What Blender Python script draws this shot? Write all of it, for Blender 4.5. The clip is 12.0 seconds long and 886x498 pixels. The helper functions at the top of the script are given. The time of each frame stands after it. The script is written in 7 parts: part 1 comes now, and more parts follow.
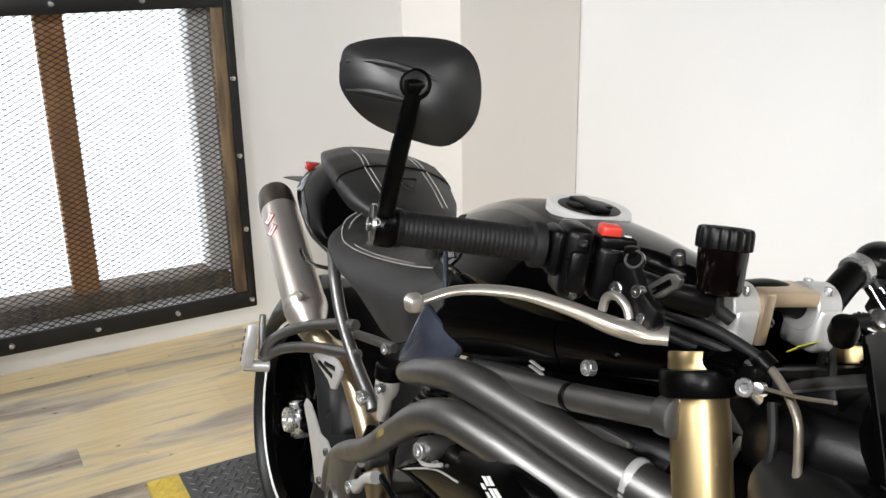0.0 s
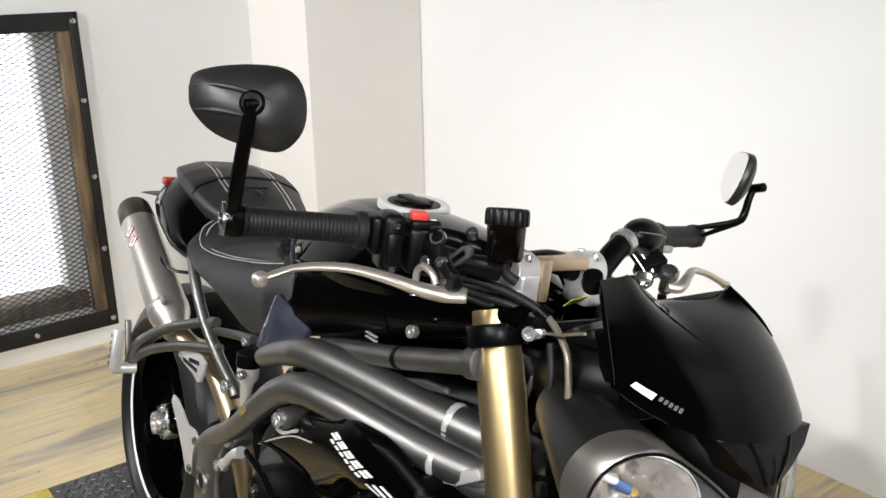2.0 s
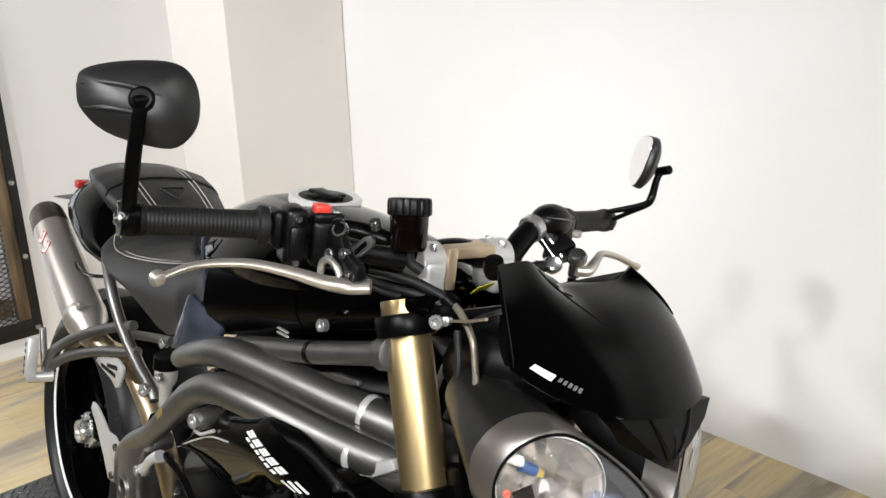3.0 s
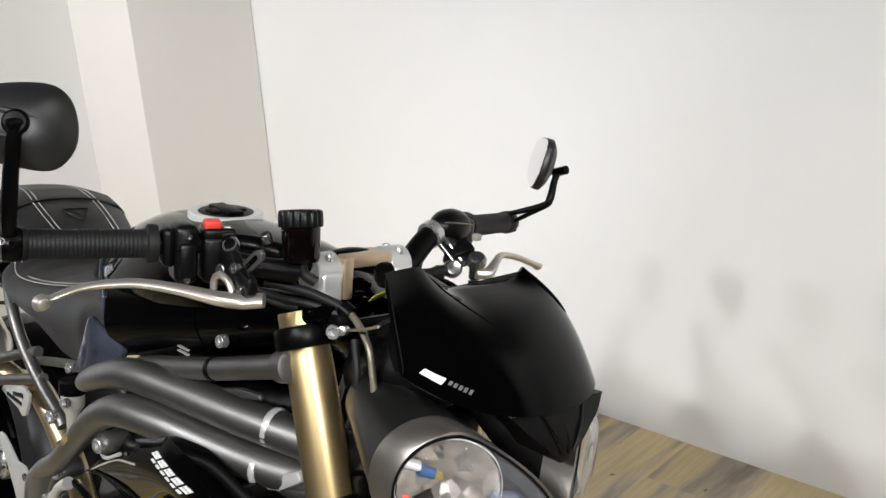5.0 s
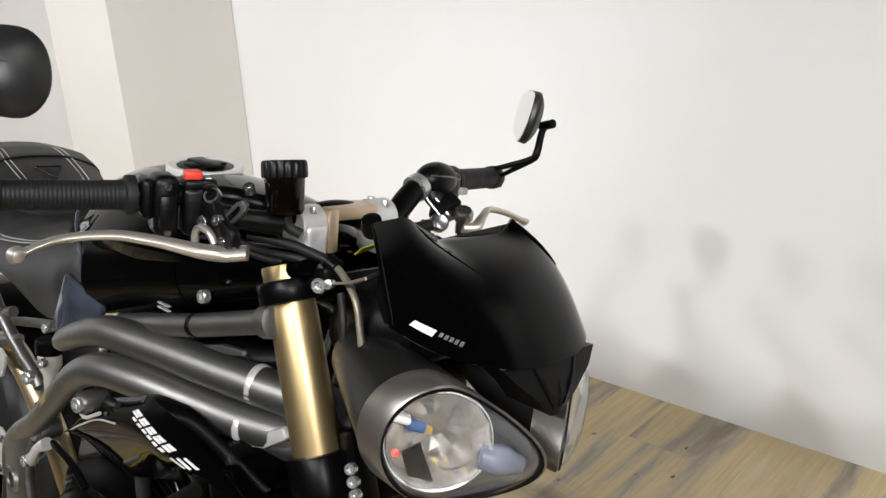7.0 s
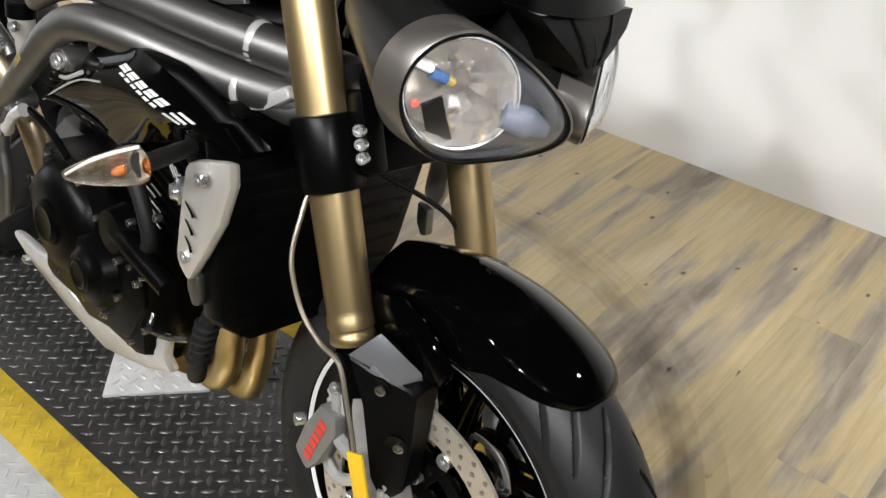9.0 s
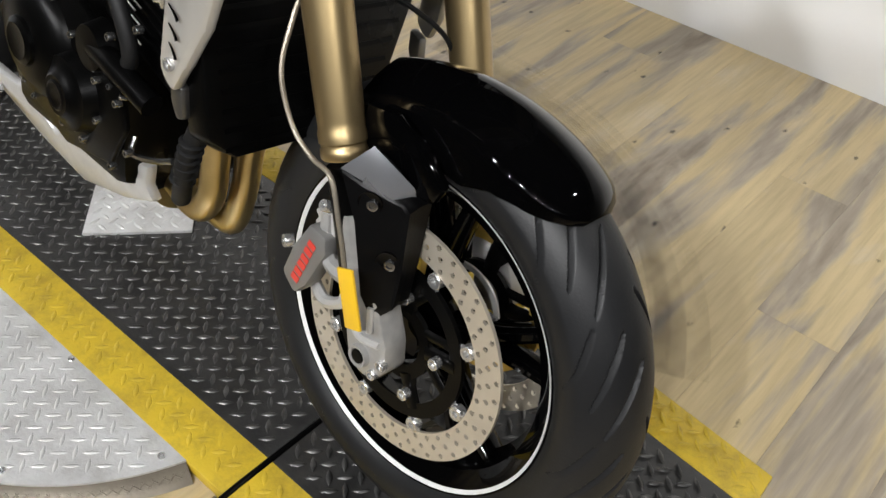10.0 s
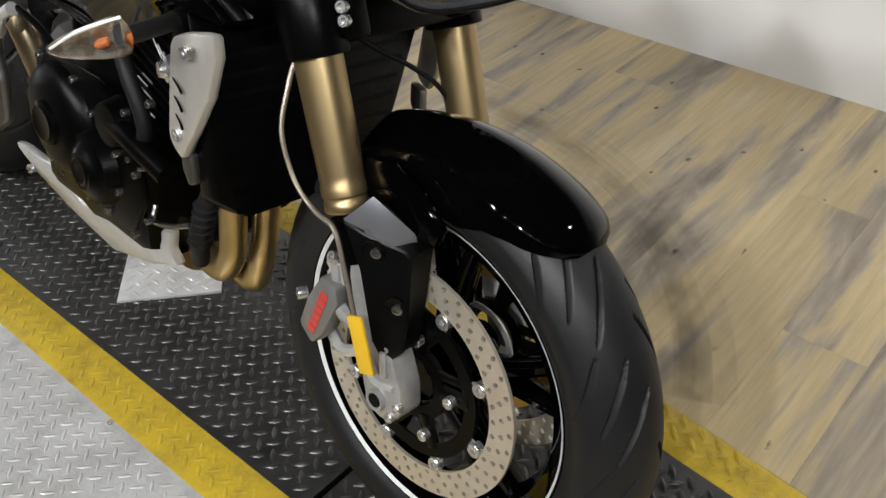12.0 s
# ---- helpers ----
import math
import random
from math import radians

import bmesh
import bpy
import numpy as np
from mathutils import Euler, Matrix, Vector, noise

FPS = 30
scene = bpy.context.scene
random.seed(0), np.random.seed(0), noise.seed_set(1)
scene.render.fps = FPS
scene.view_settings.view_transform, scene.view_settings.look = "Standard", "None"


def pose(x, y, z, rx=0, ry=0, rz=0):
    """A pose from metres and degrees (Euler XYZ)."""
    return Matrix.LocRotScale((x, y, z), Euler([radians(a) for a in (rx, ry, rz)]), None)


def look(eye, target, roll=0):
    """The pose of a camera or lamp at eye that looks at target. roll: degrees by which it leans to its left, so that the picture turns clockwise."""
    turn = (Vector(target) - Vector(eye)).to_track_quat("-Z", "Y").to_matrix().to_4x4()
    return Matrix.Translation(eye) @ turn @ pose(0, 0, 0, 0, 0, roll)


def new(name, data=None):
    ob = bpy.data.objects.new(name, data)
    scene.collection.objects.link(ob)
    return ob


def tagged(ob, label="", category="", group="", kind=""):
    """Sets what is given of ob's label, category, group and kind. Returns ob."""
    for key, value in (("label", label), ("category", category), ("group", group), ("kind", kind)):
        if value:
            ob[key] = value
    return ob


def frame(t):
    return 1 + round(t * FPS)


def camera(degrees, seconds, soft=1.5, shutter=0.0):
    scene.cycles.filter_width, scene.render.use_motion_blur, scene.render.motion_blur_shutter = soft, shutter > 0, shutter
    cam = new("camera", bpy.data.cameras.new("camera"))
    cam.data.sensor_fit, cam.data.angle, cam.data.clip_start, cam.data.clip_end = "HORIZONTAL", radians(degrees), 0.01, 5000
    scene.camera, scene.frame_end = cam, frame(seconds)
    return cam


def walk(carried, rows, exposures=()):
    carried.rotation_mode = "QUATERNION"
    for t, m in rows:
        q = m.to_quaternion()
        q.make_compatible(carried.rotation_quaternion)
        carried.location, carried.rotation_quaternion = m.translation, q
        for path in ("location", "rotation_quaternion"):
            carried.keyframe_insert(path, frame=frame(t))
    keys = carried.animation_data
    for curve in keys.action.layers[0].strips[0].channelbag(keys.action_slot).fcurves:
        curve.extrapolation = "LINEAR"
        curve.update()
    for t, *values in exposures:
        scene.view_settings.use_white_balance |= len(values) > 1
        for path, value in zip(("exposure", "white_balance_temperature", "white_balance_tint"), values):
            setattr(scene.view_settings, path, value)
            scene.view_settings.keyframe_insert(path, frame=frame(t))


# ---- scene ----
from mathutils import bvhtree
cam = camera(52.0, 12.0)
PATH = [
    (0, (0.322, -0.567, 1.303), (-1.342, 0.351, 0.678), -1.0),
    (0.5, (0.418, -0.648, 1.323), (-1.198, 0.361, 0.715), -2.1),
    (1, (0.491, -0.743, 1.342), (-1.063, 0.391, 0.798), -1.1),
    (1.5, (0.505, -0.687, 1.34), (-1.04, 0.437, 0.749), -0.9),
    (2, (0.5, -0.637, 1.33), (-1.008, 0.531, 0.729), -1.2),
    (2.5, (0.516, -0.619, 1.326), (-0.933, 0.615, 0.712), -1.3),
    (3, (0.529, -0.607, 1.324), (-0.895, 0.656, 0.709), -2.2),
    (3.5, (0.548, -0.596, 1.322), (-0.842, 0.703, 0.705), -2.6),
    (5.5, (0.568, -0.574, 1.329), (-0.749, 0.806, 0.727), -3.9),
    (6, (0.568, -0.569, 1.33), (-0.743, 0.819, 0.736), -4.0),
    (6.5, (0.56, -0.574, 1.325), (-0.738, 0.817, 0.709), -3.7),
    (6.7, (0.557, -0.574, 1.32), (-0.734, 0.814, 0.68), -3.7),
    (8.3, (0.489, -0.601, 1.213), (-0.664, 0.709, 0.237), 0.6),
    (8.5, (0.493, -0.603, 1.204), (-0.635, 0.688, 0.173), 0.9),
    (9, (0.497, -0.607, 1.175), (-0.576, 0.648, 0.047), 1.6),
    (9.5, (0.499, -0.616, 1.138), (-0.5, 0.603, -0.093), 3.2),
    (10, (0.501, -0.636, 1.099), (-0.427, 0.543, -0.224), 4.4),
    (10.5, (0.519, -0.675, 1.074), (-0.366, 0.491, -0.29), 4.3),
    (11, (0.548, -0.716, 1.063), (-0.332, 0.454, -0.299), 3.4),
    (11.5, (0.559, -0.712, 1.076), (-0.366, 0.478, -0.239), 1.4),
    (12, (0.554, -0.627, 1.118), (-0.493, 0.534, -0.129), -2.2),
]
# the clip's camera darkens its picture a little where the white wall fills it
EXPOSURE = [(0, -0.05), (1.0, 0.0), (3.0, 0.05), (3.7, 0.0), (5.3, -0.15), (6.7, -0.13), (8.3, 0.06), (9.5, 0.10), (10.0, 0.03), (10.5, -0.06), (11.0, -0.14), (12.0, -0.22)]
walk(cam, [(t, look(eye, target, roll)) for t, eye, target, roll in PATH], EXPOSURE)

# ---- world and lamps ----
world = bpy.data.worlds.new("world")
scene.world = world
world.use_nodes = True
sky = world.node_tree.nodes.new("ShaderNodeTexSky")
sky.sky_type, sky.sun_disc, sky.sun_elevation, sky.sun_rotation = "NISHITA", False, radians(35), radians(200)
world.node_tree.links.new(sky.outputs[0], world.node_tree.nodes["Background"].inputs[0])
world.node_tree.nodes["Background"].inputs[1].default_value = 0.1

FLOOR = -0.025
CEILING = 2.85
# ceiling spots in a row, turned towards the motorcycle and the walls behind it: x, y, target's x and z, power
LAMPS = [(-2.4, -2.35, -2.8, 0.8, 210), (-1.7, -2.5, -2.1, 0.8, 250), (-1.0, -2.6, -0.9, 0.4, 100), (-0.35, -2.6, -0.3, 0.4, 100), (0.3, -2.6, 0.2, 0.4, 195), (0.95, -2.5, 0.7, 0.4, 185), (1.6, -2.45, 1.1, 0.4, 90), (2.6, -2.2, -0.4, 0.4, 80)]


def spot(name, place, target, watts, degrees, blend, radius, colour):
    data = bpy.data.lights.new(name, "SPOT")
    data.energy, data.spot_size, data.spot_blend, data.shadow_soft_size, data.color = watts, radians(degrees), blend, radius, colour
    ob = new(name, data)
    ob.matrix_world = look(place, target)
    return ob


for lx, ly, tx, tz, watts in LAMPS:
    spot("ceiling_spot", (lx, ly, CEILING - 0.1), (tx, 0.75, tz - 0.3), watts, 62, 0.8, 0.05, (0.99, 0.99, 1.0))
# added narrow fill far along the ceiling, turned to the column and the window wall
spot("ceiling_spot", (3.3, -1.8, CEILING - 0.1), (-2.6, 0.9, 1.25), 540, 38, 0.7, 0.05, (0.99, 0.99, 1.0))
# an added fill downlight that brightens the boards by the lift
spot("ceiling_spot", (1.6, 0.6, CEILING - 0.1), (1.6, 0.61, 0), 60, 140, 0.4, 0.055, (1.0, 0.985, 0.965))


# ---- materials ----
def material(name, colour, rough=0.5, metal=0.0, second=None, scale=20.0, amount=0.5, bump=0.0, bump_scale=200.0, stretch=(1, 1, 1), coat=0.0,
             rough_vary=0.08, spec=0.5, random_piece=0.0, grime=None, grime_scale=6.0, grime_amount=0.0):
    """A surface with variation at two scales, fine relief and uneven gloss."""
    m = bpy.data.materials.new(name)
    m.use_nodes = True
    nt = m.node_tree
    b = nt.nodes["Principled BSDF"]
    N, Lk = nt.nodes.new, nt.links.new
    b.inputs["Metallic"].default_value = metal
    b.inputs["Coat Weight"].default_value = coat
    b.inputs["Specular IOR Level"].default_value = spec
    b.inputs["Coat Roughness"].default_value = 0.03
    tc, mp = N("ShaderNodeTexCoord"), N("ShaderNodeMapping")
    mp.inputs["Scale"].default_value = stretch
    Lk(tc.outputs["Object"], mp.inputs["Vector"])
    vec = mp.outputs["Vector"]
    if random_piece:
        info, add = N("ShaderNodeObjectInfo"), N("ShaderNodeVectorMath")
        mul = N("ShaderNodeMath")
        mul.operation, mul.inputs[1].default_value = "MULTIPLY", 37.0
        Lk(info.outputs["Random"], mul.inputs[0])
        comb = N("ShaderNodeCombineXYZ")
        Lk(mul.outputs[0], comb.inputs[0]), Lk(mul.outputs[0], comb.inputs[2])
        Lk(mp.outputs["Vector"], add.inputs[0]), Lk(comb.outputs[0], add.inputs[1])
        vec = add.outputs[0]
    n1 = N("ShaderNodeTexNoise")
    n1.inputs["Scale"].default_value, n1.inputs["Detail"].default_value = scale, 6
    Lk(vec, n1.inputs["Vector"])
    mix = N("ShaderNodeMix")
    mix.data_type = "RGBA"
    second = second or tuple(c * 0.8 for c in colour)
    mix.inputs["A"].default_value, mix.inputs["B"].default_value = (*colour, 1), (*second, 1)
    ramp = N("ShaderNodeMapRange")
    ramp.inputs["From Min"].default_value, ramp.inputs["From Max"].default_value = 0.35, 0.68
    ramp.inputs["To Max"].default_value = amount
    Lk(n1.outputs["Fac"], ramp.inputs["Value"]), Lk(ramp.outputs[0], mix.inputs["Factor"])
    out = mix.outputs["Result"]
    if grime:
        n2, mix2, r2 = N("ShaderNodeTexNoise"), N("ShaderNodeMix"), N("ShaderNodeMapRange")
        n2.inputs["Scale"].default_value, n2.inputs["Detail"].default_value = grime_scale, 8
        n2.inputs["Roughness"].default_value = 0.7
        Lk(vec, n2.inputs["Vector"])
        r2.inputs["From Min"].default_value, r2.inputs["From Max"].default_value, r2.inputs["To Max"].default_value = 0.45, 0.7, grime_amount
        Lk(n2.outputs["Fac"], r2.inputs["Value"])
        mix2.data_type = "RGBA"
        mix2.inputs["B"].default_value = (*grime, 1)
        Lk(r2.outputs[0], mix2.inputs["Factor"]), Lk(out, mix2.inputs["A"])
        out = mix2.outputs["Result"]
    if random_piece:
        hsv, mr = N("ShaderNodeHueSaturation"), N("ShaderNodeMapRange")
        mr.inputs["To Min"].default_value, mr.inputs["To Max"].default_value = 1 - random_piece, 1 + random_piece
        Lk(info.outputs["Random"], mr.inputs["Value"]), Lk(mr.outputs[0], hsv.inputs["Value"]), Lk(out, hsv.inputs["Color"])
        out = hsv.outputs["Color"]
    Lk(out, b.inputs["Base Color"])
    rr = N("ShaderNodeMapRange")
    rr.inputs["To Min"].default_value, rr.inputs["To Max"].default_value = max(0.02, rough - rough_vary), min(1, rough + rough_vary)
    Lk(n1.outputs["Fac"], rr.inputs["Value"]), Lk(rr.outputs[0], b.inputs["Roughness"])
    if bump:
        nb, bp = N("ShaderNodeTexNoise"), N("ShaderNodeBump")
        nb.inputs["Scale"].default_value, nb.inputs["Detail"].default_value = bump_scale, 4
        bp.inputs["Strength"].default_value, bp.inputs["Distance"].default_value = bump, 0.002
        Lk(vec, nb.inputs["Vector"]), Lk(nb.outputs["Fac"], bp.inputs["Height"]), Lk(bp.outputs["Normal"], b.inputs["Normal"])
    return m


def glass(name, colour=(1, 1, 1), rough=0.0, ior=1.45):
    m = bpy.data.materials.new(name)
    m.use_nodes = True
    b = m.node_tree.nodes["Principled BSDF"]
    b.inputs["Base Color"].default_value = (*colour, 1)
    b.inputs["Roughness"].default_value, b.inputs["IOR"].default_value, b.inputs["Transmission Weight"].default_value = rough, ior, 1.0
    return m


def glow(name, colour, strength):
    m = bpy.data.materials.new(name)
    m.use_nodes = True
    nt = m.node_tree
    nt.nodes.remove(nt.nodes["Principled BSDF"])
    e = nt.nodes.new("ShaderNodeEmission")
    e.inputs[0].default_value, e.inputs[1].default_value = (*colour, 1), strength
    nt.links.new(e.outputs[0], nt.nodes["Material Output"].inputs[0])
    return m


WALL_PAINT = material("wall_paint", (0.83, 0.825, 0.81), 0.5, second=(0.79, 0.78, 0.76), scale=1.2, amount=0.6, bump=0.08, bump_scale=90)
BEIGE_PAINT = material("beige_paint", (0.83, 0.80, 0.76), 0.5, second=(0.80, 0.765, 0.72), scale=1.5, amount=0.6, bump=0.08, bump_scale=90)
DARK_UNSEEN_CEILING = material("dark_unseen_ceiling", (0.03, 0.03, 0.03), 0.8, scale=2)
DARK_UNSEEN_WALL = material("dark_unseen_wall", (0.022, 0.021, 0.02), 0.7, scale=2)


def plank_material():
    """Printed vinyl boards: golden wood with ragged grey-brown streaks along the grain, fine grain and small dark knots."""
    m = bpy.data.materials.new("vinyl_plank")
    m.use_nodes = True
    nt = m.node_tree
    N, Lk = nt.nodes.new, nt.links.new
    b = nt.nodes["Principled BSDF"]
    tc, info, add = N("ShaderNodeTexCoord"), N("ShaderNodeObjectInfo"), N("ShaderNodeVectorMath")
    Lk(tc.outputs["Object"], add.inputs[0]), Lk(info.outputs["Location"], add.inputs[1])
    # each board takes its own stretch of the print
    spread, own = N("ShaderNodeVectorMath"), N("ShaderNodeVectorMath")
    spread.operation, spread.inputs[1].default_value = "MULTIPLY", (0.9, 5.0, 0.0)
    Lk(info.outputs["Random"], spread.inputs[0]), Lk(add.outputs[0], own.inputs[0]), Lk(spread.outputs[0], own.inputs[1])
    shifted = own.outputs[0]

    def noise(across, along, detail, rough, twist=0.0):
        mp, n = N("ShaderNodeMapping"), N("ShaderNodeTexNoise")
        mp.inputs["Scale"].default_value = (across, along, 1)
        Lk(shifted, mp.inputs["Vector"]), Lk(mp.outputs[0], n.inputs["Vector"])
        n.inputs["Scale"].default_value, n.inputs["Detail"].default_value = 1.0, detail
        n.inputs["Roughness"].default_value, n.inputs["Distortion"].default_value = rough, twist
        return n.outputs["Fac"]

    def ramp(value, a, c, lo, hi):
        r = N("ShaderNodeMapRange")
        for key, v in (("From Min", a), ("From Max", c), ("To Min", lo), ("To Max", hi)):
            r.inputs[key].default_value = v
        Lk(value, r.inputs["Value"])
        return r.outputs[0]

    def math_node(kind, p, q):
        n = N("ShaderNodeMath")
        n.operation = kind
        Lk(p, n.inputs[0]), Lk(q, n.inputs[1])
        return n.outputs[0]

    def blend(colour_a, colour_b, factor):
        x = N("ShaderNodeMix")
        x.data_type = "RGBA"
        for key, c in (("A", colour_a), ("B", colour_b)):
            if isinstance(c, tuple):
                x.inputs[key].default_value = (*c, 1)
            else:
                Lk(c, x.inputs[key])
        Lk(factor, x.inputs["Factor"])
        return x.outputs["Result"]

    # golden, greyish and dark brown bands along the grain, with ragged ends
    streak = math_node("ADD", noise(8.5, 1.25, 7, 0.55, 0.5), ramp(noise(1.9, 0.9, 3, 0.5), 0.3, 0.7, -0.07, 0.07))
    colour = blend((0.545, 0.43, 0.235), (0.365, 0.312, 0.245), ramp(streak, 0.475, 0.56, 0.0, 0.95))
    colour = blend(colour, (0.175, 0.137, 0.098), ramp(streak, 0.55, 0.68, 0.0, 0.92))
    # pale worn patches between the bands
    colour = blend(colour, (0.56, 0.485, 0.36), ramp(noise(6, 2.4, 6, 0.6, 0.4), 0.56, 0.70, 0.0, 0.65))
    # fine pores and short dark knots, few and uneven
    pores = ramp(noise(70, 4, 7, 0.65), 0.34, 0.60, 0.84, 1.05)
    cell, place = N("ShaderNodeTexVoronoi"), N("ShaderNodeMapping")
    place.inputs["Scale"].default_value = (15, 9, 1)
    Lk(shifted, place.inputs["Vector"]), Lk(place.outputs[0], cell.inputs["Vector"])
    cell.inputs["Scale"].default_value = 1.0
    knots = ramp(math_node("ADD", cell.outputs["Distance"], ramp(noise(45, 30, 4, 0.65), 0.3, 0.7, -0.09, 0.09)), 0.02, 0.085, 0.20, 1.0)
    tone = math_node("MULTIPLY", math_node("MULTIPLY", pores, knots), ramp(info.outputs["Random"], 0, 1, 0.92, 1.06))
    hsv = N("ShaderNodeHueSaturation")
    Lk(colour, hsv.inputs["Color"]), Lk(tone, hsv.inputs["Value"]), Lk(hsv.outputs["Color"], b.inputs["Base Color"])
    Lk(ramp(streak, 0.3, 0.7, 0.30, 0.46), b.inputs["Roughness"])
    bp = N("ShaderNodeBump")
    bp.inputs["Strength"].default_value, bp.inputs["Distance"].default_value = 0.08, 0.001
    Lk(pores, bp.inputs["Height"]), Lk(bp.outputs["Normal"], b.inputs["Normal"])
    return m


PLANK = plank_material()
JOINT = material("floor_underlay", (0.11, 0.088, 0.06), 0.8)
DARK_ARC = material("dark_arc_veil", (0.10, 0.085, 0.065), 0.5, scale=25, amount=0.9)
fade, veil = DARK_ARC.node_tree.nodes.new("ShaderNodeTexNoise"), DARK_ARC.node_tree.nodes.new("ShaderNodeMapRange")
fade.inputs["Scale"].default_value, fade.inputs["Detail"].default_value = 9.0, 6
veil.inputs["From Min"].default_value, veil.inputs["From Max"].default_value, veil.inputs["To Max"].default_value = 0.34, 0.78, 0.17
DARK_ARC.node_tree.links.new(fade.outputs["Fac"], veil.inputs["Value"])
DARK_ARC.node_tree.links.new(veil.outputs[0], DARK_ARC.node_tree.nodes["Principled BSDF"].inputs["Alpha"])
BLACK_STEEL = material("black_checker_steel", (0.020, 0.020, 0.0198), 0.34, 0.2, second=(0.046, 0.045, 0.044), scale=9, amount=0.8, bump=0.3, bump_scale=160,
                       grime=(0.06, 0.057, 0.052), grime_scale=35, grime_amount=0.45, rough_vary=0.16)
TREAD_STEEL = material("worn_tread_steel", (0.045, 0.045, 0.044), 0.33, 0.55, second=(0.12, 0.118, 0.114), scale=50, amount=0.9, rough_vary=0.12)
# brown cast puts the wood floor's reflection into the aluminium's colour
SKIRT_ALU = material("floor_toned_skirt_aluminium", (0.20, 0.172, 0.132), 0.40, 0.45, second=(0.13, 0.11, 0.084), scale=14, amount=0.8, bump=0.3, bump_scale=120)
YELLOW_PAINT = material("yellow_safety_paint", (0.66, 0.47, 0.035), 0.40, second=(0.54, 0.375, 0.03), scale=14, amount=0.7, bump=0.2, bump_scale=150,
                        grime=(0.12, 0.085, 0.03), grime_scale=22, grime_amount=0.5)
ALU_PLATE = material("aluminium_checker_plate", (0.80, 0.80, 0.79), 0.38, 0.40, second=(0.58, 0.575, 0.565), scale=12, amount=0.7, bump=0.2, bump_scale=180,
                     grime=(0.2, 0.18, 0.15), grime_scale=18, grime_amount=0.35)
GLOSS_BLACK = material("gloss_black_paint", (0.0008, 0.0008, 0.0009), 0.03, second=(0.0011, 0.0011, 0.0012), scale=5, coat=0.0, spec=0.16, rough_vary=0.01)
SATIN_BLACK = material("satin_black_plastic", (0.0018, 0.0018, 0.0020), 0.33, second=(0.0028, 0.0028, 0.003), scale=25, spec=0.20, bump=0.12, bump_scale=700)
MATT_BLACK = material("matt_black_metal", (0.0012, 0.0012, 0.0012), 0.30, 0.0, second=(0.002, 0.002, 0.002), scale=14, spec=0.11, bump=0.1, bump_scale=400)
RUBBER = material("rubber", (0.006, 0.006, 0.0061), 0.55, second=(0.010, 0.010, 0.010), scale=18, spec=0.28, bump=0.15, bump_scale=500)
TYRE_RUBBER = material("tyre_rubber", (0.0085, 0.0090, 0.0099), 0.45, second=(0.0130, 0.0134, 0.0142), scale=8, spec=0.3, amount=0.7, bump=0.12, bump_scale=300,
                       grime=(0.02, 0.0195, 0.0185), grime_scale=11, grime_amount=0.25)
SEAT_VINYL = material("black_grained_vinyl", (0.0095, 0.0094, 0.0094), 0.46, second=(0.013, 0.0129, 0.0127), scale=10, spec=0.58, bump=0.35, bump_scale=650)
THREAD = material("grey_thread", (0.34, 0.33, 0.31), 0.8, scale=200)
FRAME_GREY = material("graphite_frame_paint", (0.22, 0.216, 0.208), 0.41, 0.95, second=(0.165, 0.161, 0.154), scale=30, bump=0.1, bump_scale=600)
# pale copy of the guard's black plastic, coloured as its sheen
GUARD_SHEEN = material("sheen_grey_plastic", (0.20, 0.205, 0.22), 0.36, 0.5, second=(0.16, 0.163, 0.175), scale=40, amount=0.4, bump=0.1, bump_scale=700)
END_CAP = material("heat_browned_end_cap", (0.10, 0.085, 0.07), 0.4, 0.8, second=(0.06, 0.05, 0.042), scale=20)
GOLD = material("gold_anodised_fork", (0.42, 0.315, 0.160), 0.38, 0.92, second=(0.36, 0.268, 0.135), scale=6, amount=0.5, stretch=(1, 1, 0.2))
BRONZE_PIPE = material("heat_tinted_header_pipe", (0.62, 0.49, 0.23), 0.34, 0.95, second=(0.36, 0.24, 0.12), scale=7, amount=0.7)
ALU = material("cast_aluminium", (0.66, 0.655, 0.64), 0.34, 0.55, second=(0.54, 0.53, 0.515), scale=40, bump=0.12, bump_scale=500)
ALU_BRUSHED = material("brushed_aluminium_guard", (0.62, 0.60, 0.555), 0.34, 0.6, second=(0.54, 0.52, 0.48), scale=40, stretch=(1, 1, 0.1), bump=0.06, bump_scale=300)
TITANIUM = material("brushed_titanium_silencer", (0.60, 0.56, 0.51), 0.34, 0.85, second=(0.50, 0.46, 0.42), scale=25, stretch=(0.2, 3, 0.2), bump=0.05, bump_scale=300)
DISC_STEEL = material("worn_brake_disc_steel", (0.60, 0.545, 0.45), 0.34, 0.6, second=(0.50, 0.44, 0.35), scale=30, bump=0.1, bump_scale=500)
BOLT_STEEL = material("zinc_bolt_steel", (0.62, 0.62, 0.61), 0.27, 0.85, second=(0.48, 0.48, 0.48), scale=60)
LEVER_SILVER = material("satin_silver_lever", (0.62, 0.58, 0.52), 0.33, 0.85, second=(0.55, 0.51, 0.46), scale=30)
CHAMPAGNE = material("champagne_anodised_riser", (0.66, 0.52, 0.36), 0.35, 0.8, second=(0.6, 0.47, 0.33), scale=30)
WHITE_PRINT = material("white_print", (0.75, 0.75, 0.73), 0.4, scale=60, amount=0.2)
GREY_PRINT = material("grey_print", (0.09, 0.09, 0.09), 0.4, scale=60, amount=0.2)
DARK_RED = material("red_lamp_lens", (0.35, 0.02, 0.015), 0.2, scale=60, amount=0.2)
RED_PLASTIC = material("red_plastic", (0.6, 0.045, 0.03), 0.35, scale=60, amount=0.2)
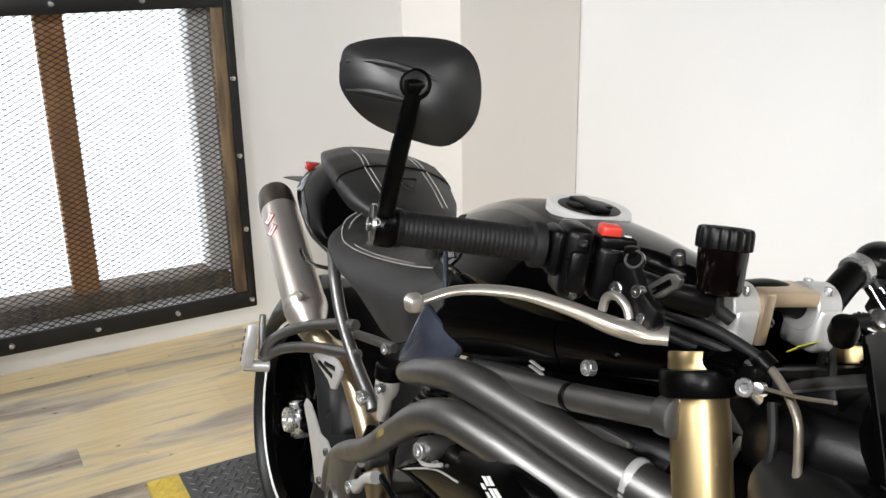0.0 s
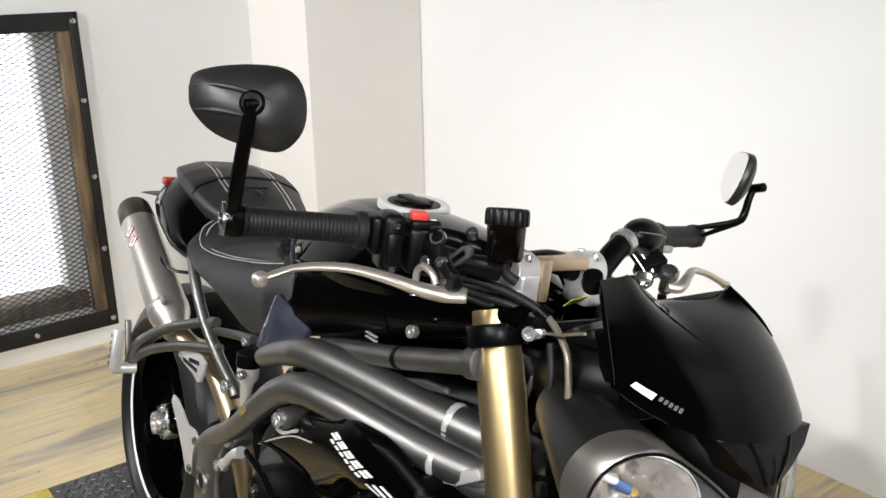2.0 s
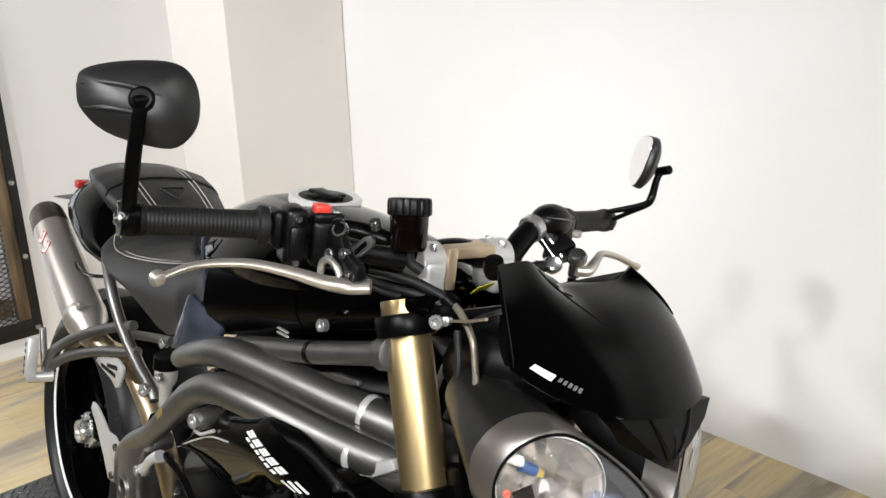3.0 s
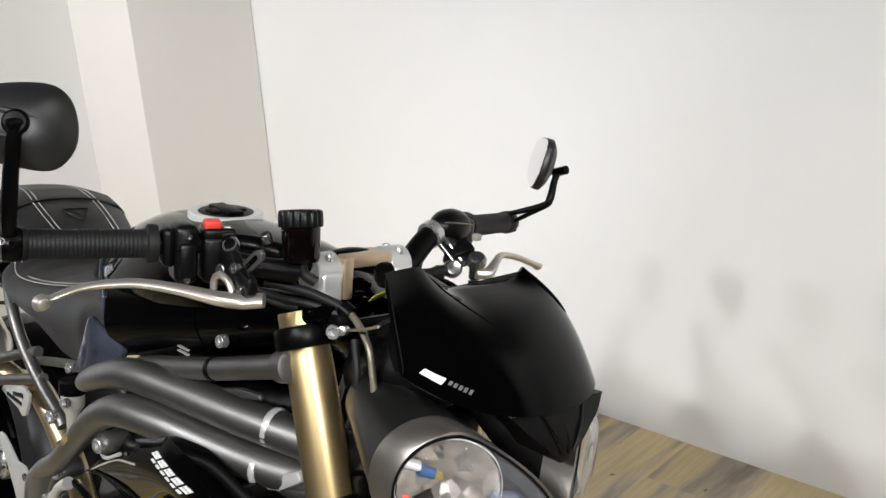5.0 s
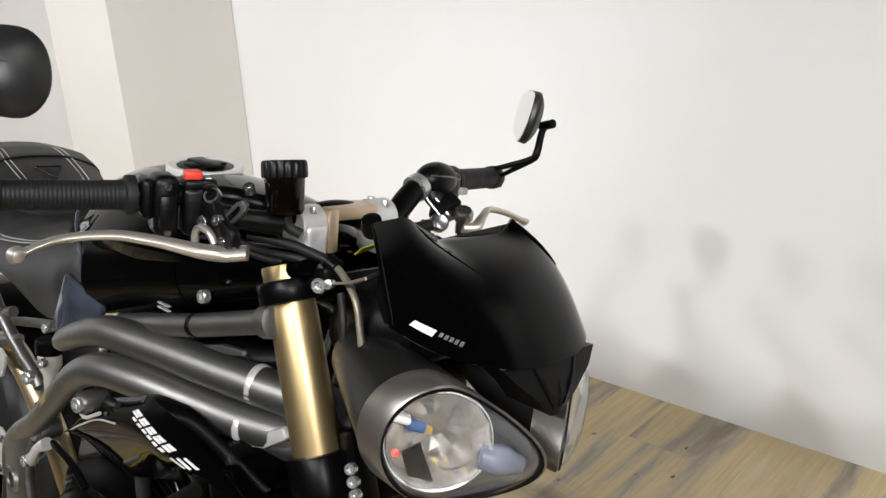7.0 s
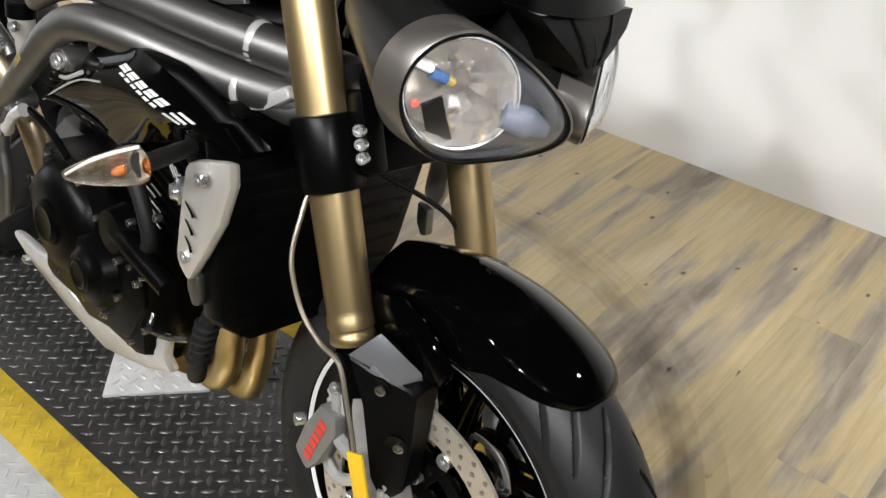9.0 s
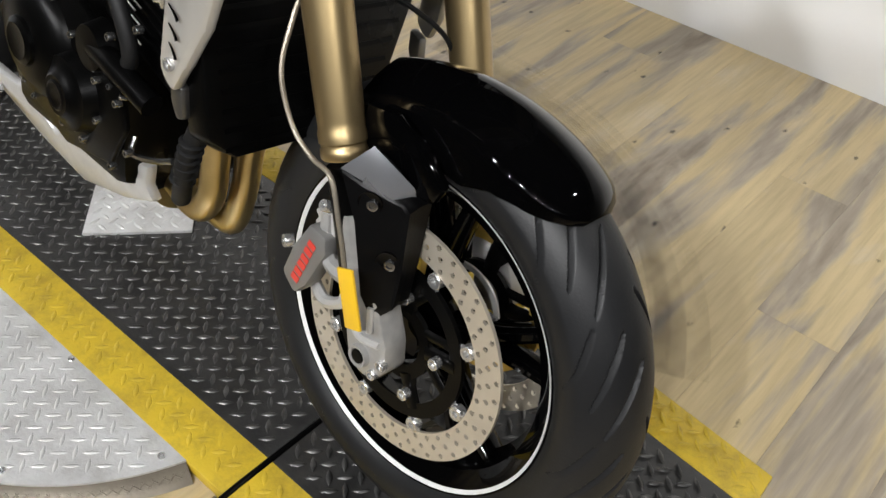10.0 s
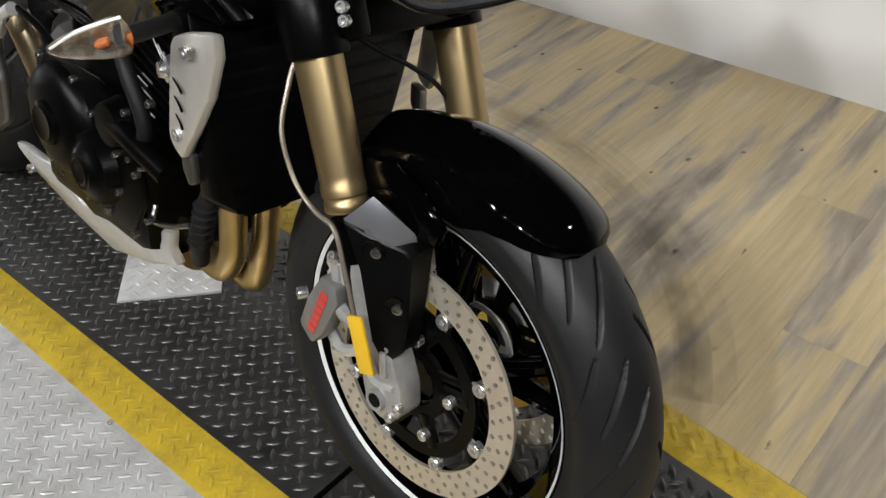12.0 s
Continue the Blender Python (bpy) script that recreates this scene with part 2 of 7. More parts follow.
YELLOW_TAG = material("yellow_tag", (0.75, 0.46, 0.02), 0.45, scale=60, amount=0.2)
LIME_TAG = material("lime_label", (0.62, 0.58, 0.04), 0.4, second=(0.5, 0.48, 0.06), scale=80)
FADED_TAG = material("faded_yellow_sticker", (0.26, 0.20, 0.05), 0.4, second=(0.12, 0.10, 0.05), scale=180, amount=0.8)
GOLD_RING = material("yellow_gold_plating", (0.6, 0.42, 0.1), 0.35, 0.7, scale=60, amount=0.3)
RESERVOIR_DARK = material("smoked_reservoir", (0.0018, 0.0012, 0.001), 0.10, second=(0.005, 0.002, 0.0018), scale=20, spec=0.4)
BRAID = material("braided_steel_hose", (0.33, 0.29, 0.23), 0.42, 0.7, second=(0.18, 0.16, 0.13), scale=600)
DARK_WOOD = material("weathered_window_wood", (0.20, 0.135, 0.07), 0.6, second=(0.025, 0.018, 0.012), scale=5, amount=0.9, stretch=(8, 8, 1), bump=0.3, bump_scale=80)
ORANGE_WOOD = material("stained_mullion_wood", (0.52, 0.26, 0.10), 0.55, second=(0.38, 0.18, 0.065), scale=5, amount=0.8, stretch=(8, 8, 1), bump=0.2, bump_scale=80)
WINDOW_STEEL = material("black_window_steel", (0.014, 0.014, 0.014), 0.45, 0.4, second=(0.025, 0.024, 0.023), scale=10, bump=0.15, bump_scale=200)
# mottled beige tones paint in what the chrome bowl would reflect
LAMP_REFLECTOR = material("lamp_reflector", (0.66, 0.63, 0.59), 0.10, 0.78, second=(0.40, 0.35, 0.29), scale=38, amount=0.9, rough_vary=0.05)
LAMP_GREY = material("grey_lamp_moulding", (0.05, 0.05, 0.053), 0.3, 0.2, second=(0.035, 0.035, 0.038), scale=20)
BEZEL_SILVER = material("satin_pewter_bezel", (0.33, 0.305, 0.28), 0.34, 0.9, second=(0.26, 0.235, 0.215), scale=8, amount=0.6)
BUCKET_GREY = material("dark_graphite_bucket_paint", (0.007, 0.0069, 0.0067), 0.32, 0.1, second=(0.011, 0.0107, 0.0104), scale=30, spec=0.35, bump=0.08, bump_scale=700)
BULB_BLUE = material("blue_bulb_coating", (0.035, 0.07, 0.15), 0.2, scale=30)
FROST = material("frosted_blue_grey_plastic", (0.085, 0.092, 0.115), 0.22, second=(0.05, 0.055, 0.07), scale=25)
MIRROR_PLASTIC = material("black_mirror_plastic", (0.011, 0.011, 0.0112), 0.40, second=(0.015, 0.015, 0.015), scale=25, spec=0.5, bump=0.1, bump_scale=700)
ORANGE_BULB = material("orange_bulb_coating", (0.30, 0.085, 0.018), 0.2, second=(0.14, 0.04, 0.012), scale=120)
INDICATOR_INNER = material("amber_tinted_reflector", (0.62, 0.56, 0.47), 0.16, 0.9, second=(0.22, 0.15, 0.08), scale=95, amount=0.9)
FOOT_ALU = material("dull_cast_fork_foot", (0.46, 0.455, 0.44), 0.38, 0.5, second=(0.34, 0.335, 0.325), scale=45, amount=0.8, bump=0.2, bump_scale=400)
CASE_BOLT = material("dull_case_bolt_steel", (0.30, 0.30, 0.295), 0.24, 0.95, second=(0.2, 0.2, 0.2), scale=60)
CALIPER_GREY = material("nickel_grey_caliper", (0.26, 0.255, 0.245), 0.38, 0.5, second=(0.2, 0.195, 0.19), scale=30, bump=0.1, bump_scale=500)
RING_SILVER = material("pale_silver_ring", (0.66, 0.655, 0.64), 0.32, 0.25, scale=40, amount=0.3)
PALE_PLASTIC = material("translucent_white_plastic", (0.36, 0.345, 0.31), 0.4, second=(0.27, 0.255, 0.225), scale=20)
LINK_PIPE = material("straw_tinted_link_pipe", (0.52, 0.42, 0.27), 0.32, 0.9, second=(0.38, 0.30, 0.19), scale=9, amount=0.6)
# gloss black whose base colour holds a bluish window reflection
BLUE_SHEEN_GLOSS = material("black_gloss_with_blue_sheen", (0.020, 0.024, 0.034), 0.10, second=(0.050, 0.058, 0.080), scale=14, amount=0.8, spec=0.5)
CLEAR = glass("clear_lens", (0.97, 0.98, 1.0), 0.0)
MIRROR_GLASS = material("mirror_glass", (0.9, 0.9, 0.9), 0.02, 1.0, second=(0.88, 0.88, 0.88), rough_vary=0.0)
DAYLIGHT = glow("overcast_daylight", (0.93, 0.96, 1.0), 2.4)


# ---- mesh tools ----
def V(*a):
    return Vector(a)


def finish(bm, name, mat, angle=38.0):
    me = bpy.data.meshes.new(name)
    bmesh.ops.recalc_face_normals(bm, faces=bm.faces)
    bm.to_mesh(me)
    bm.free()
    me.materials.append(mat)
    me.shade_smooth()
    me.set_sharp_from_angle(angle=radians(angle))
    return me


def part(name, bm, mat, parent, label="", angle=38.0):
    """One bmesh as one mesh object under a thing or a part."""
    ob = new(name, finish(bm, name, mat, angle))
    ob.parent = parent
    return tagged(ob, label)


def thing(name, bm, mat, label, category, group="", kind="", angle=38.0):
    return tagged(new(name, finish(bm, name, mat, angle)), label, category, group, kind)


def merge(*some):
    """Several bmeshes as one."""
    out = bmesh.new()
    for bm in some:
        me = bpy.data.meshes.new("joined")
        bm.to_mesh(me)
        bm.free()
        out.from_mesh(me)
        bpy.data.meshes.remove(me)
    return out


def moved(bm, m):
    bmesh.ops.transform(bm, matrix=m, verts=bm.verts)
    return bm


def box(x0, x1, y0, y1, z0, z1, bevel=0.0, segments=2):
    bm = bmesh.new()
    bmesh.ops.create_cube(bm, size=1, matrix=Matrix.Translation(((x0 + x1) / 2, (y0 + y1) / 2, (z0 + z1) / 2)) @ Matrix.Diagonal((x1 - x0, y1 - y0, z1 - z0, 1)))
    if bevel:
        bmesh.ops.bevel(bm, geom=bm.edges[:], offset=bevel, segments=segments, affect="EDGES", profile=0.5)
    return bm


def smooth_path(points, steps=6):
    """Catmull-Rom through the points."""
    p = [Vector(q) for q in points]
    p = [p[0] * 2 - p[1]] + p + [p[-1] * 2 - p[-2]]
    out = []
    for i in range(1, len(p) - 2):
        a, b, c, d = p[i - 1 : i + 3]
        for k in range(steps):
            t = k / steps
            out.append(0.5 * (2 * b + (c - a) * t + (2 * a - 5 * b + 4 * c - d) * t * t + (3 * b - a - 3 * c + d) * t**3))
    out.append(p[-2])
    return out


def loft(rings, cap0=True, cap1=True, closed=True):
    """A skin over rings of equally many points."""
    bm = bmesh.new()
    vs = [[bm.verts.new(q) for q in r] for r in rings]
    n = len(rings[0])
    for a, b in zip(vs, vs[1:]):
        for i in range(n if closed else n - 1):
            j = (i + 1) % n
            bm.faces.new((a[i], a[j], b[j], b[i]))
    if closed and cap0:
        bm.faces.new(vs[0][::-1])
    if closed and cap1:
        bm.faces.new(vs[-1])
    return bm


def tube(points, radius, n=14, steps=6, smooth=True, flat=1.0, flat_dir=(0, 0, 1)):
    """A round bar along a path; radius: one, or one a point. flat: squeezes it across flat_dir."""
    path = smooth_path(points, steps) if smooth and len(points) > 2 else [Vector(q) for q in points]
    radii = radius if isinstance(radius, (list, tuple)) else [radius] * len(points)
    xs = np.linspace(0, len(points) - 1, len(path))
    rr = np.interp(xs, range(len(points)), radii)
    rings, side = [], None
    for i, q in enumerate(path):
        d = (path[min(i + 1, len(path) - 1)] - path[max(i - 1, 0)]).normalized()
        if side is None:
            up = Vector(flat_dir)
            if abs(d.dot(up)) > 0.95:
                up = V(0, 1, 0)
            side = d.cross(up).normalized()
        side = (side - d * side.dot(d)).normalized()
        other = d.cross(side)
        rings.append([q + float(rr[i]) * (math.cos(a) * side + flat * math.sin(a) * other) for a in np.linspace(0, 2 * math.pi, n, endpoint=False)])
    return loft(rings)


def lathe(profile, origin, axis, n=32, cap=True):
    """Turns (radius, height) pairs about an axis."""
    o, d = Vector(origin), Vector(axis).normalized()
    s = d.orthogonal().normalized()
    u = d.cross(s)
    rings = [[o + d * h + max(r, 1e-5) * (math.cos(a) * s + math.sin(a) * u) for a in np.linspace(0, 2 * math.pi, n, endpoint=False)] for r, h in profile]
    return loft(rings, cap, cap)


def torus_profile(profile, origin, axis, n=64):
    """Turns a closed profile of (radius, height) about an axis."""
    return lathe(list(profile) + [profile[0]], origin, axis, n, cap=False)


def slab(outline, thickness, m=None, bevel=0.0):
    """A flat outline in x, y made thick in z."""
    bm = bmesh.new()
    f = bm.faces.new([bm.verts.new((x, y, 0)) for x, y in outline])
    ext = bmesh.ops.extrude_face_region(bm, geom=[f])
    bmesh.ops.translate(bm, vec=(0, 0, thickness), verts=[e for e in ext["geom"] if isinstance(e, bmesh.types.BMVert)])
    bmesh.ops.recalc_face_normals(bm, faces=bm.faces)
    if bevel:
        bmesh.ops.bevel(bm, geom=bm.edges[:], offset=bevel, segments=2, affect="EDGES", profile=0.5)
    return moved(bm, m) if m else bm


def side_slab(outline, y, thickness, bevel=0.003):
    """An outline in x, z, standing at y and thick towards +y."""
    return slab([(x, z) for x, z in outline], thickness, Matrix(((1, 0, 0, 0), (0, 0, 1, y), (0, 1, 0, 0), (0, 0, 0, 1))), bevel)


def bolt_head(place, axis, r=0.006, h=0.005, n=14):
    """A socket cap screw with its hollow."""
    return lathe([(r * 0.5, h * 0.4), (r * 0.55, h), (r * 0.9, h), (r, h * 0.85), (r, -0.004)], place, axis, n)


def body(stations, n=36):
    """A skin over upright sections: x, z of the top, z of the bottom, half widths at top, middle and bottom, roundness."""
    rings = []
    for x, zt, zb, wt, wm, wb, p in stations:
        ring = []
        for a in np.linspace(0, 2 * math.pi, n, endpoint=False):
            c, s = math.cos(a), math.sin(a)
            y, z = math.copysign(abs(c) ** (2 / p), c), math.copysign(abs(s) ** (2 / p), s)
            w = wm + (wt - wm) * max(z, 0) + (wb - wm) * max(-z, 0)
            ring.append((x, y * w, (zt + zb) / 2 + z * (zt - zb) / 2))
        rings.append(ring)
    return loft(rings)

# ---- the room ----
WX, WY = -2.82, 1.508          # back wall and long wall, inner faces
FX, FY = 5.0, -6.4            # the unseen far walls
W0, W1, WZ0, WZ1 = -0.85, 0.357, 0.045, 1.196   # window opening with its steel frame


def wall(name, bm, mat, label):
    return thing(name, bm, mat, label, "wall", kind="structure")


wall("wall_north", merge(
    box(WX - 0.25, WX, FY, W0 + 0.06, FLOOR - 0.1, CEILING), box(WX - 0.25, WX, W1 - 0.06, WY + 0.25, FLOOR - 0.1, CEILING),
    box(WX - 0.25, WX, W0 + 0.06, W1 - 0.06, FLOOR - 0.1, WZ0 + 0.05), box(WX - 0.25, WX, W0 + 0.06, W1 - 0.06, WZ1 - 0.05, CEILING)),
    WALL_PAINT, "smooth warm white painted wall with a window opening")
wall("wall_west", box(WX, FX + 0.2, WY, WY + 0.2, FLOOR - 0.1, CEILING), WALL_PAINT, "smooth white painted wall behind the motorcycle")
wall("wall_column", box(WX, -2.38, 1.005, WY - 0.001, FLOOR, CEILING - 0.001, 0.004), BEIGE_PAINT, "boxed-in corner column painted beige")
# unseen closing walls, darkened to keep reflections in the black parts deep
wall("wall_south", box(FX, FX + 0.2, FY, WY, FLOOR - 0.1, CEILING), DARK_UNSEEN_WALL, "plain unseen wall, kept dark so that black parts reflect little")
wall("wall_east", box(WX, FX + 0.2, FY - 0.2, FY, FLOOR - 0.1, CEILING), DARK_UNSEEN_WALL, "plain unseen wall, kept dark so that black parts reflect little")
# never in view; its dark tone holds down bounce and reflections
thing("ceiling", box(WX - 0.25, FX + 0.2, FY - 0.2, WY + 0.25, CEILING, CEILING + 0.15), DARK_UNSEEN_CEILING, "plain unseen ceiling, kept dark against bounce and reflections", "ceiling", kind="structure")
floor = thing("floor", box(WX - 0.25, FX + 0.2, FY - 0.2, WY + 0.25, FLOOR - 0.16, FLOOR - 0.004), JOINT, "wood-look vinyl plank floor with worn greyish brown boards", "floor", kind="structure")

# ---- the window ----
window = tagged(new("window_1"), "daylit window behind black expanded metal mesh in a bolted steel frame", "window", kind="structure")
window.location = (WX, 0, 0)
T = 0.062
part("window_frame", merge(
    box(0.001, 0.014, W0, W1, WZ0, WZ0 + T, 0.002), box(0.001, 0.014, W0, W1, WZ1 - T, WZ1, 0.002),
    box(0.0015, 0.0145, W0, W0 + T, WZ0 + 0.002, WZ1 - 0.002, 0.002), box(0.0015, 0.0145, W1 - 0.03, W1, WZ0 + 0.002, WZ1 - 0.002, 0.002)), WINDOW_STEEL, window, "black painted steel frame")
part("wood_trim", box(-0.04, 0.010, W1 - 0.075, W1 - 0.03, WZ0 + T, WZ1 - T, 0.004), DARK_WOOD, window, "rough brown wooden strip")
for k in range(5):
    part("frame_bolt", lathe([(0.0, 0.008), (0.008, 0.007), (0.010, 0.003), (0.010, -0.002)], (0.0145, W1 - 0.018, WZ0 + 0.03 + k * (WZ1 - WZ0 - 0.06) / 4), (1, 0, 0), 12), BOLT_STEEL, window)
for k in range(1, 5):
    for z in (WZ0 + 0.03, WZ1 - 0.03):
        part("frame_bolt", lathe([(0.0, 0.008), (0.008, 0.007), (0.010, 0.003), (0.010, -0.002)], (0.0145, W1 - 0.018 - k * 0.275, z), (1, 0, 0), 12), BOLT_STEEL, window)


def expanded_mesh(y0, y1, z0, z1, cw, ch, t):
    """A sheet of diamond-shaped strands."""
    verts, faces = [], []

    def strand(a, b):
        (ya, za), (yb, zb) = a, b
        d = math.hypot(yb - ya, zb - za)
        ny, nz = -(zb - za) / d * t, (yb - ya) / d * t
        base = len(verts)
        for x in (-0.0035, 0.0):
            verts.extend([(x, ya + ny, za + nz), (x, yb + ny, zb + nz), (x, yb - ny, zb - nz), (x, ya - ny, za - nz)])
        for f in ((0, 1, 2, 3), (7, 6, 5, 4), (0, 4, 5, 1), (2, 6, 7, 3)):
            faces.append([base + i for i in f])

    nx, nz = int((y1 - y0) / cw), int((z1 - z0) / ch)
    for i in range(nx):
        for j in range(nz):
            y, z = y0 + i * cw, z0 + j * ch
            strand((y, z + ch / 2), (y + cw / 2, z + ch))
            strand((y + cw / 2, z + ch), (y + cw, z + ch / 2))
            strand((y, z + ch / 2), (y + cw / 2, z))
            strand((y + cw / 2, z), (y + cw, z + ch / 2))
    me = bpy.data.meshes.new("mesh_screen")
    me.from_pydata(verts, [], faces)
    me.materials.append(WINDOW_STEEL)
    return me


screen = new("mesh_screen", expanded_mesh(W0 + 0.03, W1 - 0.05, WZ0 + 0.03, WZ1 - 0.03, 0.0345, 0.0185, 0.0012))
screen.parent = window
screen.location = (-0.002, 0, 0)
tagged(screen, "black expanded metal security mesh", kind="stuff")
part("mullion", box(-0.20, -0.13, -0.255, -0.165, WZ0, WZ1, 0.006), ORANGE_WOOD, window, "orange-brown stained wooden mullion")
part("window_sill", merge(box(-0.26, -0.10, W0 + 0.06, W1 - 0.06, WZ0 + 0.05, WZ0 + 0.115, 0.006)), DARK_WOOD, window, "weathered wooden sill")
part("reveal", merge(box(-0.25, -0.13, W1 - 0.12, W1 - 0.062, WZ0 + 0.115, WZ1 - 0.05, 0.003)), WALL_PAINT, window, "pale window reveal")
pane = part("pane", box(-0.165, -0.160, W0 + 0.06, W1 - 0.062, WZ0 + 0.11, WZ1 - 0.05), CLEAR, window)
pane.visible_shadow = False
thing("backdrop", box(WX - 1.3, WX - 1.28, -3.5, 3.0, -1.5, 3.5), DAYLIGHT, "bright overcast daylight outside the window", "sky", kind="structure")

# ---- the lift platform ----
GAP = -0.146                  # joint between the two plates of the deck
D0, D1 = -1.86, 0.402         # the deck's ends
S0, S1 = -0.256, 0.340        # the deck's sides
STRIPE = 0.082


def lugs(x0, x1, y0, y1, keep, pitch=0.0323, length=0.0142, width=0.0044, height=0.0021, turn=0.0):
    """Raised lozenges: a square net turned one way, and another between them turned across."""
    verts, faces = [], []
    profile = ((1.0, 0.0, 0.0), (0.55, 0.62, 0.0), (0.0, 1.0, 0.0), (-0.55, 0.62, 0.0), (-1.0, 0.0, 0.0), (-0.55, -0.62, 0.0), (0.0, -1.0, 0.0), (0.55, -0.62, 0.0),
               (0.72, 0.0, 1.0), (0.38, 0.30, 1.0), (0.0, 0.45, 1.0), (-0.38, 0.30, 1.0), (-0.72, 0.0, 1.0), (-0.38, -0.30, 1.0), (0.0, -0.45, 1.0), (0.38, -0.30, 1.0))
    i0, i1 = math.ceil((x0 + 0.387) / pitch * 2), math.floor((x1 + 0.387) / pitch * 2)
    j0, j1 = math.ceil((y0 + 0.138) / 0.031 * 2), math.floor((y1 + 0.138) / 0.031 * 2)
    for i in range(i0, i1 + 1):
        for j in range(j0, j1 + 1):
            if (i + j) % 2:
                continue
            x, y = -0.387 + i * pitch / 2, -0.138 + j * 0.031 / 2
            if not keep(x, y):
                continue
            a = turn + (math.pi / 4 if i % 2 else -math.pi / 4)
            c, s = math.cos(a), math.sin(a)
            b = len(verts)
            for u, v, z in profile:
                px, py = u * length, v * width
                verts.append((x + px * c - py * s, y + px * s + py * c, z * height))
            faces += [[b + k, b + (k + 1) % 8, b + 8 + (k + 1) % 8, b + 8 + k] for k in range(8)] + [[b + 8 + k for k in range(8)]]
    me = bpy.data.meshes.new("tread_relief")
    me.from_pydata(verts, [], faces)
    me.shade_smooth()
    return me


def relief(name, me, mat, parent, z=0.0005, label="raised lozenge tread"):
    me.materials.append(mat)
    ob = new(name, me)
    ob.parent, ob.location = parent, (0, 0, z)
    return tagged(ob, label, kind="stuff")


def lift_plate(x0, x1, label):
    p = tagged(new("lift_platform"), label, "lift platform", "plates of the motorcycle lift")
    p.location = (0, 0, 0)
    part("plate", box(x0, x1, S0 + STRIPE, S1 - STRIPE, FLOOR + 0.001, 0, 0.0012), BLACK_STEEL, p, "black painted checker plate")
    part("yellow_edge", box(x0, x1, S0, S0 + STRIPE - 0.0005, FLOOR + 0.001, 0.0004, 0.0012), YELLOW_PAINT, p, "worn yellow painted edge strip")
    part("yellow_edge", box(x0, x1, S1 - STRIPE + 0.0005, S1, FLOOR + 0.001, 0.0004, 0.0012), YELLOW_PAINT, p, "worn yellow painted edge strip")
    relief("tread_relief", lugs(x0 + 0.012, x1 - 0.012, S0 + STRIPE + 0.010, S1 - STRIPE - 0.010, lambda x, y: True), TREAD_STEEL, p)
    relief("edge_relief", lugs(x0 + 0.012, x1 - 0.012, S0 + 0.011, S0 + STRIPE - 0.011, lambda x, y: True, height=0.0011), YELLOW_PAINT, p)
    relief("edge_relief", lugs(x0 + 0.012, x1 - 0.012, S1 - STRIPE + 0.011, S1 - 0.011, lambda x, y: True, height=0.0011), YELLOW_PAINT, p)
    return p


lift_plate(D0, GAP - 0.004, "black checker plate lift platform with yellow painted edges")
ramp = lift_plate(GAP + 0.004, D1, "short black checker plate ramp with yellow painted edges")
for ob in ramp.children:
    # the ramp dips to the floor and narrows on its far side
    for vtx in ob.data.vertices:
        t = max(0, (vtx.co.x - 0.06) / (D1 - 0.06))
        vtx.co.z -= 0.019 * t
        vtx.co.y += max(0, vtx.co.y - 0.05) / 0.29 * (0.034 - 0.052 * max(0, (vtx.co.x - GAP) / (D1 - GAP)))
        vtx.co.x += 0.03 * t * max(0, 0.30 - vtx.co.y) / 0.5

# sloping aluminium skirt along the ramp and the hinge rod in the joint
part("ramp_skirt", loft([[V(x, S0 - 0.001, -0.001 - 0.019 * max(0, (x - 0.06) / 0.34)), V(x, S0 - 0.004, -0.002 - 0.019 * max(0, (x - 0.06) / 0.34)), V(x, S0 - 0.018, FLOOR + 0.002), V(x, S0 - 0.018, FLOOR + 0.001), V(x, S0 - 0.001, FLOOR + 0.001)] for x in np.linspace(GAP + 0.006, D1 - 0.01, 12)]), SKIRT_ALU, ramp, "dull aluminium skirt")
# lugs in a paler metal than the skirt, which paints in their glint
for k in range(14):
    x = GAP + 0.03 + 0.036 * k
    part("skirt_lug", tube([V(x, S0 - 0.0085, -0.0088), V(x + 0.010, S0 - 0.0085, -0.0085)], 0.0018, 6), ALU, ramp)
part("hinge_rod", tube([(GAP, S1 - 0.01, -0.001), (GAP, 0, -0.001), (GAP, S0 - 0.002, -0.001), (GAP + 0.003, S0 - 0.012, -0.008), (GAP + 0.004, S0 - 0.020, FLOOR + 0.004)], 0.0052, 10, 4), MATT_BLACK, ramp, "black hinge rod")
part("corner_tab", box(GAP - 0.024, GAP - 0.006, S0 - 0.045, S0 - 0.002, FLOOR + 0.0005, FLOOR + 0.004, 0.001), SKIRT_ALU, ramp, "thin aluminium tab")

# half-round aluminium side plate
CX, CY, CR = -0.633, -0.101, 0.430
turntable = tagged(new("side_plate"), "half-round aluminium checker plate with a sloping skirt", "metal plate")
a0 = math.asin((S0 - CY) / CR)
arc = [math.pi - a0 + (2 * a0 + math.pi) * 0 + t for t in np.linspace(0, math.pi + 2 * a0, 60)]
edge = [(CX + CR * math.cos(t), CY + CR * math.sin(t)) for t in arc]
part("top_sheet", slab([(x, y) for x, y in edge], 0.004, Matrix.Translation((0, 0, -0.004))), ALU_PLATE, turntable, "silver checker sheet")
rings = [[V(CX + r * math.cos(t), min(CY + r * math.sin(t), S0 - 0.001), z) for t in arc] for r, z in ((CR - 0.002, -0.0045), (CR + 0.001, -0.0045), (CR + 0.024, FLOOR + 0.003), (CR + 0.026, FLOOR + 0.001), (CR - 0.002, FLOOR + 0.001))]
part("skirt", loft(rings, closed=False), SKIRT_ALU, turntable, "sloping skirt")
